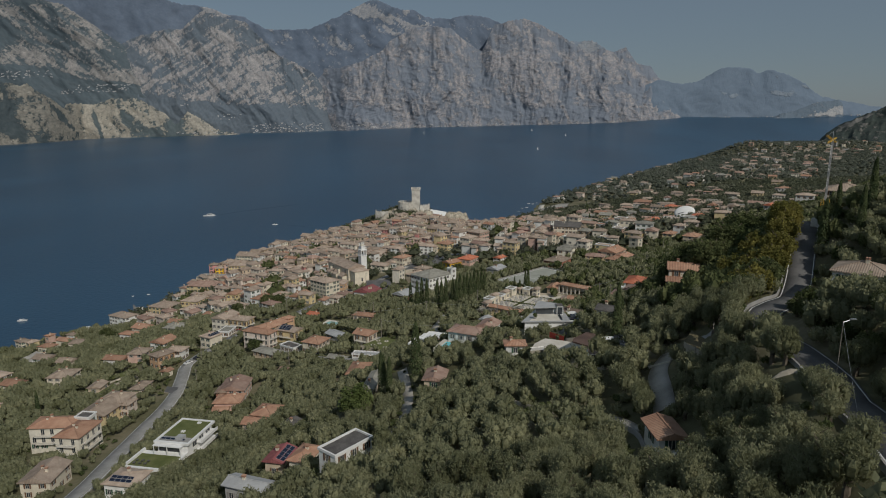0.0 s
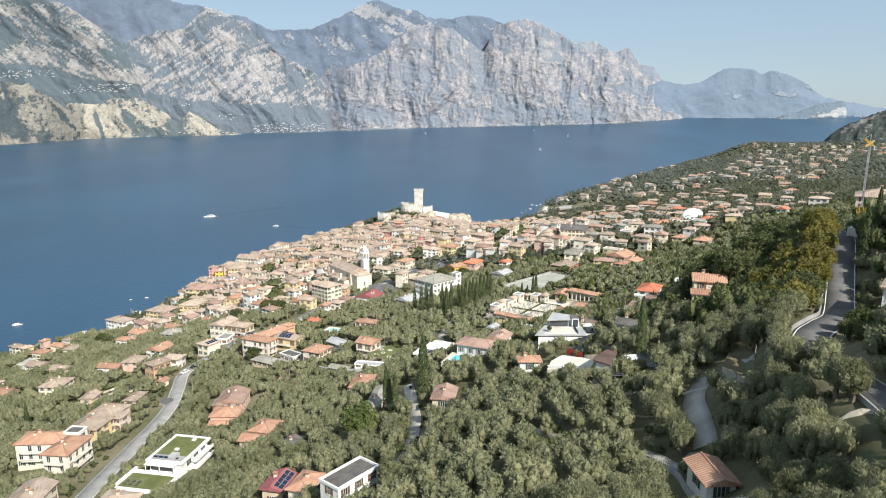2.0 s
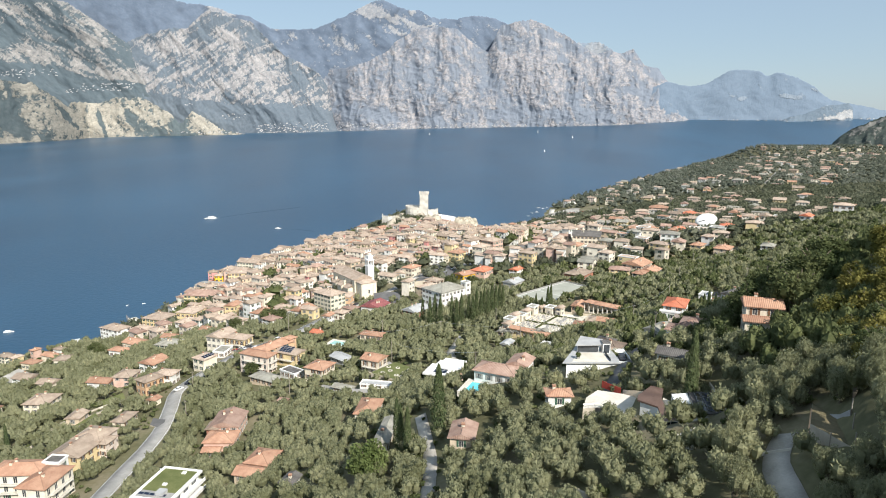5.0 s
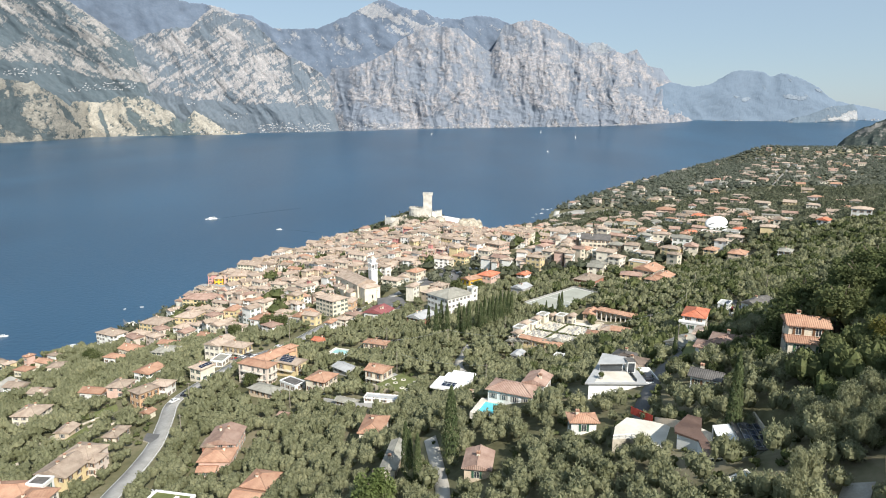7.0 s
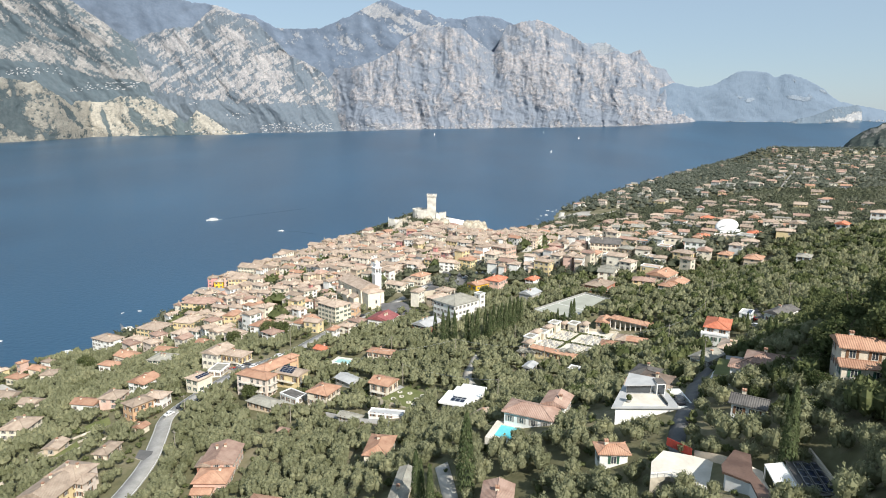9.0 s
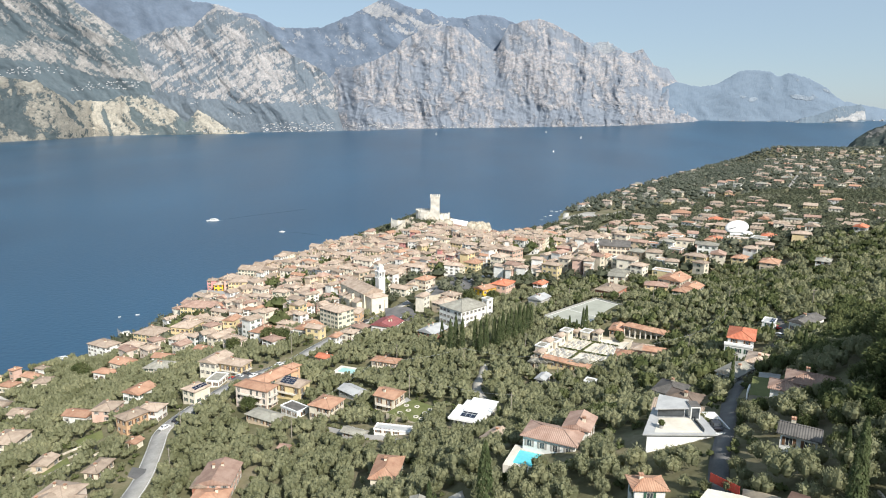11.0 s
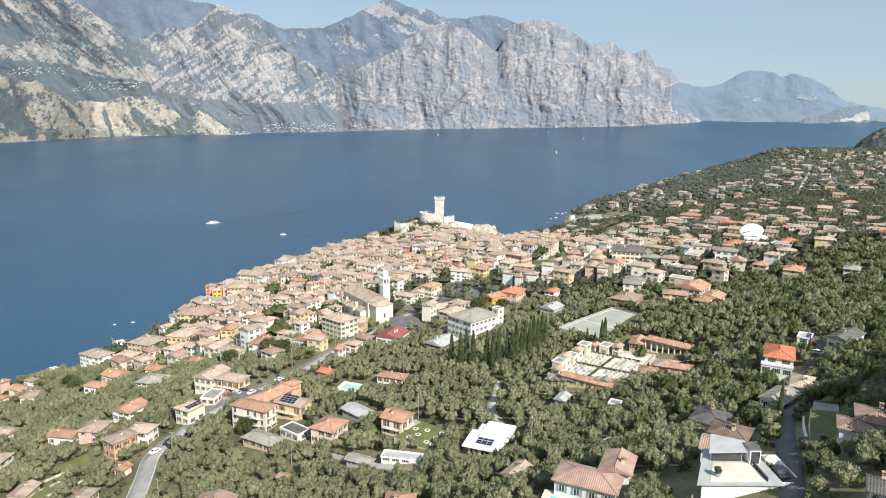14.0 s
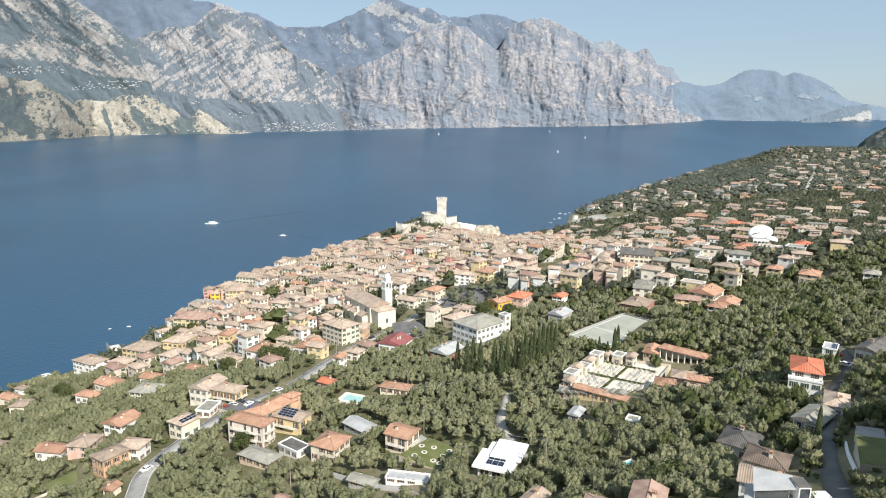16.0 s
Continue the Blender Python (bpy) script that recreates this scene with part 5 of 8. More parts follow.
for pts, z0, z1 in (([(5, -6), (10, -4), (16.5, 1), (17, 8)], 20, 41.6), ([(-53, 4), (-52, -9), (-44, -13), (-35.5, -12)], 12, 34.2), ([(-33, -13), (-26, -17), (-14, -18), (-5, -16)], 16, 33.0),
                    ([(-35.5, -12), (-34, -2), (-24, 2)], 16, 34.0), ([(43, 6), (50, 2), (58, 8)], 10, 31)):
    s = Shape()
    castle_wall(s, pts, z0, z1)
    part("curtain_wall", s.mesh("curtain_wall", CSTONE if z1 < 34.1 else CPALE), castle)
# pale paved ramp east of the tower
s = Shape()
s.face([(9, -8, 33.5), (20, -16, 27.5), (38, -8, 28.5), (40, 2, 32.5), (20, 4, 35.5)])
s.face([(9, -8, 33.5), (9, -8, 30), (20, -16, 24), (20, -16, 27.5)])
s.face([(20, -16, 27.5), (20, -16, 24), (38, -8, 25), (38, -8, 28.5)])
part("canopy", s.mesh("canopy", WHITE), castle, "large white tent canopy below the tower")
for x, y, r, h in ((-58, 822, 44, 33), (-48, 830, 34, 37), (-28, 824, 30, 35), (10, 834, 30, 29), (-100, 838, 30, 16)):
    n = 40
    a, rr = np.linspace(0, 2 * np.pi, n), np.linspace(0, 1, 22)
    A, R = np.meshgrid(a[:-1].tolist() + [0.0], rr, indexing="ij")
    X, Y = x + R * r * np.cos(A), y + R * r * 0.75 * np.sin(A)
    prof = 1 - smooth(0.45, 1.0, R + (fbm(X / 11, Y / 11, 4) - 0.5) * 0.8)
    Z = np.maximum(h * prof + (fbm(X / 6, Y / 6, 5, True) - 0.5) * 9 * prof, 0) - 1.5
    tagged(new("rock", big_mesh("rock", np.stack([X, Y, Z], -1).reshape(-1, 3), grid_quads(n, 22), STONE)), "pale craggy limestone rock under the castle", "rock", kind="structure")

# ---- church with its bell tower ----
church = thing("church", pose(-76.5, 476.0, gz(-76.5, 476.0), 0, 0, -54), "large cream stone church with aged tile roofs", "church")
s = Shape()
s.box(-19, -7.2, -8, 14, 7.2, 14.5)
r = 3.0
s.face([(-19, 7.2, 14.5), (-19, -7.2, 14.5), (-19, 0, 14.5 + r)]), s.face([(14, -7.2, 14.5), (14, 7.2, 14.5), (14, 0, 14.5 + r)])
part("nave", s.mesh("nave", WALL["cream"]), church)
part("roof", roof_mesh("gable", 33, 14.4, ROOF["old"], 0.5, 0.38), church, at=pose(-2.5, 0, 14.5))
s = Shape()
s.box(14, -6.0, -8, 22, 6.0, 13.5)
part("choir", s.mesh("choir", WALL["cream"]), church)
part("roof", roof_mesh("hip", 8.0, 12.0, ROOF["old"], 0.5, 0.4), church, at=pose(18, 0, 13.5))
for x0 in (-15, -6, 4):
    s = Shape()
    s.box(x0, -11.0, -8, x0 + 7, -7.2, 8.5)
    s.face([(x0 - 0.3, -11.4, 8.5), (x0 + 7.3, -11.4, 8.5), (x0 + 7.3, -7.2, 10.8), (x0 - 0.3, -7.2, 10.8)], 1)
    part("side_chapel", s.mesh("side_chapel", WALL["cream"], ROOF["old"]), church)
for x0 in (-11, -1, 9):
    part("window", window_mesh(1.4, 2.6, None), church, at=pose(x0, -7.24, 10.3))
part("window", window_mesh(1.2, 2.6, None), church, at=pose(22.05, 0, 6, 0, 0, 90))
for x0, h in ((-13, 12), (0, 12)):
    s = Shape()
    s.box(x0, -9, 0, x0 + 0.9, -7.2, h)
    part("buttress", s.mesh("buttress", WALL["cream"]), church)
bell = thing("bell_tower", pose(-66.0, 482.0, gz(-66.0, 482.0), 0, 0, -54), "slender white church bell tower with arched belfry openings", "bell tower")
for nm, x0, y0, z0, x1, y1, z1 in (("shaft", -2.4, -2.4, -4, 2.4, 2.4, 18.5), ("cornice", -2.7, -2.7, 18.5, 2.7, 2.7, 19.1), ("cornice", -2.7, -2.7, 23.2, 2.7, 2.7, 23.9),
                                   ("lantern", -1.7, -1.7, 23.9, 1.7, 1.7, 26.4), ("cornice", -1.95, -1.95, 26.4, 1.95, 1.95, 26.8),
                                   ("pillar", -2.4, -2.4, 19.1, -1.8, -1.8, 23.2), ("pillar", 1.8, -2.4, 19.1, 2.4, -1.8, 23.2), ("pillar", -2.4, 1.8, 19.1, -1.8, 2.4, 23.2), ("pillar", 1.8, 1.8, 19.1, 2.4, 2.4, 23.2),
                                   ("mullion", -0.3, -2.4, 19.1, 0.3, -2.0, 23.2), ("mullion", -0.3, 2.0, 19.1, 0.3, 2.4, 23.2), ("mullion", -2.4, -0.3, 19.1, -2.0, 0.3, 23.2), ("mullion", 2.0, -0.3, 19.1, 2.4, 0.3, 23.2)):
    s = Shape()
    s.box(x0, y0, z0, x1, y1, z1)
    part(nm, s.mesh(nm, WHITE), bell)
s = Shape()
n = 12
for i in range(5):
    a0, a1 = i / 5 * math.pi / 2, (i + 1) / 5 * math.pi / 2
    s.tube((0, 0, 26.8 + 1.8 * math.sin(a0)), (0, 0, 26.8 + 1.8 * math.sin(a1)), 1.7 * math.cos(a0), max(1.7 * math.cos(a1), 0.05), n)
s.tube((0, 0, 28.5), (0, 0, 30.2), 0.1, 0.05)
part("dome", s.mesh("dome", PALE), bell)
s = Shape()
s.tube((0, 0, 20.4), (0, 0, 21.8), 0.75, 0.35, 10)
part("bell", s.mesh("bell", ROOF["dark"]), bell)
for i in range(10):
    BUSY.append((-76.5 + (i - 5) * 3.0 * 0.59, 476 - (i - 5) * 3.0 * 0.81, 11))

# ---- cemetery ----
CEM = [(16.5, 323), (38.5, 354), (66, 345.5), (42, 309)]
cz = patch("cemetery_ground", CEM, PALE, "pale gravel ground of a walled cemetery", -0.65, category="cemetery")
co, cu, cv = np.array(CEM[0]), np.array(CEM[1]) - np.array(CEM[0]), np.array(CEM[3]) - np.array(CEM[0])
for i in range(12):
    for j in range(9):
        p = co + cu * (i + 0.5) / 12 + cv * (j + 0.5) / 9
        BUSY.append((p[0], p[1], 3.2))
TOMB = []
for hh, ww in ((0.8, 0.8), (1.2, 0.9), (1.0, 0.7)):
    s = Shape()
    s.box(-0.5, -0.85, 0, 0.5, 0.85, 0.24)
    s.box(-0.4, -0.75, 0.24, 0.4, 0.5, 0.32)
    s.box(-ww / 2, 0.55, 0.24, ww / 2, 0.78, hh)
    s.box(-0.06, 0.61, hh, 0.06, 0.71, hh + 0.4)
    s.box(-0.2, 0.61, hh + 0.18, 0.2, 0.71, hh + 0.27)
    TOMB.append(s.mesh("gravestone", PALE if ww < 0.85 else surface("grey_marble", (0.36, 0.35, 0.34), (0.55, 0.54, 0.52), 2, 0.3, 0.5)))
ang = math.degrees(math.atan2(cu[1], cu[0]))
ntomb = 0
for j in range(12):
    if j in (5, 6):
        continue
    for i in range(20):
        if i in (9, 10) or rng.random() < 0.10:
            continue
        fu, fv = 0.14 + i * 0.039, 0.16 + j * 0.064
        p = co + cu * fu + cv * fv
        ob = new("gravestone", TOMB[rng.randrange(3)])
        ob.matrix_basis = pose(p[0], p[1], cz, 0, 0, ang + 90 + rng.uniform(-2, 2))
        tagged(ob, "pale marble gravestone with a small cross in a row", "gravestone", "gravestones in the cemetery")
        ntomb += 1
s = Shape()
for a, b in ((0, 1), (1, 2), (2, 3), (3, 0)):
    p, q = Vector((*CEM[a], 0)), Vector((*CEM[b], 0))
    u = (q - p).normalized()
    nn = Vector((-u.y, u.x, 0)) * 0.25
    for f in ([p - nn, q - nn, q + nn, p + nn],):
        pts = [(v.x, v.y) for v in f]
        for k in range(4):
            c, d = pts[k], pts[(k + 1) % 4]
            s.face([(*c, cz - 4), (*d, cz - 4), (*d, cz + 1.1), (*c, cz + 1.1)])
        s.face([(*c, cz + 1.1) for c in pts])
tagged(new("cemetery_wall", s.mesh("cemetery_wall", WALL["stone"])), "pale stone wall round the cemetery", "wall", kind="structure")
# colonnade on the upper side
col = thing("colonnade", pose(73.2, 350.8, cz, 0, 0, -40), "open white-columned cemetery portico with an orange tile roof", "portico")
s = Shape()
s.box(-9.6, 0.4, -3, 9.6, 3.0, 5.0)
part("back_wall", s.mesh("back_wall", WALL["cream"]), col)
part("roof", roof_mesh("hip", 19.4, 6.4, ROOF["tile"], 0.4, 0.25), col, at=pose(0, 0, 5.0))
s = Shape()
s.tube((0, 0, 0), (0, 0, 4.4), 0.36, 0.30, 10)
s.box(-0.45, -0.45, 4.4, 0.45, 0.45, 4.6)
s.box(-0.45, -0.45, -2, 0.45, 0.45, 0.25)
colm = s.mesh("column", PALE)
for i in range(8):
    part("column", colm, col, at=pose(-9.1 + i * 2.6, -2.8, 0))
s = Shape()
s.box(-9.6, -3.2, 4.6, 9.6, -2.4, 5.0)
part("beam", s.mesh("beam", PALE), col)
s = Shape()
s.box(-9.8, -3.4, -4, 9.8, 0.4, 0.05)
part("plinth", s.mesh("plinth", PALE), col)
house(29.8, 312.4, -34, 20.0, 5.0, 3.2, "gable", "yellow", "tile", chimney=False, group="cemetery buildings", z=cz)
house(57.0, 321.0, -22, 10.5, 8.4, 3.6, "hip", "tan", "tile", chimney=False, group="cemetery buildings", z=cz)
house(65.4, 328.4, -22, 9.6, 9.0, 3.8, "hip", "tan", "old", chimney=False, group="cemetery buildings", z=cz)
house(66.5, 316.5, -24, 9.0, 6.4, 3.2, "gable", "tan", "tile", chimney=False, group="cemetery buildings")
for x, y in ((66, 352), (72, 346), (78, 344), (70, 340), (54, 350)):
    BUSY.append((x, y, 4.5))
for i, (fu, fv) in enumerate(((0.06, 0.1), (0.22, 0.03), (0.36, 0.03), (0.5, 0.04), (0.66, 0.04), (0.82, 0.05), (0.97, 0.12), (0.97, 0.3), (0.96, 0.48))):
    p = co + cu * fu + cv * fv
    house(p[0], p[1], ang, 5.2, 4.2, 3.2 + (i % 3) * 0.7, "flat" if i % 2 else "gable", "cream", "old" if i % 2 == 0 else "grey", chimney=False, group="grave chapels", z=cz)
for i in range(9):
    p = co + cu * (0.02 + i * 0.004) + cv * (0.12 + i * 0.09)
    house(p[0] - 3, p[1] - 3, ang, 3.6, 3.4, 2.9, "gable", "stone", "grey", chimney=False, group="grave chapels")

# ---- sports court ----
tz = patch("sports_court", [(31, 385), (65.5, 419.5), (80, 403.5), (46, 369.5)], COURT, "pale grey-green paved sports ground with worn lines", 0.3, category="court")
s = Shape()
for (ax, ay), (bx, by) in (((32.5, 385), (65.5, 418)), ((65.5, 418), (78.5, 403.5)), ((78.5, 403.5), (46, 371)), ((45.0, 398.5), (59.5, 384))):
    L = math.hypot(bx - ax, by - ay)
    nx, ny = -(by - ay) / L * 0.25, (bx - ax) / L * 0.25
    s.face([(ax - nx, ay - ny, tz + 0.02), (bx - nx, by - ny, tz + 0.02), (bx + nx, by + ny, tz + 0.02), (ax + nx, ay + ny, tz + 0.02)])
part("marking", s.mesh("marking", PAINT), bpy.data.objects["sports_court"])
for u in np.linspace(0.1, 0.9, 6):
    for v in np.linspace(0.1, 0.9, 6):
        p = np.array((31, 385)) + u * np.array((34.5, 34.5)) + v * np.array((15, -15.5))
        BUSY.append((p[0], p[1], 5.0))

s = Shape()
for (ax, ay), (bx, by) in (((31, 385), (65.5, 419.5)), ((65.5, 419.5), (80, 403.5))):
    for k in range(14):
        t = k / 13
        s.tube((ax + (bx - ax) * t, ay + (by - ay) * t, tz - 1), (ax + (bx - ax) * t, ay + (by - ay) * t, tz + 1.6), 0.05, 0.05, 5)
    L = math.hypot(bx - ax, by - ay)
    nx, ny = -(by - ay) / L * 0.15, (bx - ax) / L * 0.15
    s.face([(ax + nx, ay + ny, tz - 1.5), (bx + nx, by + ny, tz - 1.5), (bx + nx, by + ny, tz + 0.7), (ax + nx, ay + ny, tz + 0.7)])
    s.face([(bx - nx, by - ny, tz - 1.5), (ax - nx, ay - ny, tz - 1.5), (ax - nx, ay - ny, tz + 0.7), (bx - nx, by - ny, tz + 0.7)])
    s.face([(ax + nx, ay + ny, tz + 0.7), (bx + nx, by + ny, tz + 0.7), (bx - nx, by - ny, tz + 0.7), (ax - nx, ay - ny, tz + 0.7)])
tagged(new("court_wall", s.mesh("court_wall", CONCRETE)), "low pale wall and posts along the sports ground", "wall", kind="structure")

# ---- single villas ----


def slab(s, x0, y0, z, x1, y1, t=0.35, mat=0):
    s.box(x0, y0, z - t, x1, y1, z, mat)


def prism(pts, z0, z1, name, material, side=None):
    s = Shape()
    s.face([(x, y, z1) for x, y in pts])
    s.face([(x, y, z0) for x, y in pts[::-1]])
    for (ax, ay), (bx, by) in zip(pts, pts[1:] + pts[:1]):
        s.face([(ax, ay, z0), (bx, by, z0), (bx, by, z1), (ax, ay, z1)], 1 if side else 0)
    return s.mesh(name, material, side) if side else s.mesh(name, material)


gv = thing("villa", pose(-90.0, 187.0, gz(-90.0, 187.0) - 0.5, 0, 0, -10), "white modern villa with stepped terraces and a green planted roof", "house")
s = Shape()
s.box(-4.2, -4.0, -4, 6.3, 10.5, 7.0)
part("upper_block", s.mesh("upper_block", WHITE), gv)
s = Shape()
for x0, y0, x1, y1 in ((-5.0, -4.8, 7.2, -4.0), (-5.0, 10.6, 7.2, 11.4), (-5.0, -4.0, -4.2, 10.6), (6.4, -4.0, 7.2, 10.6)):
    s.box(x0, y0, 6.7, x1, y1, 7.35)
part("parapet", s.mesh("parapet", WHITE), gv)
s = Shape()
s.box(-4.2, -0.5, 6.9, 6.4, 10.6, 7.1)
part("green_roof", s.mesh("green_roof", LAWN), gv, "short green turf on the flat roof")
s = Shape()
s.box(-4.2, -4.0, 6.9, 6.4, -0.5, 7.05)
part("roof_strip", s.mesh("roof_strip", CONCRETE), gv, "grey gravel strip along the front of the roof")
for k in range(5):
    part("solar_panel", PANEL_MESH, gv, at=pose(-3.2 + k * 1.7, -2.2, 7.15, 6))
s = Shape()
s.box(1.2, -2.6, 7.05, 3.6, -0.2, 8.0)
part("skylight", s.mesh("skylight", ROOF["metal"]), gv, "pale metal roof hatch")
for hx0, hy0 in ((2.2, 8.6), (0.2, 2.2)):
    s = Shape()
    for k in range(4):
        s.box(hx0 + (k % 2) * 0.7, hy0 + (k // 2) * 0.6, 7.1, hx0 + (k % 2) * 0.7 + 0.45, hy0 + (k // 2) * 0.6 + 0.4, 7.5)
    part("roof_vent", s.mesh("roof_vent", WHITE), gv, "small white roof vents")
s = Shape()
s.box(-8.5, -14.5, -4, 6.0, -4.0, 3.4)
part("lower_block", s.mesh("lower_block", WHITE), gv)
s = Shape()
for x0, y0, x1, y1 in ((-9.2, -15.2, 6.6, -14.5), (-9.2, -14.5, -8.5, -4.0), (6.0, -14.5, 6.6, -4.0)):
    s.box(x0, y0, 2.9, x1, y1, 4.2)
part("parapet", s.mesh("parapet", WHITE), gv)
s = Shape()
s.box(-8.4, -14.4, 3.4, 5.9, -6.2, 3.52)
part("terrace", s.mesh("terrace", LAWN), gv, "grass on the lower terrace")
s = Shape()
s.box(-7.9, -14.0, 3.4, -3.4, -11, 3.44)
part("deck", s.mesh("deck", WALL["tan"]), gv)
for zz in (-0.2, 2.2, 4.6):
    s = Shape()
    s.box(6.3, 1.0, zz, 8.4, 10.8, zz + 0.22)
    s.box(8.2, 1.0, zz + 0.22, 8.4, 10.8, zz + 1.05)
    part("balcony", s.mesh("balcony", WHITE), gv)
s = Shape()
s.box(-3.8, -4.08, 3.7, 3.4, -4.0, 6.3)
part("window_wall", s.mesh("window_wall", GLASS), gv, "dark glass front behind the terrace")
s = Shape()
s.box(-4.6, -6.2, 6.35, 5.2, -4.0, 6.6)
part("canopy", s.mesh("canopy", WHITE), gv)
for x0 in (-4.4, 0.2, 4.8):
    s = Shape()
    s.box(x0, -6.1, 3.4, x0 + 0.22, -5.88, 6.35)
    part("post", s.mesh("post", WHITE), gv)
for u in (-4.2, -1.0, 2.6):
    part("window", WIDE, gv, at=pose(u - 1, -14.53, 0.5))
for u in (0, 4, 8):
    part("window", WIDE, gv, at=pose(6.33, u, 4.2, 0, 0, 90))
for i in range(8):
    BUSY.append((-92 + (i % 3) * 4, 176 + (i // 3) * 9, 8.5))
for i in range(6):
    t = thing("garden_table", pose(-90.0, 187.0, gz(-90.0, 187.0) - 0.5, 0, 0, -10) @ pose(-6.5 + (i % 3) * 1.9, -12.8 + (i // 3) * 1.6, 3.62), "small dark garden table on the terrace", "table", "terrace furniture")
    s = Shape()
    s.box(-0.4, -0.4, 0.68, 0.4, 0.4, 0.73)
    part("tabletop", s.mesh("tabletop", ROOF["dark"]), t)
    for a in (-0.33, 0.33):
        for b in (-0.33, 0.33):
            s = Shape()
            s.box(a - 0.03, b - 0.03, 0, a + 0.03, b + 0.03, 0.68)
            part("leg", s.mesh("leg", ROOF["dark"]), t)

sv = thing("villa", pose(-9.6, 267.1, gz(-9.6, 267.1) - 0.2, 0, 0, -20), "white flat-roofed modern villa with solar panels", "house")
s = Shape()
s.box(-5.0, -7.0, -3, 5.0, 7.5, 3.4)
part("wall", s.mesh("wall", WHITE), sv)
for x0, y0, x1, y1, z in ((-6.4, -8.6, 4.6, 2.0, 3.5), (-3.0, -2.0, 6.2, 8.6, 3.9)):
    s = Shape()
    slab(s, x0, y0, z, x1, y1)
    for a, b, c, d in ((x0, y0, x1, y0 + 0.35), (x0, y1 - 0.35, x1, y1), (x0, y0 + 0.35, x0 + 0.35, y1 - 0.35), (x1 - 0.35, y0 + 0.35, x1, y1 - 0.35)):
        s.box(a, b, z, c, d, z + 0.3)
    part("roof", s.mesh("roof", WHITE), sv)
for k in range(12):
    part("solar_panel", PANEL_MESH, sv, at=pose(-2.2 + (k % 3) * 1.75, -5.4 + (k // 3) * 1.15 + (k // 6) * 0.4, 3.72, 6))
for u in (-3, 0.5):
    part("window", WIDE, sv, at=pose(u, -7.03, 0.4))
part("window", WIDE, sv, at=pose(5.03, -2, 0.4, 0, 0, 90))
for u in (-5, 0, 5):
    BUSY.append((-9.6 + u * 0.34, 267.1 + u * 0.94, 8.5))

mv = thing("villa", pose(28.9, 189.4, 90.7, 0, 0, 1) @ Matrix.Diagonal((0.95, 0.78, 0.78, 1)), "white modern hillside villa with a broad roof terrace", "house")
part("wall", prism([(-7.0, -5.0), (7.6, -5.0), (7.6, 9.4), (-1.2, 9.4)], -6, 3.4, "wall", WHITE), mv)
part("terrace_slab", prism([(-8.2, -5.8), (8.0, -5.8), (8.0, 10.0), (-1.8, 10.0)], 3.4, 3.8, "terrace_slab", ROOF["metal"]), mv, "broad pale grey terrace slab")
part("decking", prism([(-5.4, -4.8), (5.0, -4.8), (5.2, 3.4), (-2.2, 3.4)], 3.8, 3.88, "decking", PALE), mv, "pale sandy terrace floor")
part("upper_block", prism([(-2.4, 4.2), (3.8, 4.4), (4.6, 7.4), (-0.2, 9.6)], 3.8, 6.5, "upper_block", WHITE), mv)
s = Shape()
s.box(-2.3, 4.05, 3.95, 3.6, 4.15, 6.1)
part("window_wall", s.mesh("window_wall", GLASS), mv, "dark glass wall under the roof")
s = Shape()
roof_corners = ((-3.4, 2.6), (4.3, 3.0), (5.6, 7.6), (-0.4, 10.6))
s.face([(x, y, 6.6 + 0.09 * y) for x, y in roof_corners]), s.face([(x, y, 6.38 + 0.09 * y) for x, y in roof_corners[::-1]])
for (ax, ay), (bx, by) in zip(roof_corners, roof_corners[1:] + roof_corners[:1]):
    s.face([(ax, ay, 6.38 + 0.09 * ay), (bx, by, 6.38 + 0.09 * by), (bx, by, 6.6 + 0.09 * by), (ax, ay, 6.6 + 0.09 * ay)])
part("roof", s.mesh("roof", ROOF["metal"]), mv, "sloping pale grey metal roof")
s = Shape()
s.box(4.7, 2.8, 3.8, 6.8, 6.4, 7.4)
part("stair_tower", s.mesh("stair_tower", WHITE), mv)
s = Shape()
s.box(4.9, 2.74, 4.0, 6.6, 2.8, 7.0)
part("window", s.mesh("window", GLASS), mv)
s = Shape()
s.box(4.6, 2.7, 7.4, 6.9, 6.5, 7.55)
part("tower_roof", s.mesh("tower_roof", ROOF["dark"]), mv, "dark flat roof of the stair tower")
s = Shape()
s.box(7.6, -5.4, -6, 11.6, 7.0, 2.7)
for x0, y0, x1, y1 in ((7.6, -5.4, 11.6, -5.1), (11.3, -5.1, 11.6, 7.0), (8.6, 4.6, 11.3, 7.0)):
    s.box(x0, y0, 2.7, x1, y1, 4.0)
part("side_wing", s.mesh("side_wing", WHITE), mv)
s = Shape()
s.box(5.3, -4.6, 3.86, 5.38, 2.4, 4.8)
part("balustrade", s.mesh("balustrade", GLASS), mv)
pot = thing("potted_bush", mv.matrix_basis @ pose(-3.4, -2.6, 3.9), "round dark green bush in a pot on the terrace", "plant")
s = Shape()
s.tube((0, 0, 0), (0, 0, 0.8), 0.45, 0.6, 10)
part("pot", s.mesh("pot", CONCRETE), pot)
TERRACE_POT = pot
for x in (-2, 4):
    for y in (-3, 3, 8):
        BUSY.append((27 + x, 188.4 + y, 6.2))

# villa with a pergola and a roof of solar panels


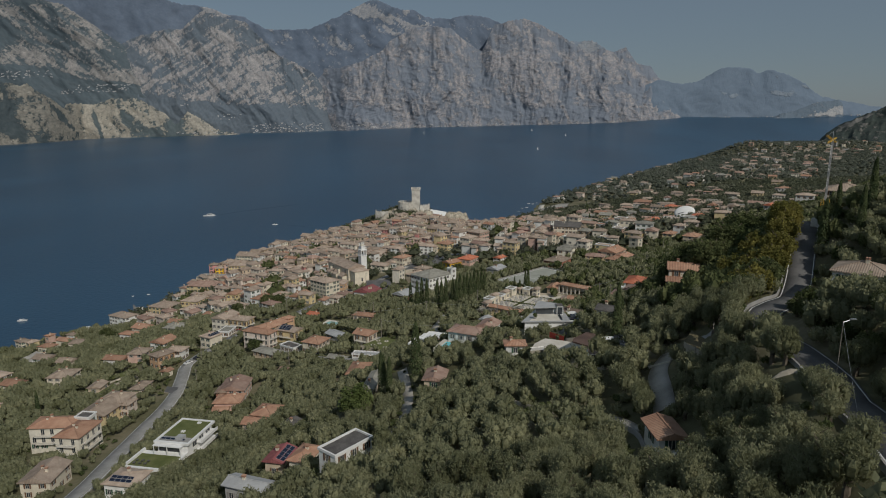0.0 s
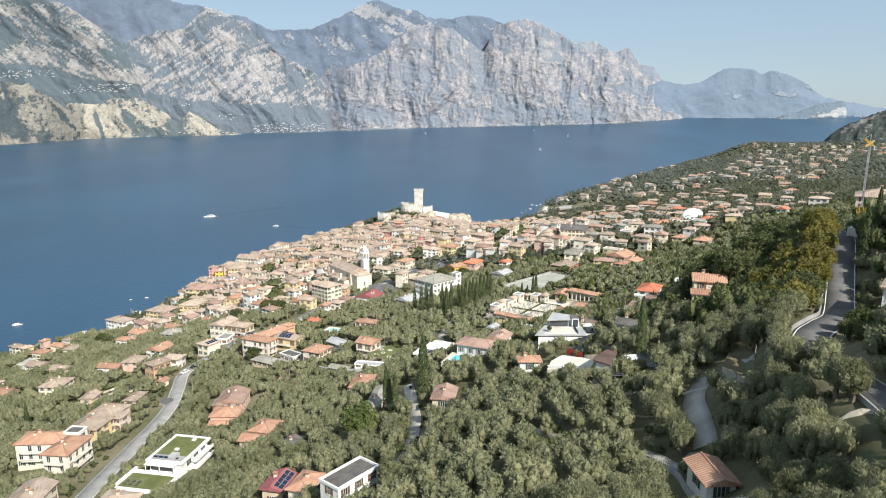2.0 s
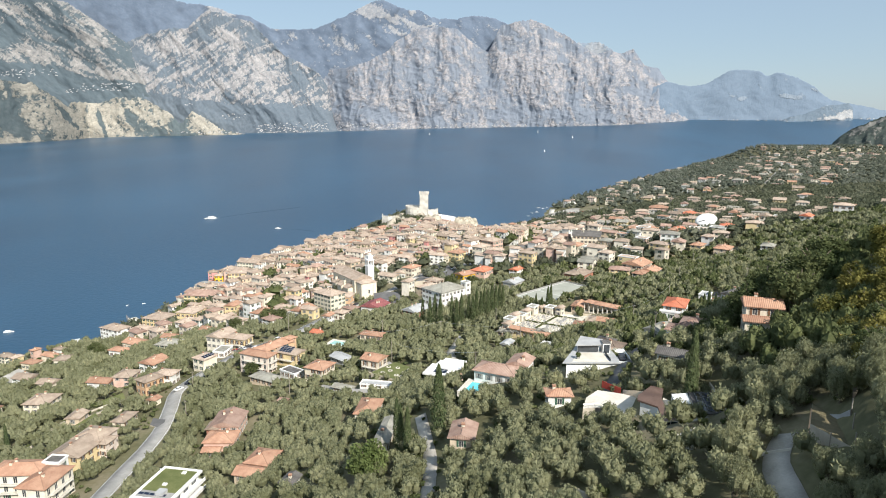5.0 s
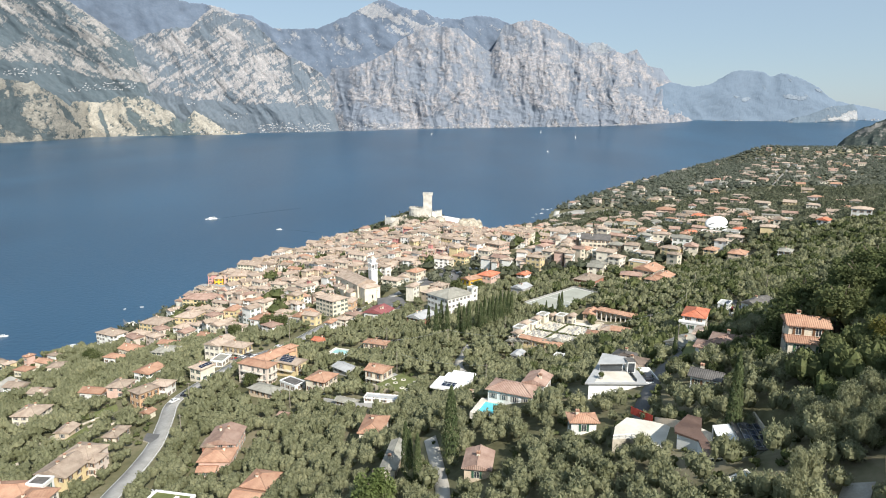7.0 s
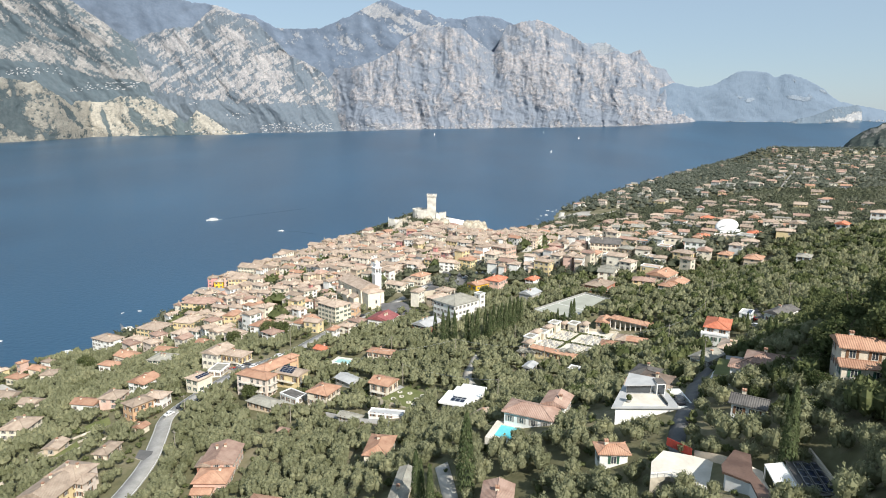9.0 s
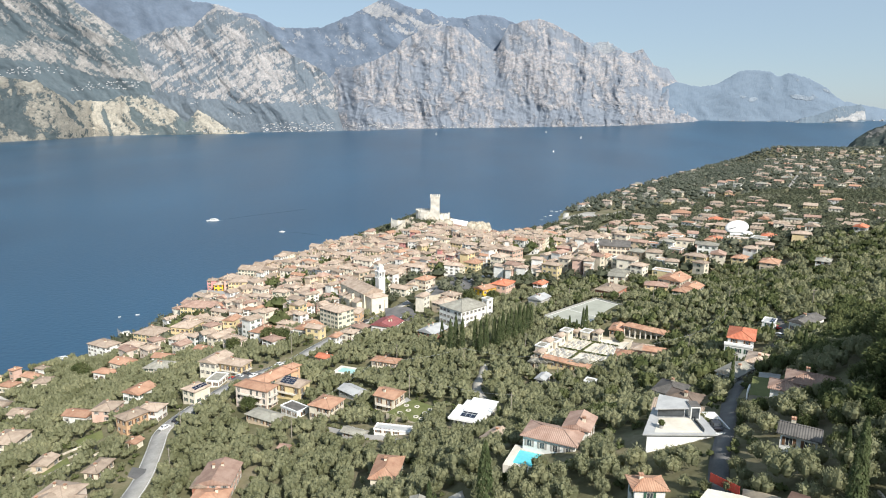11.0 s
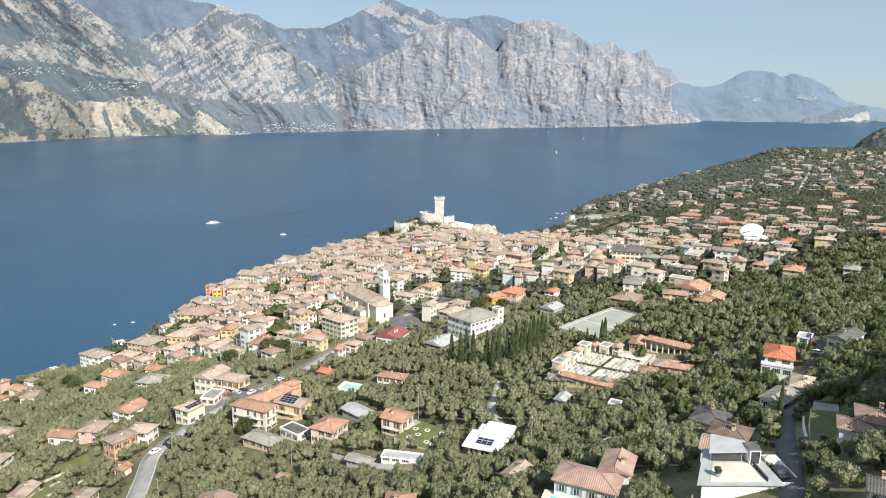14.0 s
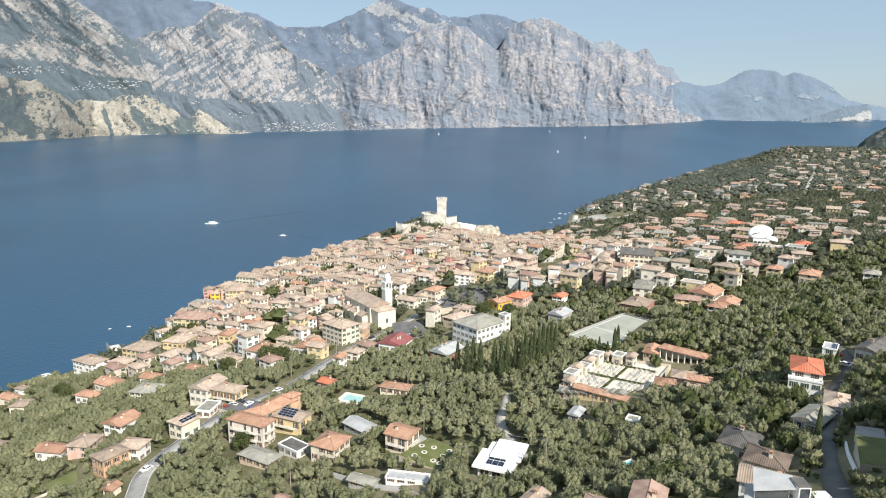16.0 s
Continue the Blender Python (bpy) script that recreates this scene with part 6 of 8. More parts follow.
COPPER = surface("brown_metal", (0.10, 0.062, 0.048), (0.17, 0.11, 0.085), 3, 0.4, 0.55, 0.005)
WIDEN = Matrix.Translation((35, 150, 0)) @ Matrix.Diagonal((1.12, 1.25, 1, 1)) @ Matrix.Translation((-35, -150, 0))
pv = thing("villa", WIDEN, "low white hillside villa with solar panels and a white pergola", "house")
band = [(30.2, 148.4), (34.0, 152.4), (35.9, 151.2), (34.0, 147.0), (33.8, 139.2), (31.4, 139.2), (32.4, 144.4), (29.6, 146.8)]
part("roof", prism(band, 101.0, 101.35, "roof", COPPER), pv, "angular dark brown metal roof")
part("wall", prism([((x - 32.6) * 0.82 + 32.6, (y - 146) * 0.86 + 146) for x, y in band], 93.5, 101.0, "wall", WHITE), pv)
part("terrace", prism([(33.9, 146.8), (35.9, 151), (37, 149.5), (36.2, 147.8), (34.8, 139.8), (33.8, 139.4)], 93.5, 99.4, "terrace", PALE), pv)
part("canopy", prism([(36.1, 147.9), (39.1, 148.4), (37.5, 141.5), (34.7, 141.4)], 101.8, 102.0, "canopy", WHITE), pv, "white flat pergola canopy")
for x, y in ((36.2, 147.7), (38.8, 148.1), (37.3, 141.7), (34.9, 141.6)):
    s = Shape()
    s.box(x - 0.09, y - 0.09, 97, x + 0.09, y + 0.09, 101.8)
    part("post", s.mesh("post", WHITE), pv)
block = [(39.3, 148.2), (43.6, 147.8), (42.0, 140.8), (37.6, 140.2)]
part("wall", prism(block, 93.5, 102.2, "wall", WHITE), pv)
part("roof", prism([((x - 40.6) * 1.05 + 40.6, (y - 144.2) * 1.05 + 144.2) for x, y in block], 102.2, 102.42, "roof", ROOF["dark"]), pv, "dark flat roof")
for k in range(12):
    part("solar_panel", PANEL_MESH, pv, at=pose(39.05 + (k % 3) * 1.22 + (k // 3) * 0.36, 141.7 + (k // 3) * 1.62, 102.62, 7, 0, 77))
part("side_wall", prism([(43.9, 150.5), (44.2, 150.5), (42.4, 139.8), (42.1, 139.8)], 96, 103.2, "side_wall", WALL["stone"]), pv)
for x, y, r in ((33.4, 139.2, 0), (36.0, 140.4, 0)):
    part("window", WIDE, pv, at=pose(x - 0.8, y - 0.05, 99.5))
for x, y, r in ((31, 148, 3.4), (33, 143, 3.4), (33.5, 149, 3.4), (36.5, 145, 3.6), (40.5, 145, 3.8), (40, 141, 3), (36, 138.5, 3.2), (32, 138.5, 3.4), (28.5, 141, 2.2), (41, 137, 3.2)):
    BUSY.append((x, y, r))
yard = [(19.3, 150.9), (21.1, 156.2), (24.5, 160.2), (29.2, 158.5), (34.3, 155.6), (36.0, 148.7), (34.9, 142.0), (29.8, 142.9), (28.4, 146.9), (25.6, 149.7), (23.0, 151.5)]
tagged(new("courtyard", prism(yard, 86, 97.0, "courtyard", PALE, STONE)), "white paved courtyard on a curved retaining wall", "paving", kind="structure")
for x, y in yard:
    BUSY.append((x, y, 1.8))
    BUSY.append(((x + 28) / 2, (y + 153) / 2, 3.0))
s = Shape()
for a, b in zip(yard[7:], yard[8:] + yard[:1]):
    s.tube((*a, 97.9), (*b, 97.9), 0.05, 0.05, 5)
    for t in (0, 0.33, 0.66):
        s.box(a[0] + (b[0] - a[0]) * t - 0.03, a[1] + (b[1] - a[1]) * t - 0.03, 97.0, a[0] + (b[0] - a[0]) * t + 0.03, a[1] + (b[1] - a[1]) * t + 0.03, 97.9)
tagged(new("railing", s.mesh("railing", ALU)), "thin steel railing round the courtyard", "railing", kind="structure")
low_wall([(30.2, 160), (31.8, 157.0), (33.6, 153.4)], 1.6, 0.3, WALL["tan"], "tan garden wall behind the courtyard")
fence = thing("fence", pose(28.0, 162.0, 96.0, 0, 0, -52), "bright red screen fence beside the lane", "fence")
for i in range(7):
    s = Shape()
    s.box(-2.6 + i * 0.75, -0.03, 0, -2.6 + i * 0.75 + 0.7, 0.03, 1.6)
    part("panel", s.mesh("panel", REDFENCE), fence)

# pools


def pool(x, y, rot, w, d, label, water=POOLW, rim=1.6):
    ob = thing("swimming_pool", pose(x, y, gz(x, y) + 0.7, 0, 0, rot), label, "swimming pool")
    s = Shape()
    for x0, y0, x1, y1 in ((-w / 2 - rim, -d / 2 - rim, w / 2 + rim, -d / 2), (-w / 2 - rim, d / 2, w / 2 + rim, d / 2 + rim), (-w / 2 - rim, -d / 2, -w / 2, d / 2), (w / 2, -d / 2, w / 2 + rim, d / 2)):
        s.box(x0, y0, -4, x1, y1, 0.1)
    part("deck", s.mesh("deck", PALE), ob)
    s = Shape()
    s.box(-w / 2, -d / 2, -2, w / 2, d / 2, -0.12)
    part("water", s.mesh("water", water), ob, "clear turquoise pool water")
    for a in (-0.3, 0.3):
        BUSY.append((x + a * w, y, max(w, d) / 2 + 2.2))
    BUSY.append((x, y + 3, max(w, d) / 2 + 1))


pool(0.0, 193.9, -22, 6.6, 6.2, "turquoise swimming pool with a white stone deck")
PALEPOOL = surface("pale_pool_water", (0.30, 0.52, 0.50), (0.42, 0.62, 0.58), 3, 0.6, 0.1, spec=0.5)
pool(-64.5, 340.5, -20, 10.0, 5.5, "pale turquoise garden swimming pool", PALEPOOL)
pool(32.4, 125.7, 32, 4.2, 2.6, "small blue pool below the pergola villa", PALEPOOL, 0.6)
pool(22.6, 248.3, 32, 4.0, 3.2, "small turquoise pool among the olive trees", POOLW, 0.5)

# lawns
patch("paving", [(61, 219.5), (64, 225.5), (69, 224), (65.5, 217.5)], CONCRETE, "grey paved terrace beside a lawn", 0.5)
patch("lawn", [(51.5, 204.5), (57.5, 215.5), (63.5, 214), (58.0, 203)], LAWN, "mown green garden lawn", 0.5, category="lawn")
patch("lawn", [(-41.0, 279.2), (-29, 271), (-19.3, 281), (-31.7, 290.8)], LAWN, "garden lawn with small round pale flower beds", 0.4, category="lawn")
for i, (x, y) in enumerate(((-36, 279), (-33, 281), (-30, 276), (-27, 279), (-25, 282), (-30, 284), (-34, 285), (-28, 274.5))):
    z = max(gz(*p) for p in ((-41.0, 279.2), (-29, 271), (-19.3, 281), (-31.7, 290.8))) * 0.5 + np.mean([gz(*p) for p in ((-41.0, 279.2), (-29, 271), (-19.3, 281), (-31.7, 290.8))]) * 0.5 + 0.4
    bed = thing("flower_bed", pose(x, y, z), "round flower bed edged with pale stones", "flower bed", "flower beds on the lawn")
    s = Shape()
    for k in range(10):
        a = k * math.pi / 5
        s.box(0.75 * math.cos(a) - 0.22, 0.75 * math.sin(a) - 0.2, -0.05, 0.75 * math.cos(a) + 0.22, 0.75 * math.sin(a) + 0.2, 0.25)
    part("edging", s.mesh("edging", PALE), bed)
    s = Shape()
    s.tube((0, 0, 0), (0, 0, 0.35), 0.65, 0.3, 8)
    part("plant", s.mesh("plant", BROAD), bed)
patch("car_park", [(-119.0, 334), (-113.0, 343.5), (-104, 341), (-103.6, 326.8)], ASPHALT, "small asphalt car park", 0.3, category="car park")
patch("town_square", [(-56, 426), (-36, 431), (-44, 458), (-60, 454)], ASPHALT, "asphalt car park below the church", 0.3, category="car park")
patch("town_square", [(-32, 470), (-5, 485), (5, 520), (-20, 528)], ASPHALT, "asphalt square at the edge of the old town", 0.3, category="square")

# white hotel with a curved roof on the far slope
HX, HY = 258, 672
rh = thing("hotel", pose(HX, HY, gz(HX, HY) + 7.5, 0, 0, -24), "striking white hotel under a sweeping curved white roof", "hotel")
s = Shape()
s.box(-8, -7, -16, 5, 2, 9.5)
s.box(-9, -9.5, -16, 7, -7, 3.2)
part("block", s.mesh("block", WHITE), rh)
for fl in range(3):
    s = Shape()
    s.box(-8.6, -8.4, fl * 3.0 - 0.2, 5.6, -7, fl * 3.0 + 0.1)
    part("balcony", s.mesh("balcony", WHITE), rh)
    for u in (-6.2, -3.0, 0.2, 3.2):
        part("window", WIDE, rh, at=pose(u, -7.04 if fl else -9.54, fl * 3.0 + 0.4))
# a great oval roof shell leans back over the block, with a smaller dome beside it


def shell(rx, ry, thick, sag, tip):
    """A curved oval shell, tapering to one side, with a closed rim."""
    v, f = [], []
    nr, na = 6, 36
    for lift in (thick, 0.0):
        for i in range(nr + 1):
            for k in range(na):
                a = k * 2 * math.pi / na
                r = i / nr * (1 + tip * math.cos(2 * a + 0.5) + 0.06 * math.sin(a))
                x, y = rx * r * math.cos(a), ry * r * math.sin(a)
                v.append((x, y, lift - sag * ((x / rx) ** 2 + 0.5 * (y / ry) ** 2)))
    n = (nr + 1) * na
    for side in (0, 1):
        for i in range(nr):
            for k in range(na):
                q = [side * n + i * na + k, side * n + i * na + (k + 1) % na, side * n + (i + 1) * na + (k + 1) % na, side * n + (i + 1) * na + k]
                f.append(q[::-1] if side == 0 else q)
    for k in range(na):
        f.append([nr * na + k, nr * na + (k + 1) % na, n + nr * na + (k + 1) % na, n + nr * na + k][::-1])
    return big_mesh("roof_shell", v, f, WHITE)


roof_top = part("roof_shell", shell(9.4, 7.6, 0.6, 2.0, 0.14), rh, at=pose(-2.5, 3.5, 15.6, 50, -16, 12))
s = Shape()
s.box(-7.5, -1.2, 0.25, -1.0, -0.7, 0.68)
part("rooflight", s.mesh("rooflight", GLASS), roof_top)
part("roof_shell", shell(5.0, 3.6, 0.5, 1.6, 0.05), rh, "smaller pale shell beside the great one", at=pose(7.5, 1.0, 11.0, 24, 10, 0))
s = Shape()
s.box(-8, 2, -16, 5.5, 7, 11.5)
part("block", s.mesh("block", WHITE), rh)
BUSY.append((HX, HY, 15))
for k in (14, 27, 40):
    BUSY.append((HX - 0.43 * k, HY - 0.9 * k, 9))

# harbour front: tall gabled hall and the yellow house beside it
house(-206.5, 652, -14, 24, 16, 12.2, "gable", "cream", "old", group="harbour front houses", z=1.0)
house(-203.6, 605.4, 6, 19.5, 11, 12.2, "hip", "yellow", "old", group="harbour front houses", z=1.0)
house(-222.8, 606.4, 10, 8.6, 8.5, 9.0, "hip", "vivid", "old", group="harbour front houses", z=1.0)
house(-230.4, 612.0, 10, 9.0, 9.0, 11.0, "hip", "rose", "brown", group="harbour front houses", z=1.0)
house(-215.6, 608.5, 8, 6.4, 9.0, 13.0, "gable", "pink", "old", group="harbour front houses", z=1.0)
house(-231.0, 601.6, 10, 12.5, 5.4, 3.0, "flat", "white", "metal", group="harbour front houses", z=1.0)
house(-221.0, 624, -12, 12, 14, 10.5, "gable", "tan", "old", group="harbour front houses", z=1.0)
house(-206.0, 622, -12, 14, 14, 10.0, "gable", "pinkwhite", "old", group="harbour front houses", z=1.5)
patch("quay", [(-240, 590), (-207, 577), (-192, 597), (-237, 603)], CONCRETE, "stone harbour quay at the water", 1.0, category="quay")


# ---- outbuildings and walls in the gardens ----
house(-37.1, 264.9, -10, 12.4, 4.0, 1.8, "flat", "white", "metal", chimney=False, group="garden outbuildings")
house(-50.5, 266.5, -24, 9.0, 5.0, 2.0, "gable", "grey", "grey", chimney=False, group="garden outbuildings")
low_wall([(-61, 274.8), (-47.2, 264.0), (-37.4, 258), (-29.7, 247.8)], 1.6, 0.5, WALL["grey"], "long pale grey retaining wall between gardens")
patch("terrace", [(-34.8, 297), (-28.2, 288.5), (-31.5, 284.5), (-38, 291)], CONCRETE, "grey paved terrace beside the house", 0.0)
house(-57.9, 308.9, -41, 11.0, 7.5, 2.6, "gable", "grey", "metal", chimney=False, group="garden outbuildings")
house(-78.3, 294.6, -35, 9.4, 5.6, 3.0, "flat", "white", "dark", chimney=False, group="garden outbuildings")
house(-88.6, 289.8, -28, 14.0, 7.5, 2.8, "hip", "tan", "grey", chimney=False, group="garden outbuildings")
house(-73.9, 262.4, -20, 2.6, 2.4, 2.2, "gable", "brick", "brick", chimney=False, group="garden huts")
house(17.8, 295.9, -30, 4.5, 7.0, 3.0, "gable", "pinkwhite", "metal", chimney=False, group="garden huts")
house(33.0, 283.0, -30, 3.6, 3.6, 2.4, "flat", "white", "grey", chimney=False, group="garden huts")
house(61.0, 307.5, -24, 4.6, 4.0, 2.4, "gable", "tan", "old", chimney=False, group="garden huts")
for a, b in (((-163, 264), (-149, 283)), ((-168, 268), (-155, 286)), ((-158, 258), (-145, 276)), ((-172, 256), (-160, 274))):
    low_wall([a, ((a[0] + b[0]) / 2 - 0.8, (a[1] + b[1]) / 2 + 0.6), b], 0.8, 0.5, STONE, "pale dry-stone wall of a garden terrace", "terrace_wall")
low_wall([(50.6, 203.5), (56.6, 215.5), (61, 223.5)], 1.1, 0.35, WHITE, "white garden wall along the lawn")
low_wall([(-128.5, 286), (-124.5, 303), (-119, 318)], 0.5, 0.3, CONCRETE, "low concrete kerb wall along the village road")
patch("lawn", [(-158.6, 262.6), (-156.4, 273.9), (-150.3, 266.7), (-154.3, 258.1)], LAWN, "bright green strip of a terraced garden", 0.1, category="lawn")
patch("lawn", [(-161.9, 287.9), (-156.3, 296.7), (-150.9, 288.8), (-155.8, 279.9)], LAWN, "narrow green garden terrace", 0.1, category="lawn")
low_wall([(-166.3, 239.3), (-162.7, 248.5), (-161.3, 257.9)], 1.4, 0.5, STONE, "pale stone retaining wall on the slope", "terrace_wall")
patch("car_park", [(-260.5, 361.0), (-259.1, 375.9), (-240.8, 364.5), (-243.1, 348.1)], GRAVEL, "pale gravel parking ground among olive trees", 0.1, category="car park")
patch("lay_by", [(-124.4, 255.0), (-125.6, 260.6), (-120.2, 259.5), (-118.3, 251.9)], ASPHALT, "dark asphalt lay-by beside the village road", 0.2, category="car park")

# ---- the old town and the houses of the far slope, street by street ----
TOWN = [(-224, 600), (-220, 640), (-202, 705), (-172, 765), (-140, 840), (-100, 812), (-60, 802), (-8, 808), (18, 850), (28, 862), (62, 880), (104, 860), (116, 640), (118, 560), (112, 500), (70, 478), (30, 492), (-10, 535),
        (-56, 545), (-66, 512), (-90, 535), (-94, 480), (-112, 440), (-150, 425), (-192, 440), (-228, 500), (-236, 556)]


def inside(x, y, poly):
    k = False
    for (ax, ay), (bx, by) in zip(poly, poly[1:] + poly[:1]):
        if (ay > y) != (by > y) and x < (bx - ax) * (y - ay) / (by - ay) + ax:
            k = not k
    return k


def clear(x, y, r):
    for bx, by, br in BUSY:
        if abs(bx - x) < br + r and (bx - x) ** 2 + (by - y) ** 2 < (br * 0.8 + r) ** 2:
            return False
    for P, hw in WAYS:
        if np.min((P[:, 0] - x) ** 2 + (P[:, 1] - y) ** 2) < (hw + r * 0.8) ** 2:
            return False
    return True


town_walls = ["cream"] * 5 + ["tan"] * 2 + ["white"] * 7 + ["ivory"] * 6 + ["pinkwhite", "yellow"] + ["pink", "pinkwhite", "rose", "stone"]
town_roofs = ["old"] * 12 + ["tile"] * 2 + ["brick"] * 2 + ["brown"] * 4
spots = []
COURTS = []      # small green courtyards among the houses
GAP = [(-58, 402), (-5, 425), (30, 470), (22, 500), (-14, 535), (-66, 512)]
for row in range(40):
    for colm_i in range(56):
        u, v = row * 10.6 - 205, colm_i * 10.0 - 310
        a = radians(33)
        x, y = -40 + u * math.cos(a) + v * math.sin(a) + rng.uniform(-3, 3), 690 - u * math.sin(a) + v * math.cos(a) + rng.uniform(-3, 3)
        if not (inside(x, y, TOWN) or inside(x, y, GAP) and rng.random() < 0.22) or shore_distance(x, y) < 5 or not clear(x, y, 3.6):
            continue
        if y < 520 and x < -80 and rng.random() < 0.4:
            continue
        if -108 < x < 26 and y > 797 - 8 * (x < -30):
            continue
        if rng.random() < 0.09:
            COURTS.append((x, y))
            continue
        spots.append((x, y))
spots.sort(key=lambda p: math.hypot(p[0] + 12, p[1] - 60))
SUBURB = [(112, 470), (190, 478), (290, 560), (350, 700), (340, 800), (250, 900), (170, 900), (104, 860), (116, 640), (118, 560)]
MASS = {}
grow = random.Random(5)


def mass_box(x, y, z, rot, w, d, h, roof, wall, cover):
    """A distant house of the crowd, added to the joined mesh of its materials."""
    m = pose(x, y, z, 0, 0, rot)

    def put(key, s):
        t = MASS.setdefault(key, Shape())
        k = len(t.v)
        t.v += [tuple(m @ Vector(v)) for v in s.v]
        t.f += [tuple(k + i for i in f) for f in s.f]
        t.m += s.m
    ow, od = max(w - 1.1, 3), max(d - 1.1, 3)
    s = Shape()
    s.box(-ow / 2, -od / 2, -4, ow / 2, od / 2, h)
    W, D = ow / 2 + 0.55, od / 2 + 0.55
    long_x = ow >= od
    half = D if long_x else W
    r = half * (0.36 + 0.03 * (x + y) % 0.12)
    if roof == "gable":
        if long_x:
            s.face([(-ow / 2, od / 2, h), (-ow / 2, -od / 2, h), (-ow / 2, 0, h + r - 0.1)]), s.face([(ow / 2, -od / 2, h), (ow / 2, od / 2, h), (ow / 2, 0, h + r - 0.1)])
        else:
            s.face([(-ow / 2, -od / 2, h), (ow / 2, -od / 2, h), (0, -od / 2, h + r - 0.1)]), s.face([(ow / 2, od / 2, h), (-ow / 2, od / 2, h), (0, od / 2, h + r - 0.1)])
    put(("wall", wall), s)
    s = Shape()
    k = (max(W, D) - half) if roof == "hip" else max(W, D)
    k = max(k, 0.05)
    e = [(-W, -D, h + 0.2), (W, -D, h + 0.2), (W, D, h + 0.2), (-W, D, h + 0.2)]
    if roof == "flat":
        s.face(e)
    elif long_x:
        p, q = (-k, 0, h + r + 0.2), (k, 0, h + r + 0.2)
        s.face([e[0], e[1], q, p]), s.face([e[2], e[3], p, q]), s.face([e[1], e[2], q]), s.face([e[3], e[0], p])
    else:
        p, q = (0, -k, h + r + 0.2), (0, k, h + r + 0.2)
        s.face([e[1], e[2], q, p]), s.face([e[3], e[0], p, q]), s.face([e[0], e[1], p]), s.face([e[2], e[3], q])
    for i in range(4):
        a, b = e[i], e[(i + 1) % 4]
        s.face([(a[0], a[1], h), (b[0], b[1], h), b, a])
    put(("roof", cover), s)
    if roof != "flat" and grow.random() < 0.6:
        u, v = grow.uniform(-0.5, 0.5) * W, grow.uniform(-0.5, 0.5) * D
        s = Shape()
        s.box(u - 0.4, v - 0.3, h + 0.3, u + 0.4, v + 0.3, h + r + grow.uniform(0.5, 1.2))
        s.box(u - 0.5, v - 0.4, h + r + 0.9, u + 0.5, v + 0.4, h + r + 1.3)
        put(("wall", "tan"), s)
    n_fl = max(1, int(round(h / 3.0)))
    for fl in range(n_fl):
        zz = fl * h / n_fl + 0.95
        for length, off, ang in ((ow, od / 2, 0), (od, ow / 2, 90)):
            n = max(1, int(length / 3.2))
            for i in range(n):
                u = (i + 0.5) / n * length - length / 2
                s = Shape()
                s.face([(u - 0.55, -off - 0.04, zz), (u + 0.55, -off - 0.04, zz), (u + 0.55, -off - 0.04, zz + 1.5), (u - 0.55, -off - 0.04, zz + 1.5)])
                if ang:
                    s.v = [(-y, x, z2) for x, y, z2 in s.v]
                put(("glass", ""), s)


# a close row of tall houses stands along the water
front_line = resample([(-205, 672), (-199, 700), (-186, 730), (-170, 765), (-156, 800), (-142, 836)], 10.5)
for k, (x, y) in enumerate(front_line):
    u = front_line[min(k + 1, len(front_line) - 1)] - front_line[max(k - 1, 0)]
    rot = math.degrees(math.atan2(u[1], u[0])) - 90
    mass_box(x, y, 0.6, rot + rng.uniform(-4, 4), rng.uniform(9, 13), 11.5, rng.uniform(7.5, 13.0), rng.choice(("gable", "gable", "hip", "flat")), rng.choice(("cream", "white", "ivory", "pinkwhite", "tan", "yellow")), rng.choice(("old", "old", "brown")))
for i_spot, (x, y) in enumerate(spots):
    w, d = rng.uniform(7.0, 14.5), rng.uniform(6.5, 10.0)
    h = rng.choice((5.6, 6.6, 7.6, 8.8, 9.8, 11.2, 12.4))
    zc = gz(x, y)
    if shore_distance(x, y) < 40:
        h = rng.choice((7.0, 8.0, 9.0))
    args = (-33 + rng.choice((0, 0, 90)) + rng.uniform(-16, 16), w, d, h, rng.choice(("gable", "gable", "hip")), rng.choice(town_walls), rng.choice(town_roofs))
    if i_spot < 120:
        house(x, y, *args, sides=2, group="old town houses", chimney=rng.random() < 0.5, every=3.4)
    else:
        mass_box(x, y, zc, *args)
    # a lower annex against one side, as old houses grow
    if rng.random() < 0.6:
        a = radians(args[0] + rng.choice((0, 90, 180, 270)))
        r = rng.uniform(0.40, 0.55) * w
        mass_box(x + r * math.cos(a), y + r * math.sin(a), zc, args[0] + rng.uniform(-6, 6), w * rng.uniform(0.4, 0.7), d * rng.uniform(0.5, 0.8), h * rng.uniform(0.5, 0.85), rng.choice(("gable", "flat", "gable")), rng.choice(town_walls), rng.choice(town_roofs))
    if grow.random() < 0.55:
        a = radians(args[0] + grow.choice((0, 90, 180, 270)))
        r = grow.uniform(0.45, 0.6) * w
        mass_box(x + r * math.cos(a), y + r * math.sin(a), zc, args[0] + grow.choice((0, 90)) + grow.uniform(-8, 8), w * grow.uniform(0.35, 0.6), d * grow.uniform(0.45, 0.75), h * grow.uniform(0.6, 1.1),
                 grow.choice(("gable", "gable", "hip")), grow.choice(town_walls), grow.choice(town_roofs))
FARH = []
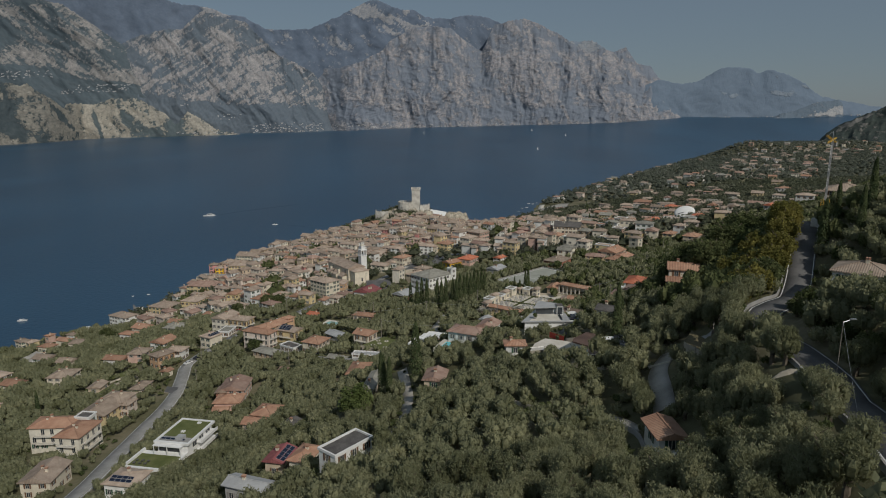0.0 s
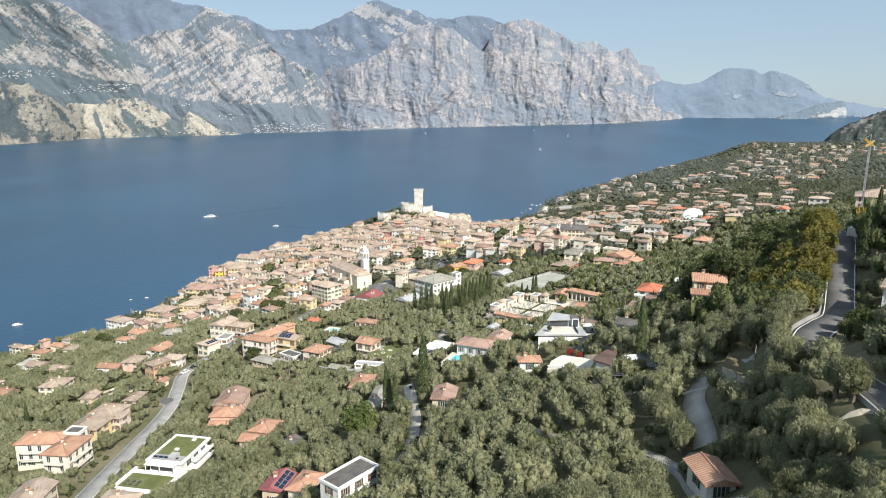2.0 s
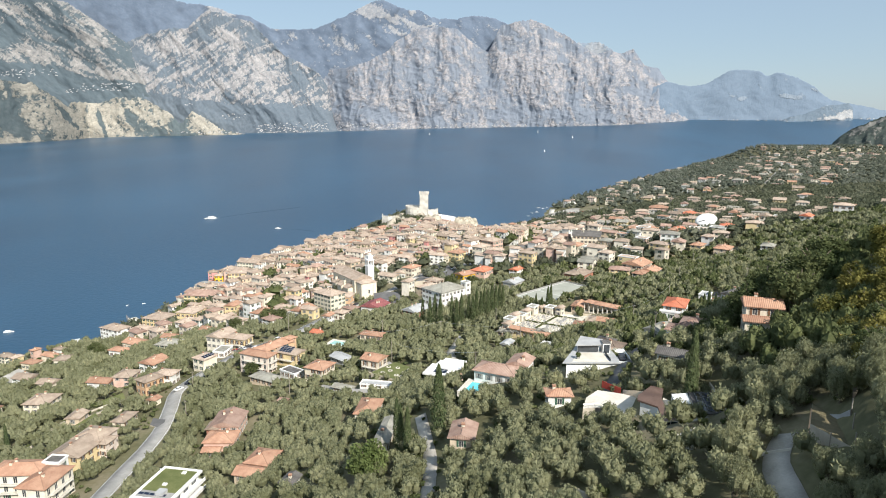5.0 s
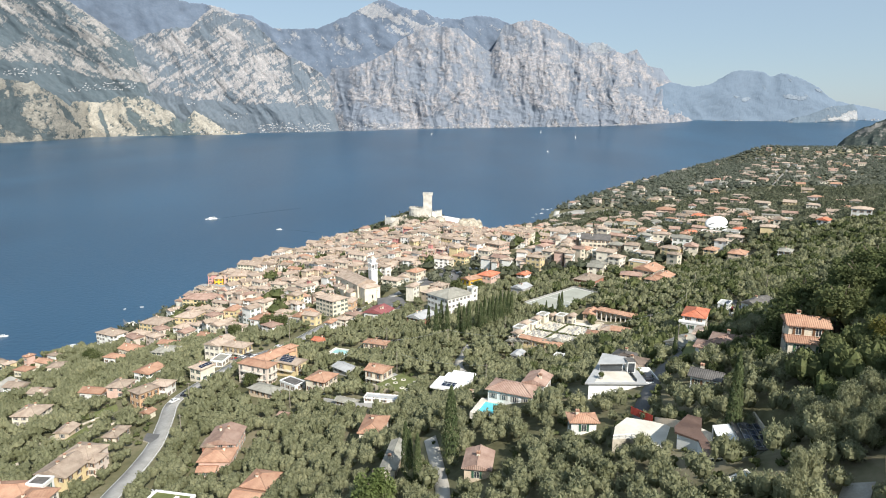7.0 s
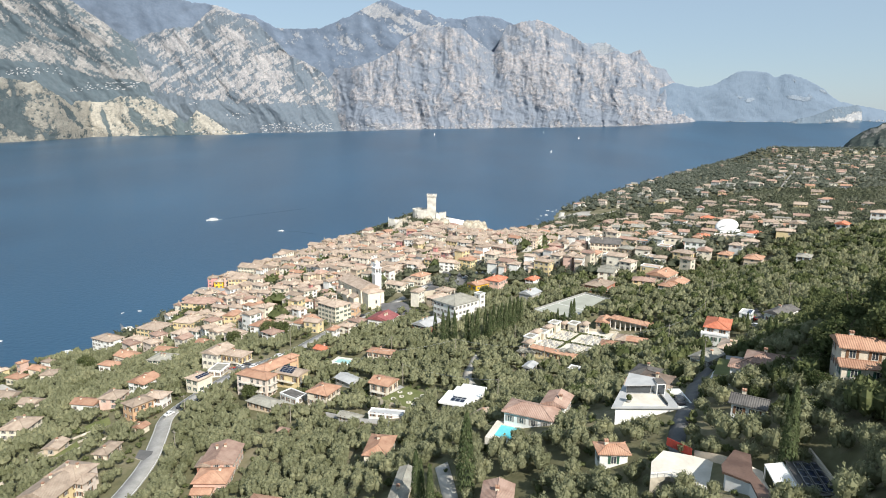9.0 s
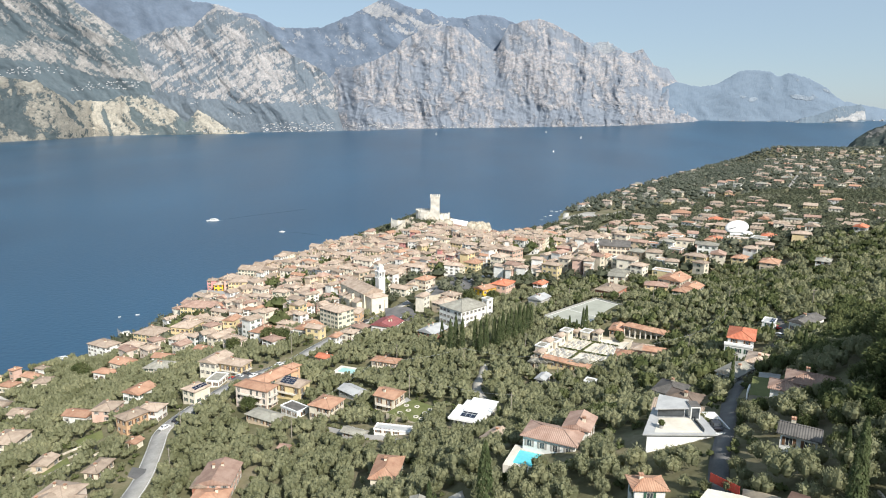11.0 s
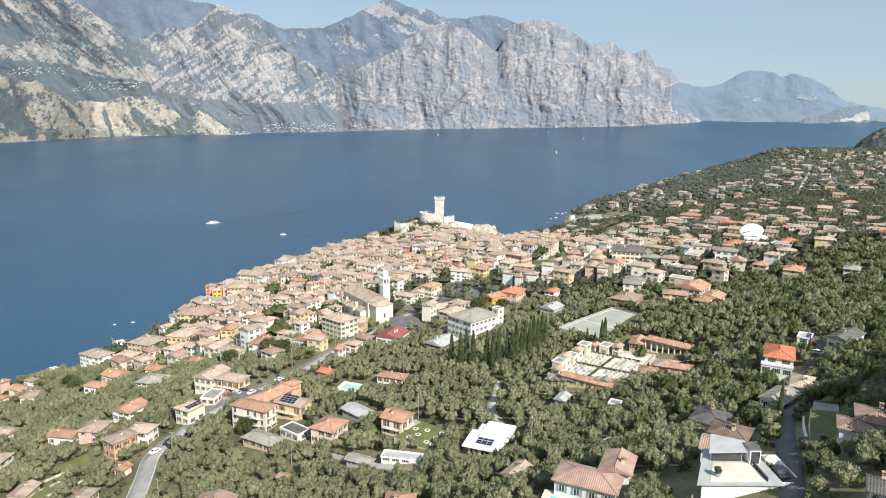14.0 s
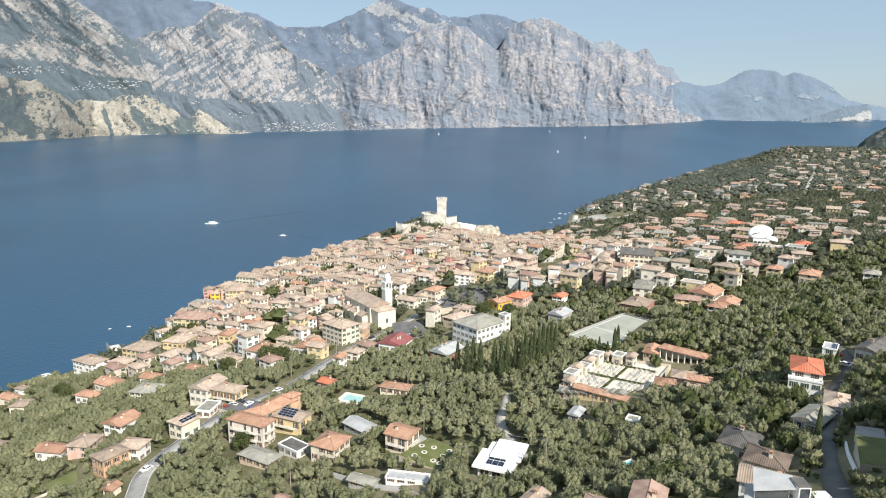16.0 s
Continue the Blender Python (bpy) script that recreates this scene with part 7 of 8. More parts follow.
for row in range(30):
    for colm_i in range(30):
        x, y = 100 + row * 15.5 + rng.uniform(-4, 4) - colm_i * 2, 460 + colm_i * 15.5 + rng.uniform(-4, 4)
        if inside(x, y, SUBURB) and clear(x, y, 6) and rng.random() < 0.60 and (x - 258) ** 2 + (y - 672) ** 2 > 500:
            FARH.append((x, y))
# garden houses between the cemetery and the curved hotel
QUARTER = [(66, 470), (80, 428), (122, 428), (160, 474), (196, 522), (222, 600), (232, 650), (190, 676), (140, 690), (120, 600), (118, 540), (85, 520)]
for row in range(14):
    for colm_i in range(22):
        x, y = 62 + row * 13.5 + rng.uniform(-3, 3), 424 + colm_i * 12.5 + rng.uniform(-3, 3)
        if inside(x, y, QUARTER) and clear(x, y, 5) and rng.random() < 0.7 and all((x - a) ** 2 + (y - b) ** 2 > 150 for a, b in FARH):
            FARH.append((x, y))
WILD = [(420, 1150), (540, 1290), (800, 1700), (880, 1980), (640, 1900), (480, 1600), (380, 1350)]      # wooded flank with no houses
tries = 0
while len(FARH) < 400 and tries < 9000:
    tries += 1
    y = 470 + 1500 * rng.random() ** 1.5
    sx = np.interp(y, [470, 760, 960, 1200, 1560, 1960, 2600], [60, 95, 125, 195, 400, 660, 1070])
    x = sx + 14 + (90 + 0.34 * y) * rng.random() ** 1.15
    if inside(x, y, WILD) or shore_distance(x, y) < 10 or x > 0.66 * y + 40 or inside(x, y, TOWN):
        continue
    if any((x - a) ** 2 + (y - b) ** 2 < (15 + 0.010 * y) ** 2 for a, b in FARH) or not clear(x, y, 7):
        continue
    FARH.append((x, y))
FARH.sort(key=lambda p: math.hypot(p[0] + 12, p[1] - 60))
for i_far, (x, y) in enumerate(FARH):
    big = 0.9 + 0.2 * (y > 700)
    args = (-33 + rng.uniform(-14, 14), rng.uniform(9, 16) * big, rng.uniform(8, 12) * big, rng.choice((4.8, 5.8, 6.5, 6.5, 7.5, 8.5, 9.5)), rng.choice(("hip", "hip", "gable", "gable", "flat")),
            rng.choice(("cream", "cream", "white", "white", "white", "pinkwhite", "tan", "yellow", "pink", "ivory")), rng.choice(("old", "old", "old", "tile", "brown", "brown", "brown", "brick", "grey")))
    if i_far < 70:
        house(x, y, *args, sides=2, group="villas on the far slope", chimney=False, every=4.0)
    else:
        mass_box(x, y, gz(x, y), *args)
    BUSY.append((x, y, 7))
crowd = thing("distant_houses", Matrix(), "crowded pale houses with aged tile roofs", "houses")
crowd["kind"] = "stuff"
for (kind, key), sh in MASS.items():
    ob = part(kind + "s", sh.mesh(kind, WALL[key] if kind == "wall" else ROOF[key] if kind == "roof" else GLASS), crowd)
    ob["kind"] = "stuff"
# houses with gardens between the village road and the old town
EDGE = [(-228, 425), (-205, 472), (-100, 482), (-62, 425), (-70, 398), (-110, 388), (-160, 402)]
BORDER = []
for k in range(900):
    x, y = rng.uniform(-230, -60), rng.uniform(385, 485)
    if len(BORDER) < 26 and inside(x, y, EDGE) and clear(x, y, 5.0) and all((x - a) ** 2 + (y - b) ** 2 > 200 for a, b in BORDER):
        BORDER.append((x, y))
        house(x, y, rng.uniform(-40, -10), rng.uniform(8, 12), rng.uniform(7.5, 10), rng.choice((3.2, 4.5, 6, 6.5)), rng.choice(("hip", "gable")), rng.choice(("cream", "white", "pinkwhite", "yellow", "ivory")), rng.choice(("tile", "old", "old", "brick")), sides=2, group="houses at the edge of the town", every=3.4)
# gardens and houses low on the left shore
for x, y, r, w, d, h, c in ((-292, 412, -30, 9, 7, 5, "cream"), (-262, 392, -15, 10, 8, 4, "cream"), (-236, 348, -12, 11, 9, 4.5, "white"), (-254, 362, -20, 9, 8, 4, "pink"), (-212, 330, -10, 9, 8, 4, "cream"),
                            (-240, 315, -18, 10, 9, 5, "white"), (-226, 268, -20, 11, 9, 6, "cream"), (-200, 250, -12, 10, 9, 6, "yellow"), (-180, 205, -20, 12, 10, 7, "cream"), (-165, 172, -20, 12, 11, 8, "yellow")):
    if clear(x, y, 4):
        house(x, y, r, w, d, h, rng.choice(("hip", "gable")), c, rng.choice(("tile", "old", "brown")), sides=2)

# ---- trees ----


def crown_cards(n, plumes, size, seed, thin=0.42, spread=0.25, rise=1.0, droop=0.0):
    """Leafy sprigs, as n narrow cards over a bunch of upright feathery plumes; a unit crown about 1 across and 1 high."""
    g = np.random.default_rng(seed)
    L = []
    for k in range(plumes):
        r = spread * math.sqrt((k + 0.35) / plumes)
        a = 2.4 * k + g.uniform(-0.4, 0.4)
        w = g.uniform(0.17, 0.22) * (6.0 / max(plumes, 4)) ** 0.28
        tall = g.uniform(0.26, 0.34) * rise
        L.append((r * math.cos(a), r * math.sin(a), 0.30 + tall * 0.8 + g.uniform(-0.05, 0.14) * (1 - 1.6 * r) + 0.08 - 1.7 * r * r, w, tall, 0.4 * r / spread, a))
    L = np.array(L)
    pick = g.choice(plumes, n, p=L[:, 3] * L[:, 4] / np.sum(L[:, 3] * L[:, 4]))
    d = g.normal(size=(n, 3))
    d[:, 2] += 0.35
    d /= np.linalg.norm(d, axis=1)[:, None]
    inner = (1.06 - 0.30 * g.random(n) ** 2)[:, None]
    W, T = L[pick, 3], L[pick, 4]
    c = L[pick, :3] + d * inner * np.stack([W, W, T], 1)
    # plumes lean outwards with height
    lean = (c[:, 2] - 0.45) * L[pick, 5] * 0.42
    c[:, 0] += np.cos(L[pick, 6]) * lean
    c[:, 1] += np.sin(L[pick, 6]) * lean
    way = np.stack([d[:, 0] * 0.75, d[:, 1] * 0.75, np.full(n, 0.85 - droop)], 1) + g.normal(size=(n, 3)) * 0.42
    way /= np.linalg.norm(way, axis=1)[:, None]
    nrm = d + np.array([0, 0, 0.3]) + g.normal(size=(n, 3)) * 0.32
    t2 = np.cross(nrm, way)
    t2 /= np.linalg.norm(t2, axis=1)[:, None] + 1e-9
    sz = size * g.uniform(0.55, 1.35, n)[:, None]
    el = g.uniform(0.7, 1.3, n)[:, None] * thin
    q = np.stack([c - way * sz * 0.8, c - t2 * sz * el, c + way * sz, c + t2 * sz * el], 1)
    # a lumpy body of foliage behind the outer sprigs, one lump to a plume
    ns, nr = (6, 4) if n > 100 else (5, 3)
    bodies = []
    for lx, ly, lz, w, tall, tip, a in (L if n > 20 else [(0, 0, 0.5, 0.42, 0.34, 0, 0)]):
        U, V = np.meshgrid(np.linspace(0, 2 * np.pi, ns + 1)[:-1], np.linspace(0.07, 0.93, nr) * np.pi, indexing="ij")
        reach = (0.66 if n > 1000 else 0.76 if n > 300 else 0.86 if n > 60 else 0.95) * (1 + g.uniform(-0.16, 0.16, U.shape))
        P = np.stack([np.cos(U) * np.sin(V) * w * reach, np.sin(U) * np.sin(V) * w * reach, np.cos(V) * tall * reach], -1) + np.array([lx, ly, lz])
        P[..., 0] += math.cos(a) * (P[..., 2] - 0.45) * tip * 0.42
        P[..., 1] += math.sin(a) * (P[..., 2] - 0.45) * tip * 0.42
        i, j = np.meshgrid(np.arange(ns), np.arange(nr - 1), indexing="ij")
        i2 = (i + 1) % ns
        bodies.append(np.stack([P[i, j], P[i, j + 1], P[i2, j + 1], P[i2, j]], 2).reshape(-1, 4, 3))
    return np.concatenate([q] + bodies).astype(np.float32)


def column_cards(n, size, seed, slim=0.10, power=0.8):
    """Cards over a slender flame shape, 1 high."""
    g = np.random.default_rng(seed)
    z = g.random(n) ** 0.9
    r = slim * np.clip(np.minimum(z * 7, 1) * (1 - z) ** power * 1.25, 0.06, 1) * (0.8 + 0.35 * g.random(n))
    a = g.uniform(0, 2 * np.pi, n)
    c = np.stack([r * np.cos(a), r * np.sin(a), z], 1)
    nrm = np.stack([np.cos(a), np.sin(a), 0.35 + 0 * a], 1) + g.normal(size=(n, 3)) * 0.35
    nrm /= np.linalg.norm(nrm, axis=1)[:, None]
    t2 = np.array([[0, 0, 1.0]]) - nrm * nrm[:, 2:3]
    t2 /= np.linalg.norm(t2, axis=1)[:, None]
    t1 = np.cross(nrm, t2)
    sz = size * g.uniform(0.6, 1.3, n)[:, None]
    return np.stack([c - t1 * sz * 0.55, c - t2 * sz, c + t1 * sz * 0.55, c + t2 * sz * 1.4], 1).astype(np.float32)


def cards_mesh(name, q, material):
    return big_mesh(name, q.reshape(-1, 3), np.arange(len(q) * 4).reshape(-1, 4), material)


def trunk_mesh(h, r, seed, limbs=4):
    g = random.Random(seed)
    s = Shape()
    p, rr = Vector((0, 0, -0.8)), r * 1.35
    for i in range(3):
        q = Vector((g.uniform(-0.2, 0.2) * h * 0.3, g.uniform(-0.2, 0.2) * h * 0.3, h * (i + 1) / 3 * 0.5))
        s.tube(p, q, rr, rr * 0.75, 6)
        p, rr = q, rr * 0.75
    for k in range(limbs):
        a = 2 * math.pi * k / limbs + g.uniform(-0.4, 0.4)
        e = p + Vector((math.cos(a) * h * 0.25, math.sin(a) * h * 0.25, h * 0.28))
        s.tube(p, e, rr * 0.6, rr * 0.2, 5)
    return s.mesh("trunk", BARK)


NEAR_Q = [crown_cards(3900, 18, 0.027, 40 + k, 0.34) for k in range(7)]
FINE_Q = [crown_cards(460, 9, 0.046, 70 + k, 0.42) for k in range(6)]
MID_Q = [crown_cards(200, 7, 0.060, 60 + k, 0.46) for k in range(7)]
LOW_Q = [crown_cards(54, 4, 0.092, 80 + k, 0.5) for k in range(6)]
FAR_Q = [crown_cards(20, 5, 0.14, 90 + k, 0.6) for k in range(6)]
near_crowns = [cards_mesh("crown", q, OLIVE) for q in NEAR_Q]
# broad-leaved crowns: rounder, with many small drooping leaves
BROAD_Q = [crown_cards(3200, 20, 0.030, 140 + k, 0.6, 0.36, 0.74, 0.5) for k in range(4)]
broad_crowns = [cards_mesh("crown", q, BROAD) for q in BROAD_Q]
gold_crowns = [cards_mesh("crown", q, GOLD) for q in BROAD_Q[:3]]
trunks = [trunk_mesh(1.0, 0.055, k) for k in range(4)]
BX = np.array([(b[0], b[1], b[2]) for b in BUSY])


def free_mask(X, Y, margin):
    ok = np.ones(len(X), bool)
    for k in range(0, len(X), 4000):
        x, y = X[k:k + 4000], Y[k:k + 4000]
        d2 = (x[:, None] - BX[None, :, 0]) ** 2 + (y[:, None] - BX[None, :, 1]) ** 2
        ok[k:k + 4000] = np.all(d2 > (BX[None, :, 2] + margin[k:k + 4000, None]) ** 2, axis=1)
    for P, hw in WAYS:
        for k in range(0, len(X), 4000):
            d2 = np.min((X[k:k + 4000, None] - P[None, :, 0]) ** 2 + (Y[k:k + 4000, None] - P[None, :, 1]) ** 2, axis=1)
            ok[k:k + 4000] &= d2 > (hw + 0.7 + 0.5 * margin[k:k + 4000]) ** 2
    return ok


def jittered(x0, x1, y0, y1, step, amount=0.34):
    X, Y = np.meshgrid(np.arange(x0, x1, step), np.arange(y0, y1, step), indexing="ij")
    X, Y = X.ravel() + nrg.uniform(-amount, amount, X.size) * step, Y.ravel() + nrg.uniform(-amount, amount, X.size) * step
    return X, Y


def in_view(X, Y, pad=16):
    """Keeps to the ground that is seen, with some to spare round it."""
    return (np.abs(X + 5) < 0.70 * (Y + 6) + pad) & (Y > 38)


DIST = lambda X, Y: np.hypot(X + 12, Y - 40)


def joined(name, X, Y, Z, S, templates, material, label, flat=0.9):
    out = []
    for k in range(len(templates)):
        sel = np.arange(len(X)) % len(templates) == k
        n = int(sel.sum())
        if not n:
            continue
        a = nrg.uniform(0, 2 * np.pi, n)
        c, sn = np.cos(a), np.sin(a)
        q = templates[k][None]
        x = q[..., 0] * c[:, None, None] - q[..., 1] * sn[:, None, None]
        y = q[..., 0] * sn[:, None, None] + q[..., 1] * c[:, None, None]
        sc = S[sel][:, None, None]
        out.append(np.stack([x * sc + X[sel][:, None, None], y * sc + Y[sel][:, None, None], q[..., 2] * sc * flat + Z[sel][:, None, None]], -1).reshape(-1, 4, 3))
    q = np.concatenate(out)
    return tagged(new(name, cards_mesh(name, q, material)), label, "trees", kind="stuff")


# the bush on the villa terrace
part("bush", cards_mesh("bush", crown_cards(700, 9, 0.05, 400, 0.5, 0.3, 0.8), BROAD), TERRACE_POT, at=Matrix.Translation((0, 0, 0.2)) @ Matrix.Diagonal((2.1, 2.1, 2.6, 1)))


# single trees that stand out


def tree(name, x, y, size, crown, label, category="tree", group="", tall=1.0, lift=0.0):
    ob = thing(name, pose(x, y, gz(x, y), 0, 0, rng.uniform(0, 360)), label, category, group)
    part("trunk", trunks[rng.randrange(4)], ob, at=Matrix.Diagonal((size, size, size * tall, 1)))
    part("crown", crown, ob, at=Matrix.Translation((0, 0, lift)) @ Matrix.Diagonal((size, size, size * tall, 1)))
    return ob


CYP = [cards_mesh("crown", column_cards(2400, 0.013, 200 + k, 0.066, 0.5), CYPRESS) for k in range(3)]
CYPW = cards_mesh("crown", column_cards(1500, 0.017, 210, 0.092, 0.55), CYPRESS)
cyp = [(-11.2, 174.5, 20), (-20.5, 171.0, 15), (-18.5, 167.5, 14.5), (-21.8, 176.5, 15), (40.5, 148.5, 18), (89.0, 148, 15), (93.5, 141.5, 14), (98, 158, 14), (101, 150, 15), (-172.1, 242.7, 13),
       (41.2, 352.1, 12), (44.7, 354.8, 17), (46.6, 357.0, 17.5), (38.6, 356.0, 13), (-22.1, 356.3, 12), (-18.1, 350.5, 13), (-15.5, 353.6, 13.5), (-12.5, 350, 13), (-6.5, 349.9, 12.5), (-4, 347, 12), (-1.5, 347.8, 13),
       (2.5, 350.3, 12), (4.5, 348, 12), (6.6, 352.7, 13), (9, 353, 12), (11.0, 357.8, 12.5), (13, 357, 12), (15.4, 362.1, 13), (17.6, 363, 12), (20.2, 369.2, 12), (22, 369, 11), (75.8, 226.7, 12), (79, 229, 10),
       (124.5, 352.9, 11), (131.2, 353.8, 13), (105, 300, 9), (146, 398, 10), (96, 262, 9), (60, 232, 10), (44, 157, 9), (6, 132, 6), (-2, 262, 7), (62, 268, 8)]
for i, (x, y, h) in enumerate(cyp):
    ob = thing("cypress", pose(x, y, gz(x, y) - 0.3, 0, 0, rng.uniform(0, 360)), "tall dark green column-shaped cypress", "tree", "cypresses")
    row = 340 < y < 375 and x < 30
    part("crown", CYPW if row or i % 5 == 0 else CYP[i % 3], ob, at=Matrix.Diagonal((h * (1.2 if row else 1), h * (1.2 if row else 1), h * (1.45 if row else 0.95), 1)))
    part("trunk", trunks[i % 4], ob, at=Matrix.Diagonal((2.5, 2.5, 2.5, 1)))
for x, y in ((140, 700), (150, 745), (165, 720), (205, 905), (215, 960), (130, 655), (185, 820), (210, 600), (240, 640), (30, 620), (300, 900)):
    ob = thing("cypress", pose(x, y, gz(x, y) - 0.3), "dark cypress among the houses of the far slope", "tree", "cypresses")
    part("crown", CYPW, ob, at=Matrix.Diagonal((15, 15, 15, 1)))
tree("pine_tree", -27.5, 163.0, 11.5, cards_mesh("crown", BROAD_Q[3], PINE), "broad bright green round-headed pine")
for x, y, sz in ((-222, 398, 9), (-232, 408, 10), (-205, 500, 11), (-214, 514, 12), (-207, 520, 10), (-98, 300, 8), (-93, 305, 9), (-136, 392, 10), (-118, 400, 12), (-110, 396, 11), (8, 446, 10), (-6, 452, 11), (30, 478, 10), (44, 480, 9)):
    tree("tree", x, y, sz, broad_crowns[rng.randrange(3)], "dense dark green garden tree", group="garden trees")
for x, y, sz in ((62, 108, 6), (66, 112, 7), (60, 101, 6), (64, 100, 7), (70, 108, 6.5), (58.5, 94, 6), (63, 92, 7), (57, 86, 6), (61, 84, 7), (56, 79, 6), (68, 100, 7), (74, 112, 6), (92, 135, 8), (88, 138, 7), (96, 146, 8), (94, 128, 8), (70, 116, 5)):
    tree("tree", x, y, sz * 0.8, broad_crowns[rng.randrange(3)], "dark green tree on the bank above the road", group="roadside trees")
for x, y, sz in ((57.5, 122.5, 6), (61, 126.5, 7.5), (65.5, 131.5, 8.5), (70, 137, 9), (75, 143, 9), (79, 149, 9), (72, 146, 9.5), (66, 138.5, 8), (60, 131, 7), (84, 157, 9), (78, 158, 9.5), (69, 151, 9), (88, 164, 9), (53.5, 115.5, 4.5), (92, 171, 9), (83, 166, 8)):
    tree("tree", x, y, sz, (gold_crowns + broad_crowns[:1])[rng.randrange(4)], "yellowing broad-leaved tree below the mountain road", group="yellowing roadside trees")
for x, y, sz in ((72, 172, 13), (80, 178, 14), (66, 180, 12), (88, 186, 14), (76, 192, 13), (95, 200, 13), (84, 206, 13), (100, 214, 12), (110, 226, 12), (118, 238, 12), (92, 225, 11), (104, 240, 11), (130, 255, 12)):
    tree("tree", x, y, sz, broad_crowns[rng.randrange(3)], "large dark green woodland tree", group="woodland trees")
for x, y, sz in ((-118, 842, 9), (-112, 850, 11), (-96, 846, 9), (-128, 828, 8), (-66, 822, 6), (-58, 820, 6), (-28, 820, 7), (36, 850, 9), (120, 862, 10), (128, 880, 12), (112, 872, 10)):
    tree("pine_tree", x, y, sz, broad_crowns[rng.randrange(3)], "dark green umbrella pine near the castle", group="pines by the shore", lift=0)

for x, y, sz in ((46, 122, 6), (49.5, 124.5, 6.5), (52.5, 121, 6), (50, 117, 5.5), (54, 126.5, 7), (47, 127.5, 6.5), (43, 125, 5.5), (56.5, 119.5, 6), (53, 113.5, 5.5), (50.5, 110, 5.5), (45.5, 132, 6), (50, 131, 7), (54, 133, 7), (47, 137, 6), (58, 128, 6)):
    tree("olive_tree", x, y, sz * 0.95, near_crowns[rng.randrange(7)], "grey-green olive tree with a rounded loose crown", group="olive trees of the grove")
    BX = np.vstack([BX, [x, y, 1.5]])

for x, y, sz in ((50, 182, 5), (54, 178, 5.5), (58, 184, 6), (48.5, 176, 4.5), (61, 178, 6), (55, 187, 5), (65, 187, 6), (52, 172, 5), (47, 163, 5), (56, 168, 6), (50, 160, 5.5)):
    tree("tree", x, y, sz, broad_crowns[rng.randrange(3)], "dense dark green garden tree", group="garden trees")
for x, y, sz in ((39.8, 101.6, 5.6), (43.0, 98.9, 6), (37.3, 96.7, 5), (35.6, 89.5, 5.2), (43.6, 94.5, 6), (39.7, 85.9, 7), (36.5, 85.0, 5.5), (30.9, 96.7, 5.6), (30.8, 107.0, 7), (33.4, 114.6, 7), (36.9, 119.3, 6.5),
                 (41.2, 92.2, 5.5), (42.7, 87.9, 6.5), (40.4, 97.0, 5), (46.6, 101.4, 5.5), (46.2, 96.6, 5.5), (41.0, 81.8, 6), (31.8, 101.5, 5), (48.5, 105.0, 5), (51, 115, 5.5)):
    tree("olive_tree", x, y, sz * 0.95, near_crowns[rng.randrange(7)], "grey-green olive tree with a rounded loose crown", group="olive trees of the grove")
    BX = np.vstack([BX, [x, y, 1.5]])
# olive groves
X, Y = jittered(-330, 330, 36, 470, 4.3)
S = nrg.uniform(4.2, 6.6, X.size) * (1 + 0.06 * smooth(175, 125, Y))
keep = in_view(X, Y) & (shore_distance(X, Y) > 5) & free_mask(X, Y, S * 0.26) & (fbm(X / 38, Y / 38, 3) > 0.1)
keep &= np.array([not inside(a, b, GAP) or r < 0.3 for a, b, r in zip(X, Y, nrg.random(X.size))])
X, Y, S = X[keep], Y[keep], S[keep]
# darker-leaved trees fill the hill's shaded ground, standing in for its shadow
WOOD = [(50, 128), (62, 128), (84, 162), (110, 200), (150, 300), (150, 335), (105, 270), (85, 215), (66, 180), (52, 150)]
woods = np.array([inside(a, b, WOOD) for a, b in zip(X, Y)])
joined("woodland", X[woods], Y[woods], ground(X[woods], Y[woods]), S[woods] * 1.25, MID_Q, BROAD, "dense woodland below the road, dark-leaved in place of the hill's shade")
X, Y, S = X[~woods], Y[~woods], S[~woods]
# closer set between the hut and the road
XB, YB = jittered(31, 62, 50, 138, 4.4)
SB = nrg.uniform(4.2, 6.4, XB.size)
keep = free_mask(XB, YB, SB * 0 - 0.2)
keep &= np.min((XB[:, None] - X) ** 2 + (YB[:, None] - Y) ** 2, axis=1) > 4.5
X, Y, S = np.r_[X, XB[keep]], np.r_[Y, YB[keep]], np.r_[S, SB[keep]]
d = DIST(X, Y)
order = np.argsort(d - 28 * smooth(5, 40, X))
X, Y, S, d = X[order], Y[order], S[order], d[order]
Z = ground(X, Y)
near_n = 250
# smaller trees fill the gardens up to the walls
XG, YG = jittered(-330, 330, 50, 340, 3.7)
SG = nrg.uniform(2.6, 4.8, XG.size)
keep = in_view(XG, YG) & (shore_distance(XG, YG) > 5) & free_mask(XG, YG, SG * 0.5 - 2.3)
XG, YG, SG = XG[keep], YG[keep], SG[keep]
near_tree = np.concatenate([np.min((XG[k:k + 500, None] - X) ** 2 + (YG[k:k + 500, None] - Y) ** 2, axis=1) for k in range(0, len(XG), 500)])
keep = near_tree > 9.5
XG, YG, SG = XG[keep], YG[keep], SG[keep]
close = DIST(XG, YG) < 175
joined("garden_trees", XG[close], YG[close], ground(XG[close], YG[close]) - 0.3, SG[close], FINE_Q, OLIVE, "young olives and fruit trees in the nearer gardens")
XG, YG, SG = XG[~close], YG[~close], SG[~close]
joined("garden_trees", XG, YG, ground(XG, YG) - 0.3, SG, LOW_Q[:4], OLIVE, "young olives and fruit trees in the gardens")
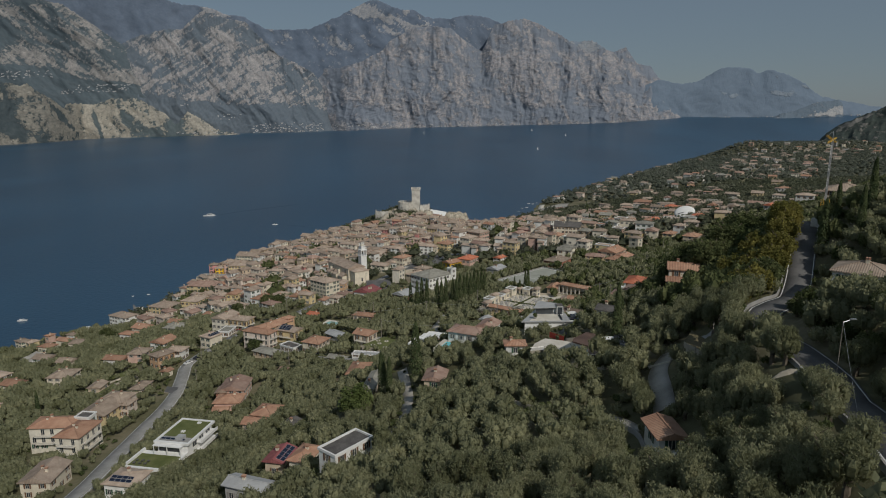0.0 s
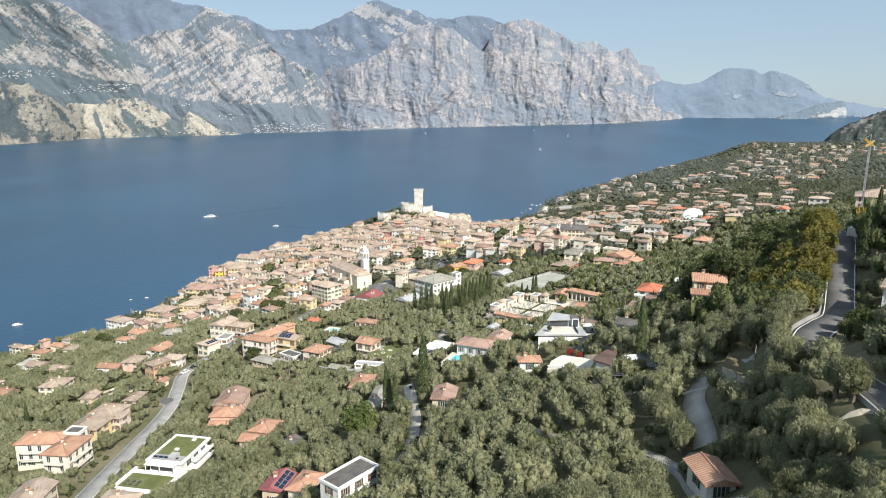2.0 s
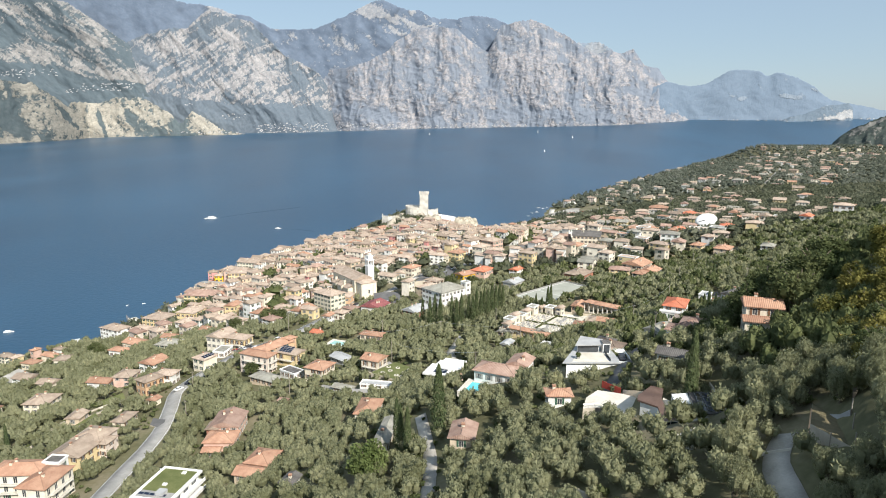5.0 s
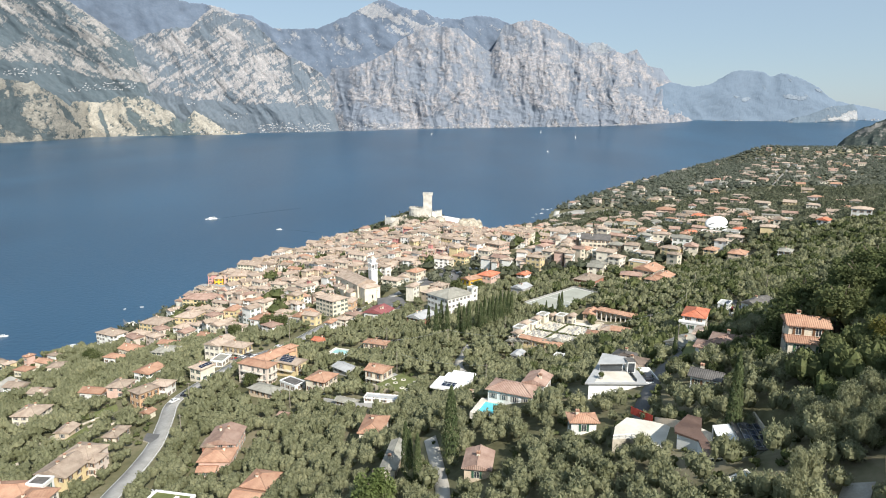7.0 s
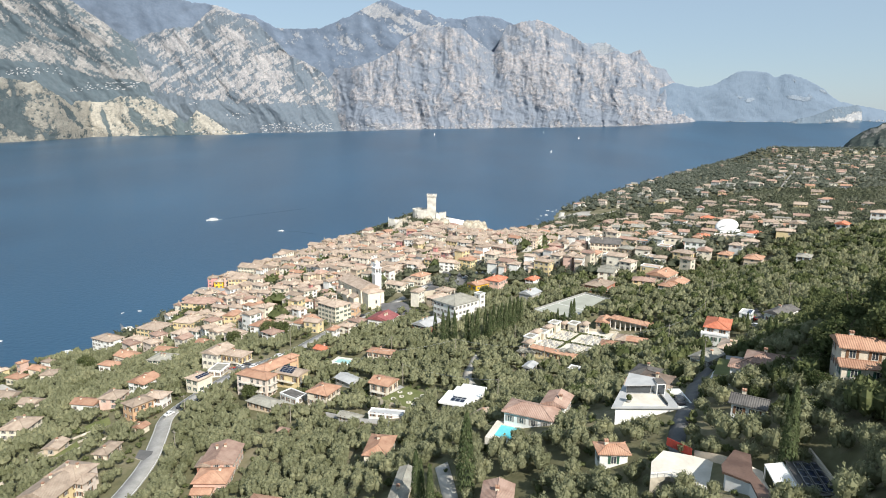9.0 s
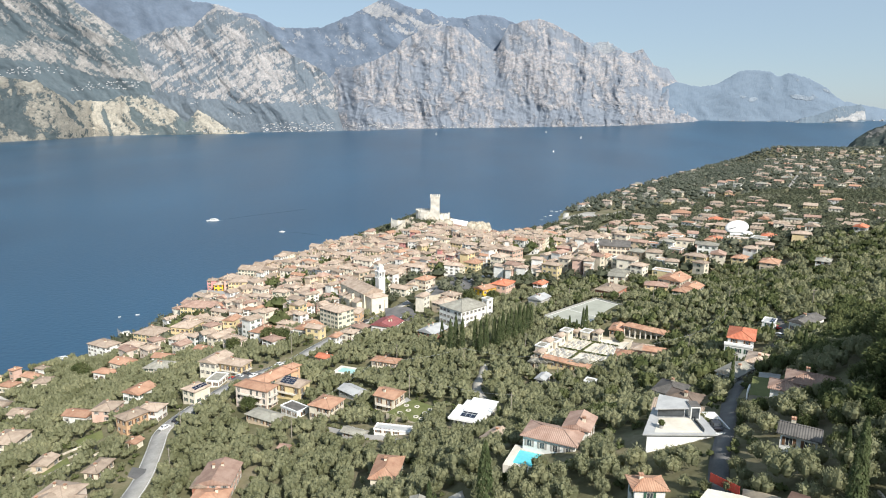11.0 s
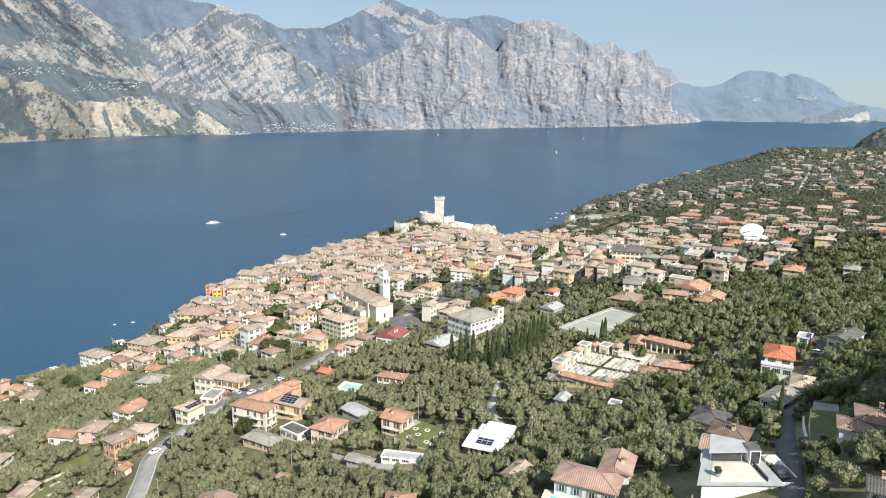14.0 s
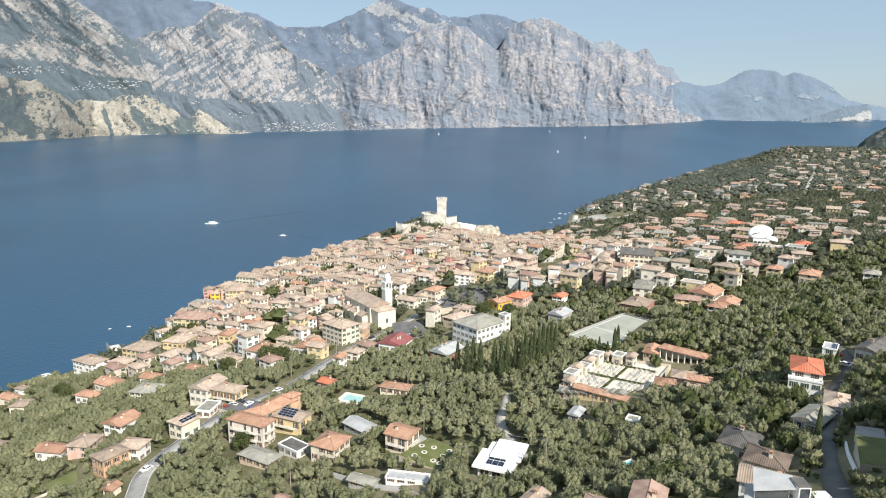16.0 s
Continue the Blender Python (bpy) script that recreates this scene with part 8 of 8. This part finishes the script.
for x, y, z, sz in zip(X[:near_n], Y[:near_n], Z[:near_n], S[:near_n]):
    ob = thing("olive_tree", pose(x, y, z, 0, 0, rng.uniform(0, 360)), "grey-green olive tree with a rounded loose crown", "tree", "olive trees of the grove")
    part("trunk", trunks[rng.randrange(4)], ob, at=Matrix.Diagonal((sz, sz, sz, 1)))
    part("crown", near_crowns[rng.randrange(7)], ob, at=Matrix.Diagonal((sz, sz, sz * rng.uniform(0.8, 1.02), 1)))
m1 = (np.arange(len(X)) >= near_n) & (d < 240)
m2 = d >= 240
dark = (nrg.random(len(X)) < 0.30 * np.clip((X - 10) / 60, 0, 1)) & (np.arange(len(X)) >= near_n) & (d > 150)
for sel, q in ((m1 & dark, MID_Q), (m2 & dark, LOW_Q)):
    joined("evergreen_trees", X[sel], Y[sel], Z[sel], S[sel] * nrg.uniform(0.9, 1.35, int(sel.sum())), q, BROAD, "dark evergreen trees scattered through the olive groves")
m1, m2 = m1 & ~dark, m2 & ~dark
mid = m1 & (d < 160)
m1 = m1 & ~mid
joined("olive_grove", X[mid], Y[mid], Z[mid], S[mid], FINE_Q, OLIVE, "grove of grey-green olive trees round the nearer houses")
joined("olive_grove", X[m1], Y[m1], Z[m1], S[m1] * 1.02, MID_Q, OLIVE, "grove of grey-green olive trees on the slope")
joined("olive_grove", X[m2], Y[m2], Z[m2], S[m2] * 1.06, LOW_Q, OLIVE, "grove of grey-green olive trees further down the slope")
X, Y = jittered(-330, 800, 470, 1000, 6.0)
S = nrg.uniform(6.0, 11.5, X.size)
keep = in_view(X, Y) & (shore_distance(X, Y) > 6) & free_mask(X, Y, S * 0.1 - 1.0)
keep &= np.array([not (inside(a, b, TOWN) or inside(a, b, GAP)) or r < (0.42 if b < 530 else 0.2) for a, b, r in zip(X, Y, nrg.random(X.size))])
X, Y, S = X[keep], Y[keep], S[keep]
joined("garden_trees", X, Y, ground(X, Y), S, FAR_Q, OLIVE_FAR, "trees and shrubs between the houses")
X, Y = np.array([(x + k * 3.2 - 1.6, y + k * 2.0) for x, y in COURTS for k in (0, 1)]).T
joined("garden_trees", X, Y, ground(X, Y), nrg.uniform(8.5, 13.5, X.size), FAR_Q, BROAD, "dark green trees in the courtyards of the old town", 1.0)
X, Y = jittered(120, 2700, 1000, 3300, 14.5)
S = nrg.uniform(8.0, 15.0, X.size)
keep = in_view(X, Y) & (shore_distance(X, Y) > 8) & free_mask(X, Y, S * 0.1)
X, Y, S = X[keep], Y[keep], S[keep]
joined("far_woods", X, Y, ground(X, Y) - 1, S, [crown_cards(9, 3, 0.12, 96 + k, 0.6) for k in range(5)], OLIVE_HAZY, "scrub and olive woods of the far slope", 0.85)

# shrubs in the gardens, close round the houses
X, Y = jittered(-330, 330, 50, 470, 3.4, 0.5)
S = nrg.uniform(1.4, 3.4, X.size)
keep = in_view(X, Y) & (shore_distance(X, Y) > 5) & free_mask(X, Y, S * 0.5 - 1.9) & ~free_mask(X, Y, S * 0 + 1.5) & (nrg.random(X.size) < 0.85)
X, Y, S = X[keep], Y[keep], S[keep]
joined("shrubs", X, Y, ground(X, Y) - 0.3, S, [crown_cards(44, 4, 0.10, 300 + k, 0.5, 0.3, 0.8) for k in range(4)], BROAD, "green garden shrubs and hedges round the houses")
hx, hy = [], []
for fu, fv0, fv1 in ((0.5, 0.1, 0.85), (0.12, 0.1, 0.85), (0.9, 0.1, 0.85)):
    for k in range(34):
        p = co + cu * fu + cv * (fv0 + (fv1 - fv0) * k / 33)
        hx.append(p[0]), hy.append(p[1])
for fv in (0.47,):
    for k in range(34):
        p = co + cu * (0.12 + 0.78 * k / 33) + cv * fv
        hx.append(p[0]), hy.append(p[1])
hx, hy = np.array(hx), np.array(hy)
joined("hedge", hx, hy, hx * 0 + cz - 0.25, hx * 0 + 1.5, [crown_cards(34, 4, 0.10, 320 + k, 0.5, 0.3, 0.8) for k in range(3)], BROAD, "clipped dark green hedges between the graves")
# the grove goes on up the slope behind
X, Y = jittered(-95, 75, -45, 40, 5.2)
S = nrg.uniform(4.8, 7.4, X.size)
keep = free_mask(X, Y, S * 0.26)
X, Y, S = X[keep], Y[keep], S[keep]
joined("olive_grove", X, Y, ground(X, Y), S, LOW_Q, OLIVE, "grove of grey-green olive trees high on the slope")

# ---- boats ----


def wake(x0, y0, x1, y1, w, az=None):
    """The churned strip of water behind a moving boat."""
    n = 24
    v = []
    g = random.Random(3)
    L = math.hypot(x1 - x0, y1 - y0)
    nx, ny = -(y1 - y0) / L, (x1 - x0) / L
    for i in range(n):
        t = i / (n - 1)
        k = w * (0.3 + 0.7 * t) * g.uniform(0.8, 1.2) * (1 - 0.6 * t)
        cx, cy = x0 + (x1 - x0) * t + nx * math.sin(t * 5) * 3, y0 + (y1 - y0) * t + ny * math.sin(t * 5) * 3
        v += [(cx + nx * k, cy + ny * k, 0.05), (cx - nx * k, cy - ny * k, 0.05)]
    return big_mesh("wake", v, [(2 * i, 2 * i + 1, 2 * i + 3, 2 * i + 2) for i in range(n - 1)], WAKE)


HULL = surface("boat_hull", (0.72, 0.72, 0.70), (0.82, 0.82, 0.80), 3, 0.4, 0.4)


def boat(x, y, rot, L, label, cabin=True, sail=False, z=0.0):
    ob = thing("sailing_boat" if sail else "boat", pose(x, y, z, 0, 0, rot), label, "boat", "boats on the lake")
    w = L * 0.13
    s = Shape()
    rim = [(-L / 2, -w), (L * 0.2, -w), (L / 2, 0), (L * 0.2, w), (-L / 2, w)]
    keel = [(-L / 2 * 0.94, -w * 0.6), (L * 0.16, -w * 0.6), (L * 0.42, 0), (L * 0.16, w * 0.6), (-L / 2 * 0.94, w * 0.6)]
    h = 0.07 * L + 0.3
    s.face([(a, b, h) for a, b in rim])
    for i in range(5):
        j = (i + 1) % 5
        s.face([(*keel[i], -0.3), (*keel[j], -0.3), (*rim[j], h), (*rim[i], h)])
    part("hull", s.mesh("hull", HULL), ob)
    if cabin:
        s = Shape()
        s.box(-L * 0.32, -w * 0.75, h, L * 0.16, w * 0.75, h + 0.09 * L)
        s.box(-L * 0.34, -w * 0.8, h + 0.09 * L, L * 0.18, w * 0.8, h + 0.1 * L)
        part("cabin", s.mesh("cabin", HULL), ob)
        s = Shape()
        s.box(-L * 0.3, -w * 0.77, h + 0.035 * L, L * 0.14, w * 0.77, h + 0.07 * L)
        part("cabin_window", s.mesh("cabin_window", GLASS), ob)
    if sail:
        s = Shape()
        s.tube((0, 0, h), (0, 0, L * 1.3), 0.1, 0.05)
        part("mast", s.mesh("mast", ALU), ob)
        s = Shape()
        s.face([(0.1, 0.05, h + 1), (-L * 0.42, 0.6, h + 1.1), (0.1, 0.05, L * 1.25)])
        s.face([(0.1, -0.05, L * 1.25), (-L * 0.42, 0.5, h + 1.1), (0.1, -0.05, h + 1)])
        part("sail", s.mesh("sail", WHITE), ob)
    return ob


WAKE = surface("wake_water", (0.016, 0.036, 0.062), (0.05, 0.09, 0.13), 9, 2.0, 0.5)
FOAM = surface("foam", (0.45, 0.48, 0.50), (0.7, 0.72, 0.73), 2, 0.5, 0.8)
ferry = boat(-377, 1003, 215, 18, "white passenger ferry under way on the lake")
part("wake", wake(-366, 1012, -270, 1140, 3.0), ferry, at=ferry.matrix_basis.inverted())
small = boat(-250, 918, 190, 8, "small white motor boat leaving a wake")
part("wake", wake(-244, 917, -190, 900, 1.6), small, at=small.matrix_basis.inverted())
for bt, L in ((ferry, 18), (small, 8)):
    s = Shape()
    s.face([(L * 0.5, 0, 0.06), (-L * 0.3, L * 0.22, 0.06), (-L * 0.9, 0, 0.06), (-L * 0.3, -L * 0.22, 0.06)])
    part("bow_wave", s.mesh("bow_wave", FOAM), bt)
for x, y, r, L in ((-269, 452, 40, 8), (-266, 545, 10, 3), (-277, 539, 60, 2.5), (-330, 470, 20, 7)):
    boat(x, y, r, L, "small white moored motor boat", cabin=L > 6)
for i, (x, y) in enumerate(((131, 1115), (148, 1155), (157, 1162), (187, 1200), (120, 1080), (110, 1040), (140, 1130))):
    boat(x + 12, y + 6 * i - 18, 30 * i, 5.5, "small white boat moored off the beach", cabin=i % 2 == 0)
for x, y, L in ((419, 2860, 10), (-120, 4000, 12), (700, 3700, 12), (560, 4100, 12)):
    dd, aa = math.hypot(x - EYE[0], y - EYE[1]), math.degrees(math.atan2(x - EYE[0], y - EYE[1]))
    boat(x, y, 30, L, "white sailing boat far out on the lake", cabin=False, sail=True, z=float(lake_height(aa, dd)))
for i in range(9):
    boat(-214 + i * 3.4 + rng.uniform(-1, 1), 563 - i * 0.9, 80 + rng.uniform(-8, 8), 7, "small boat moored at the harbour quay", cabin=i % 2 == 0)
pier = thing("pier", pose(-246, 492, 0, 0, 0, 40), "white lakeside landing stage with posts", "pier")
s = Shape()
s.box(-3, -14, -3, 3, 14, 1.3)
part("deck", s.mesh("deck", PALE), pier)
s = Shape()
s.tube((0, 0, -3), (0, 0, 5), 0.2, 0.18, 6)
post = s.mesh("post", WOODPOLE)
for i in range(8):
    part("post", post, pier, at=pose(-4.5, -12 + i * 3.4, 0))

# ---- poles, lines and the crane ----
s = Shape()
s.tube((0, 0, -1), (0, 0, 10), 0.16, 0.1, 7)
POLE = s.mesh("shaft", WOODPOLE)
s = Shape()
s.box(-0.9, -0.06, 9.3, 0.9, 0.06, 9.45)
ARM = s.mesh("crossarm", WOODPOLE)
POLES = [(-74.1, 273.1), (-43.0, 347.0), (-98.6, 370.5), (-49.9, 326.3), (62.1, 235.7), (16.1, 340.1), (139.2, 334.2), (2, 258), (24, 300), (-12, 330), (-34, 300), (-110, 255), (-119.5, 286), (-112, 320),
         (74, 300), (100, 330), (52, 430), (20, 402), (-84, 405), (-60, 452), (90, 395), (150, 430), (120, 372)]
for x, y in POLES:
    ob = thing("utility_pole", pose(x, y, gz(x, y), 0, 0, rng.uniform(0, 180)), "slender grey timber utility pole", "pole", "utility poles")
    part("shaft", POLE, ob)
    part("crossarm", ARM, ob)


def cable(a, b, sag, r=0.03):
    """One sagging line, as a single long tube."""
    n, sides = 14, 4
    v, f = [], []
    for i in range(n + 1):
        t = i / n
        x, y, z = a[0] + (b[0] - a[0]) * t, a[1] + (b[1] - a[1]) * t, a[2] + (b[2] - a[2]) * t - sag * 4 * t * (1 - t)
        L = math.hypot(b[0] - a[0], b[1] - a[1])
        nx, ny = -(b[1] - a[1]) / L, (b[0] - a[0]) / L
        v += [(x + nx * r, y + ny * r, z), (x, y, z + r), (x - nx * r, y - ny * r, z), (x, y, z - r)]
        if i:
            k = 4 * i
            f += [(k - 4 + j, k - 4 + (j + 1) % 4, k + (j + 1) % 4, k + j) for j in range(sides)]
    return tagged(new("cable", big_mesh("cable", v, f, ALU)), "thin sagging overhead power line", "cable", "overhead lines")


for a, b in (((-49.9, 326.3), (-43, 347)), ((-49.9, 326.3), (-12, 330)), ((-74.1, 273.1), (-49.9, 326.3)), ((-12, 330), (24, 300)), ((24, 300), (74, 300)), ((74, 300), (100, 330)), ((-34, 300), (2, 258))):
    cable((*a, gz(*a) + 9.4), (*b, gz(*b) + 9.4), 1.6, 0.035)
lamp = thing("street_lamp", pose(47.8, 73.5, gz(47.8, 73.5)), "slim steel street lamp beside the mountain road", "street lamp")
s = Shape()
s.tube((0, 0, -1), (0, 0, 8.5), 0.06, 0.035, 7)
part("pole", s.mesh("pole", WOODPOLE), lamp)
s = Shape()
s.tube((0, 0, 8.4), (1.1, 0, 8.8), 0.05, 0.04, 6)
s.box(0.9, -0.15, 8.75, 1.6, 0.15, 8.87)
part("head", s.mesh("head", ALU), lamp)
cable((47.8, 73.5, gz(47.8, 73.5) + 8.4), (40.0, 52.0, gz(40, 52) - 8), 0.8, 0.018)

cr = thing("tower_crane", pose(103, 172, gz(103, 172), 0, 0, 35), "yellow lattice tower crane on a building site", "crane")


def lattice(s, a, b, w, bays, chord=0.06, brace=0.03):
    a, b = Vector(a), Vector(b)
    d = (b - a).normalized()
    u = d.cross(Vector((0, 1, 0.01))).normalized() * w / 2
    v = d.cross(u).normalized() * w / 2
    corner = [u + v, u - v, -u - v, -u + v]
    for k in range(4):
        s.tube(a + corner[k], b + corner[k], chord, chord, 4)
    for i in range(bays):
        p, q = a + (b - a) * i / bays, a + (b - a) * (i + 1) / bays
        for k in range(4):
            s.tube(p + corner[k], q + corner[(k + 1) % 4], brace, brace, 4)
            s.tube(p + corner[k], p + corner[(k + 1) % 4], brace, brace, 4)


s = Shape()
lattice(s, (0, 0, 0), (0, 0, 7.5), 1.5, 5)
part("mast_base", s.mesh("mast_base", STEEL_Y), cr)
s = Shape()
lattice(s, (0, 0, 7.5), (0, 0, 24.0), 0.34, 30, 0.065, 0.025)
part("mast", s.mesh("mast", ALU), cr)
s = Shape()
lattice(s, (2.3, 0, 22.9), (-3.6, 0, 25.0), 0.38, 9, 0.04, 0.02)
lattice(s, (1.9, 0, 24.3), (-2.6, 0, 23.0), 0.34, 8, 0.04, 0.02)
part("jib", s.mesh("jib", STEEL_Y), cr)
s = Shape()
s.tube((0, 0, 24), (0, 0, 26), 0.1, 0.08, 5), s.tube((0, 0, 26), (-3.4, 0, 25.0), 0.03, 0.03, 4), s.tube((0, 0, 26), (2.2, 0, 22.9), 0.03, 0.03, 4)
part("tie", s.mesh("tie", ALU), cr)
s = Shape()
s.box(1.5, -0.35, 22.0, 2.3, 0.35, 23.0)
part("counterweight", s.mesh("counterweight", CONCRETE), cr)
shed = thing("site_container", pose(99, 166.5, gz(99, 166.5), 0, 0, 35), "white and green site container beside the crane", "container")
s = Shape()
s.box(-2.6, -1.2, -1, 2.6, 1.2, 2.6)
part("body", s.mesh("body", WHITE), shed)
s = Shape()
s.box(-0.5, -1.24, 0, 0.5, -1.2, 2.1)
part("door", s.mesh("door", SHUT[1]), shed)

# ---- cars ----


def car_parts(paint):
    s = Shape()
    prof = [(-2.1, 0.35), (-2.15, 0.75), (-1.9, 0.95), (-1.2, 1.0), (-0.75, 1.45), (0.9, 1.48), (1.6, 1.02), (2.1, 0.9), (2.15, 0.4)]
    for sg in (-0.85, 0.85):
        pts = [(x, sg * (0.86 if z > 1.1 else 1.0), z) for x, z in prof]
        s.face(pts if sg > 0 else pts[::-1])
    for (x0, z0), (x1, z1) in zip(prof, prof[1:] + prof[:1]):
        k0, k1 = 0.85 * (0.86 if z0 > 1.1 else 1), 0.85 * (0.86 if z1 > 1.1 else 1)
        s.face([(x0, -k0, z0), (x1, -k1, z1), (x1, k1, z1), (x0, k0, z0)])
    body = s.mesh("body", paint)
    s = Shape()
    s.face([(-1.15, -0.72, 1.06), (-1.15, 0.72, 1.06), (-0.8, 0.66, 1.42), (-0.8, -0.66, 1.42)])
    s.face([(1.55, 0.72, 1.08), (1.55, -0.72, 1.08), (0.98, -0.66, 1.46), (0.98, 0.66, 1.46)])
    for sg in (-1, 1):
        s.face([(-0.95, sg * 0.86, 1.06), (1.35, sg * 0.86, 1.06), (0.85, sg * 0.76, 1.4), (-0.65, sg * 0.76, 1.4)])
    glass = s.mesh("glass", GLASS)
    return body, glass


s = Shape()
s.tube((0, -0.11, 0), (0, 0.11, 0), 0.32, 0.32, 12)
WHEEL = s.mesh("wheel", RUBBER)
s = Shape()
s.tube((0, -0.125, 0), (0, 0.125, 0), 0.19, 0.19, 10)
RIM = s.mesh("rim", ALU)
CARM = [car_parts(p) for p in CARS]
CWORD = ["white", "black", "silver grey", "dark red", "blue"]


def car(x, y, rot, k, z=None, on="asphalt"):
    z = gz(x, y) + 0.25 if z is None else z
    ob = thing("car", pose(x, y, z, 0, 0, rot), "%s compact car parked on %s" % (CWORD[k], on), "car", "parked cars")
    part("body", CARM[k][0], ob)
    part("glass", CARM[k][1], ob)
    for a in (-1.35, 1.35):
        for b in (-0.78, 0.78):
            w = part("wheel", WHEEL, ob, at=pose(a, b, 0.32))
            part("rim", RIM, w)


for i, (x, y, r) in enumerate(((-128.0, 290.5, 62), (-119.4, 300.6, 62), (-113.6, 313.0, 62), (-117, 336, -30), (-114.6, 338.6, -30), (-112.4, 341, -30), (-108, 338, 60), (-105.5, 333, 60), (-106, 329, 60), (-104.2, 195, 60), (-103, 191, 60), (-104.5, 216, 40), (-126, 297, 70),
                               (-100, 352, 50), (-52, 430, 20), (-48, 433, 20), (-44, 436, 20), (-54, 440, 20), (-50, 443, 20), (-46, 446, 20), (-56, 449, 20), (-52, 452, 20), (-60, 450, 60), (-70, 437, 60), (-35, 497, 55),
                               (-26, 482, 30), (-20, 486, 30), (-14, 490, 30), (-22, 494, 30), (-16, 498, 30), (-10, 502, 30), (-18, 506, 30), (-24, 512, 30), (-4, 508, 30), (-12, 516, 30), (111, 305, -60), (116, 318, -50),
                               (104, 290, 40), (30, 436, 50), (36, 441, 50), (24, 447, 20))):
    car(x, y, r + rng.uniform(-4, 4), (0, 2, 1, 0, 2, 4, 0, 1, 2, 0, 3)[i * 7 % 11])

car(38.0, 189.6, 84, 1, z=92.84, on="a white terrace")
for i in range(16):
    car(186 + 5.2 * (i % 8) - 9 * (i // 8), 1066 - 6.6 * (i % 8) - 12 * (i // 8), 40, (0, 0, 2, 0, 3, 0, 2, 1)[(i * 3) % 8], on="pale gravel")

# ---- villages on the far shore ----
VILLAGE = Shape()
VROOF = Shape()
g = random.Random(21)
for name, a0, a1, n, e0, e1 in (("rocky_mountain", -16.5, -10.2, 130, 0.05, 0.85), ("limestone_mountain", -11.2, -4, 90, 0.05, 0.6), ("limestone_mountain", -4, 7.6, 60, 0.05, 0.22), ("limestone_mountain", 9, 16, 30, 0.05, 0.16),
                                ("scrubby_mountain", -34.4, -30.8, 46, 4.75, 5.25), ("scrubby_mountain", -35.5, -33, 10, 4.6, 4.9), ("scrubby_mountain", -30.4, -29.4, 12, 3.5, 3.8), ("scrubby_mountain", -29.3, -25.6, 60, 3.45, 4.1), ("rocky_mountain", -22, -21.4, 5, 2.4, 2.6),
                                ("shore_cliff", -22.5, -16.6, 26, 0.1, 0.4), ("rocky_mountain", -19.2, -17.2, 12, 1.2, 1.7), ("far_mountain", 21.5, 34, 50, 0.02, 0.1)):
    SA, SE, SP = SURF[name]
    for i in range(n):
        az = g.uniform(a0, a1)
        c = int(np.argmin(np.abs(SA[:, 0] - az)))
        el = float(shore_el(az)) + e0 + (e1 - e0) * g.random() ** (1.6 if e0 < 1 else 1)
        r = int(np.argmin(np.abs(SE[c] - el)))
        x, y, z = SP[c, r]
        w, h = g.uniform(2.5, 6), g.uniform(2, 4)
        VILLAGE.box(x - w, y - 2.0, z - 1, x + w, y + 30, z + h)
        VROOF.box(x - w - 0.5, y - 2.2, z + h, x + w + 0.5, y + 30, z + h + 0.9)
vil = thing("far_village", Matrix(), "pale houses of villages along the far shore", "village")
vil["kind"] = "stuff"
# grey haze is worked into the wall and roof colours themselves
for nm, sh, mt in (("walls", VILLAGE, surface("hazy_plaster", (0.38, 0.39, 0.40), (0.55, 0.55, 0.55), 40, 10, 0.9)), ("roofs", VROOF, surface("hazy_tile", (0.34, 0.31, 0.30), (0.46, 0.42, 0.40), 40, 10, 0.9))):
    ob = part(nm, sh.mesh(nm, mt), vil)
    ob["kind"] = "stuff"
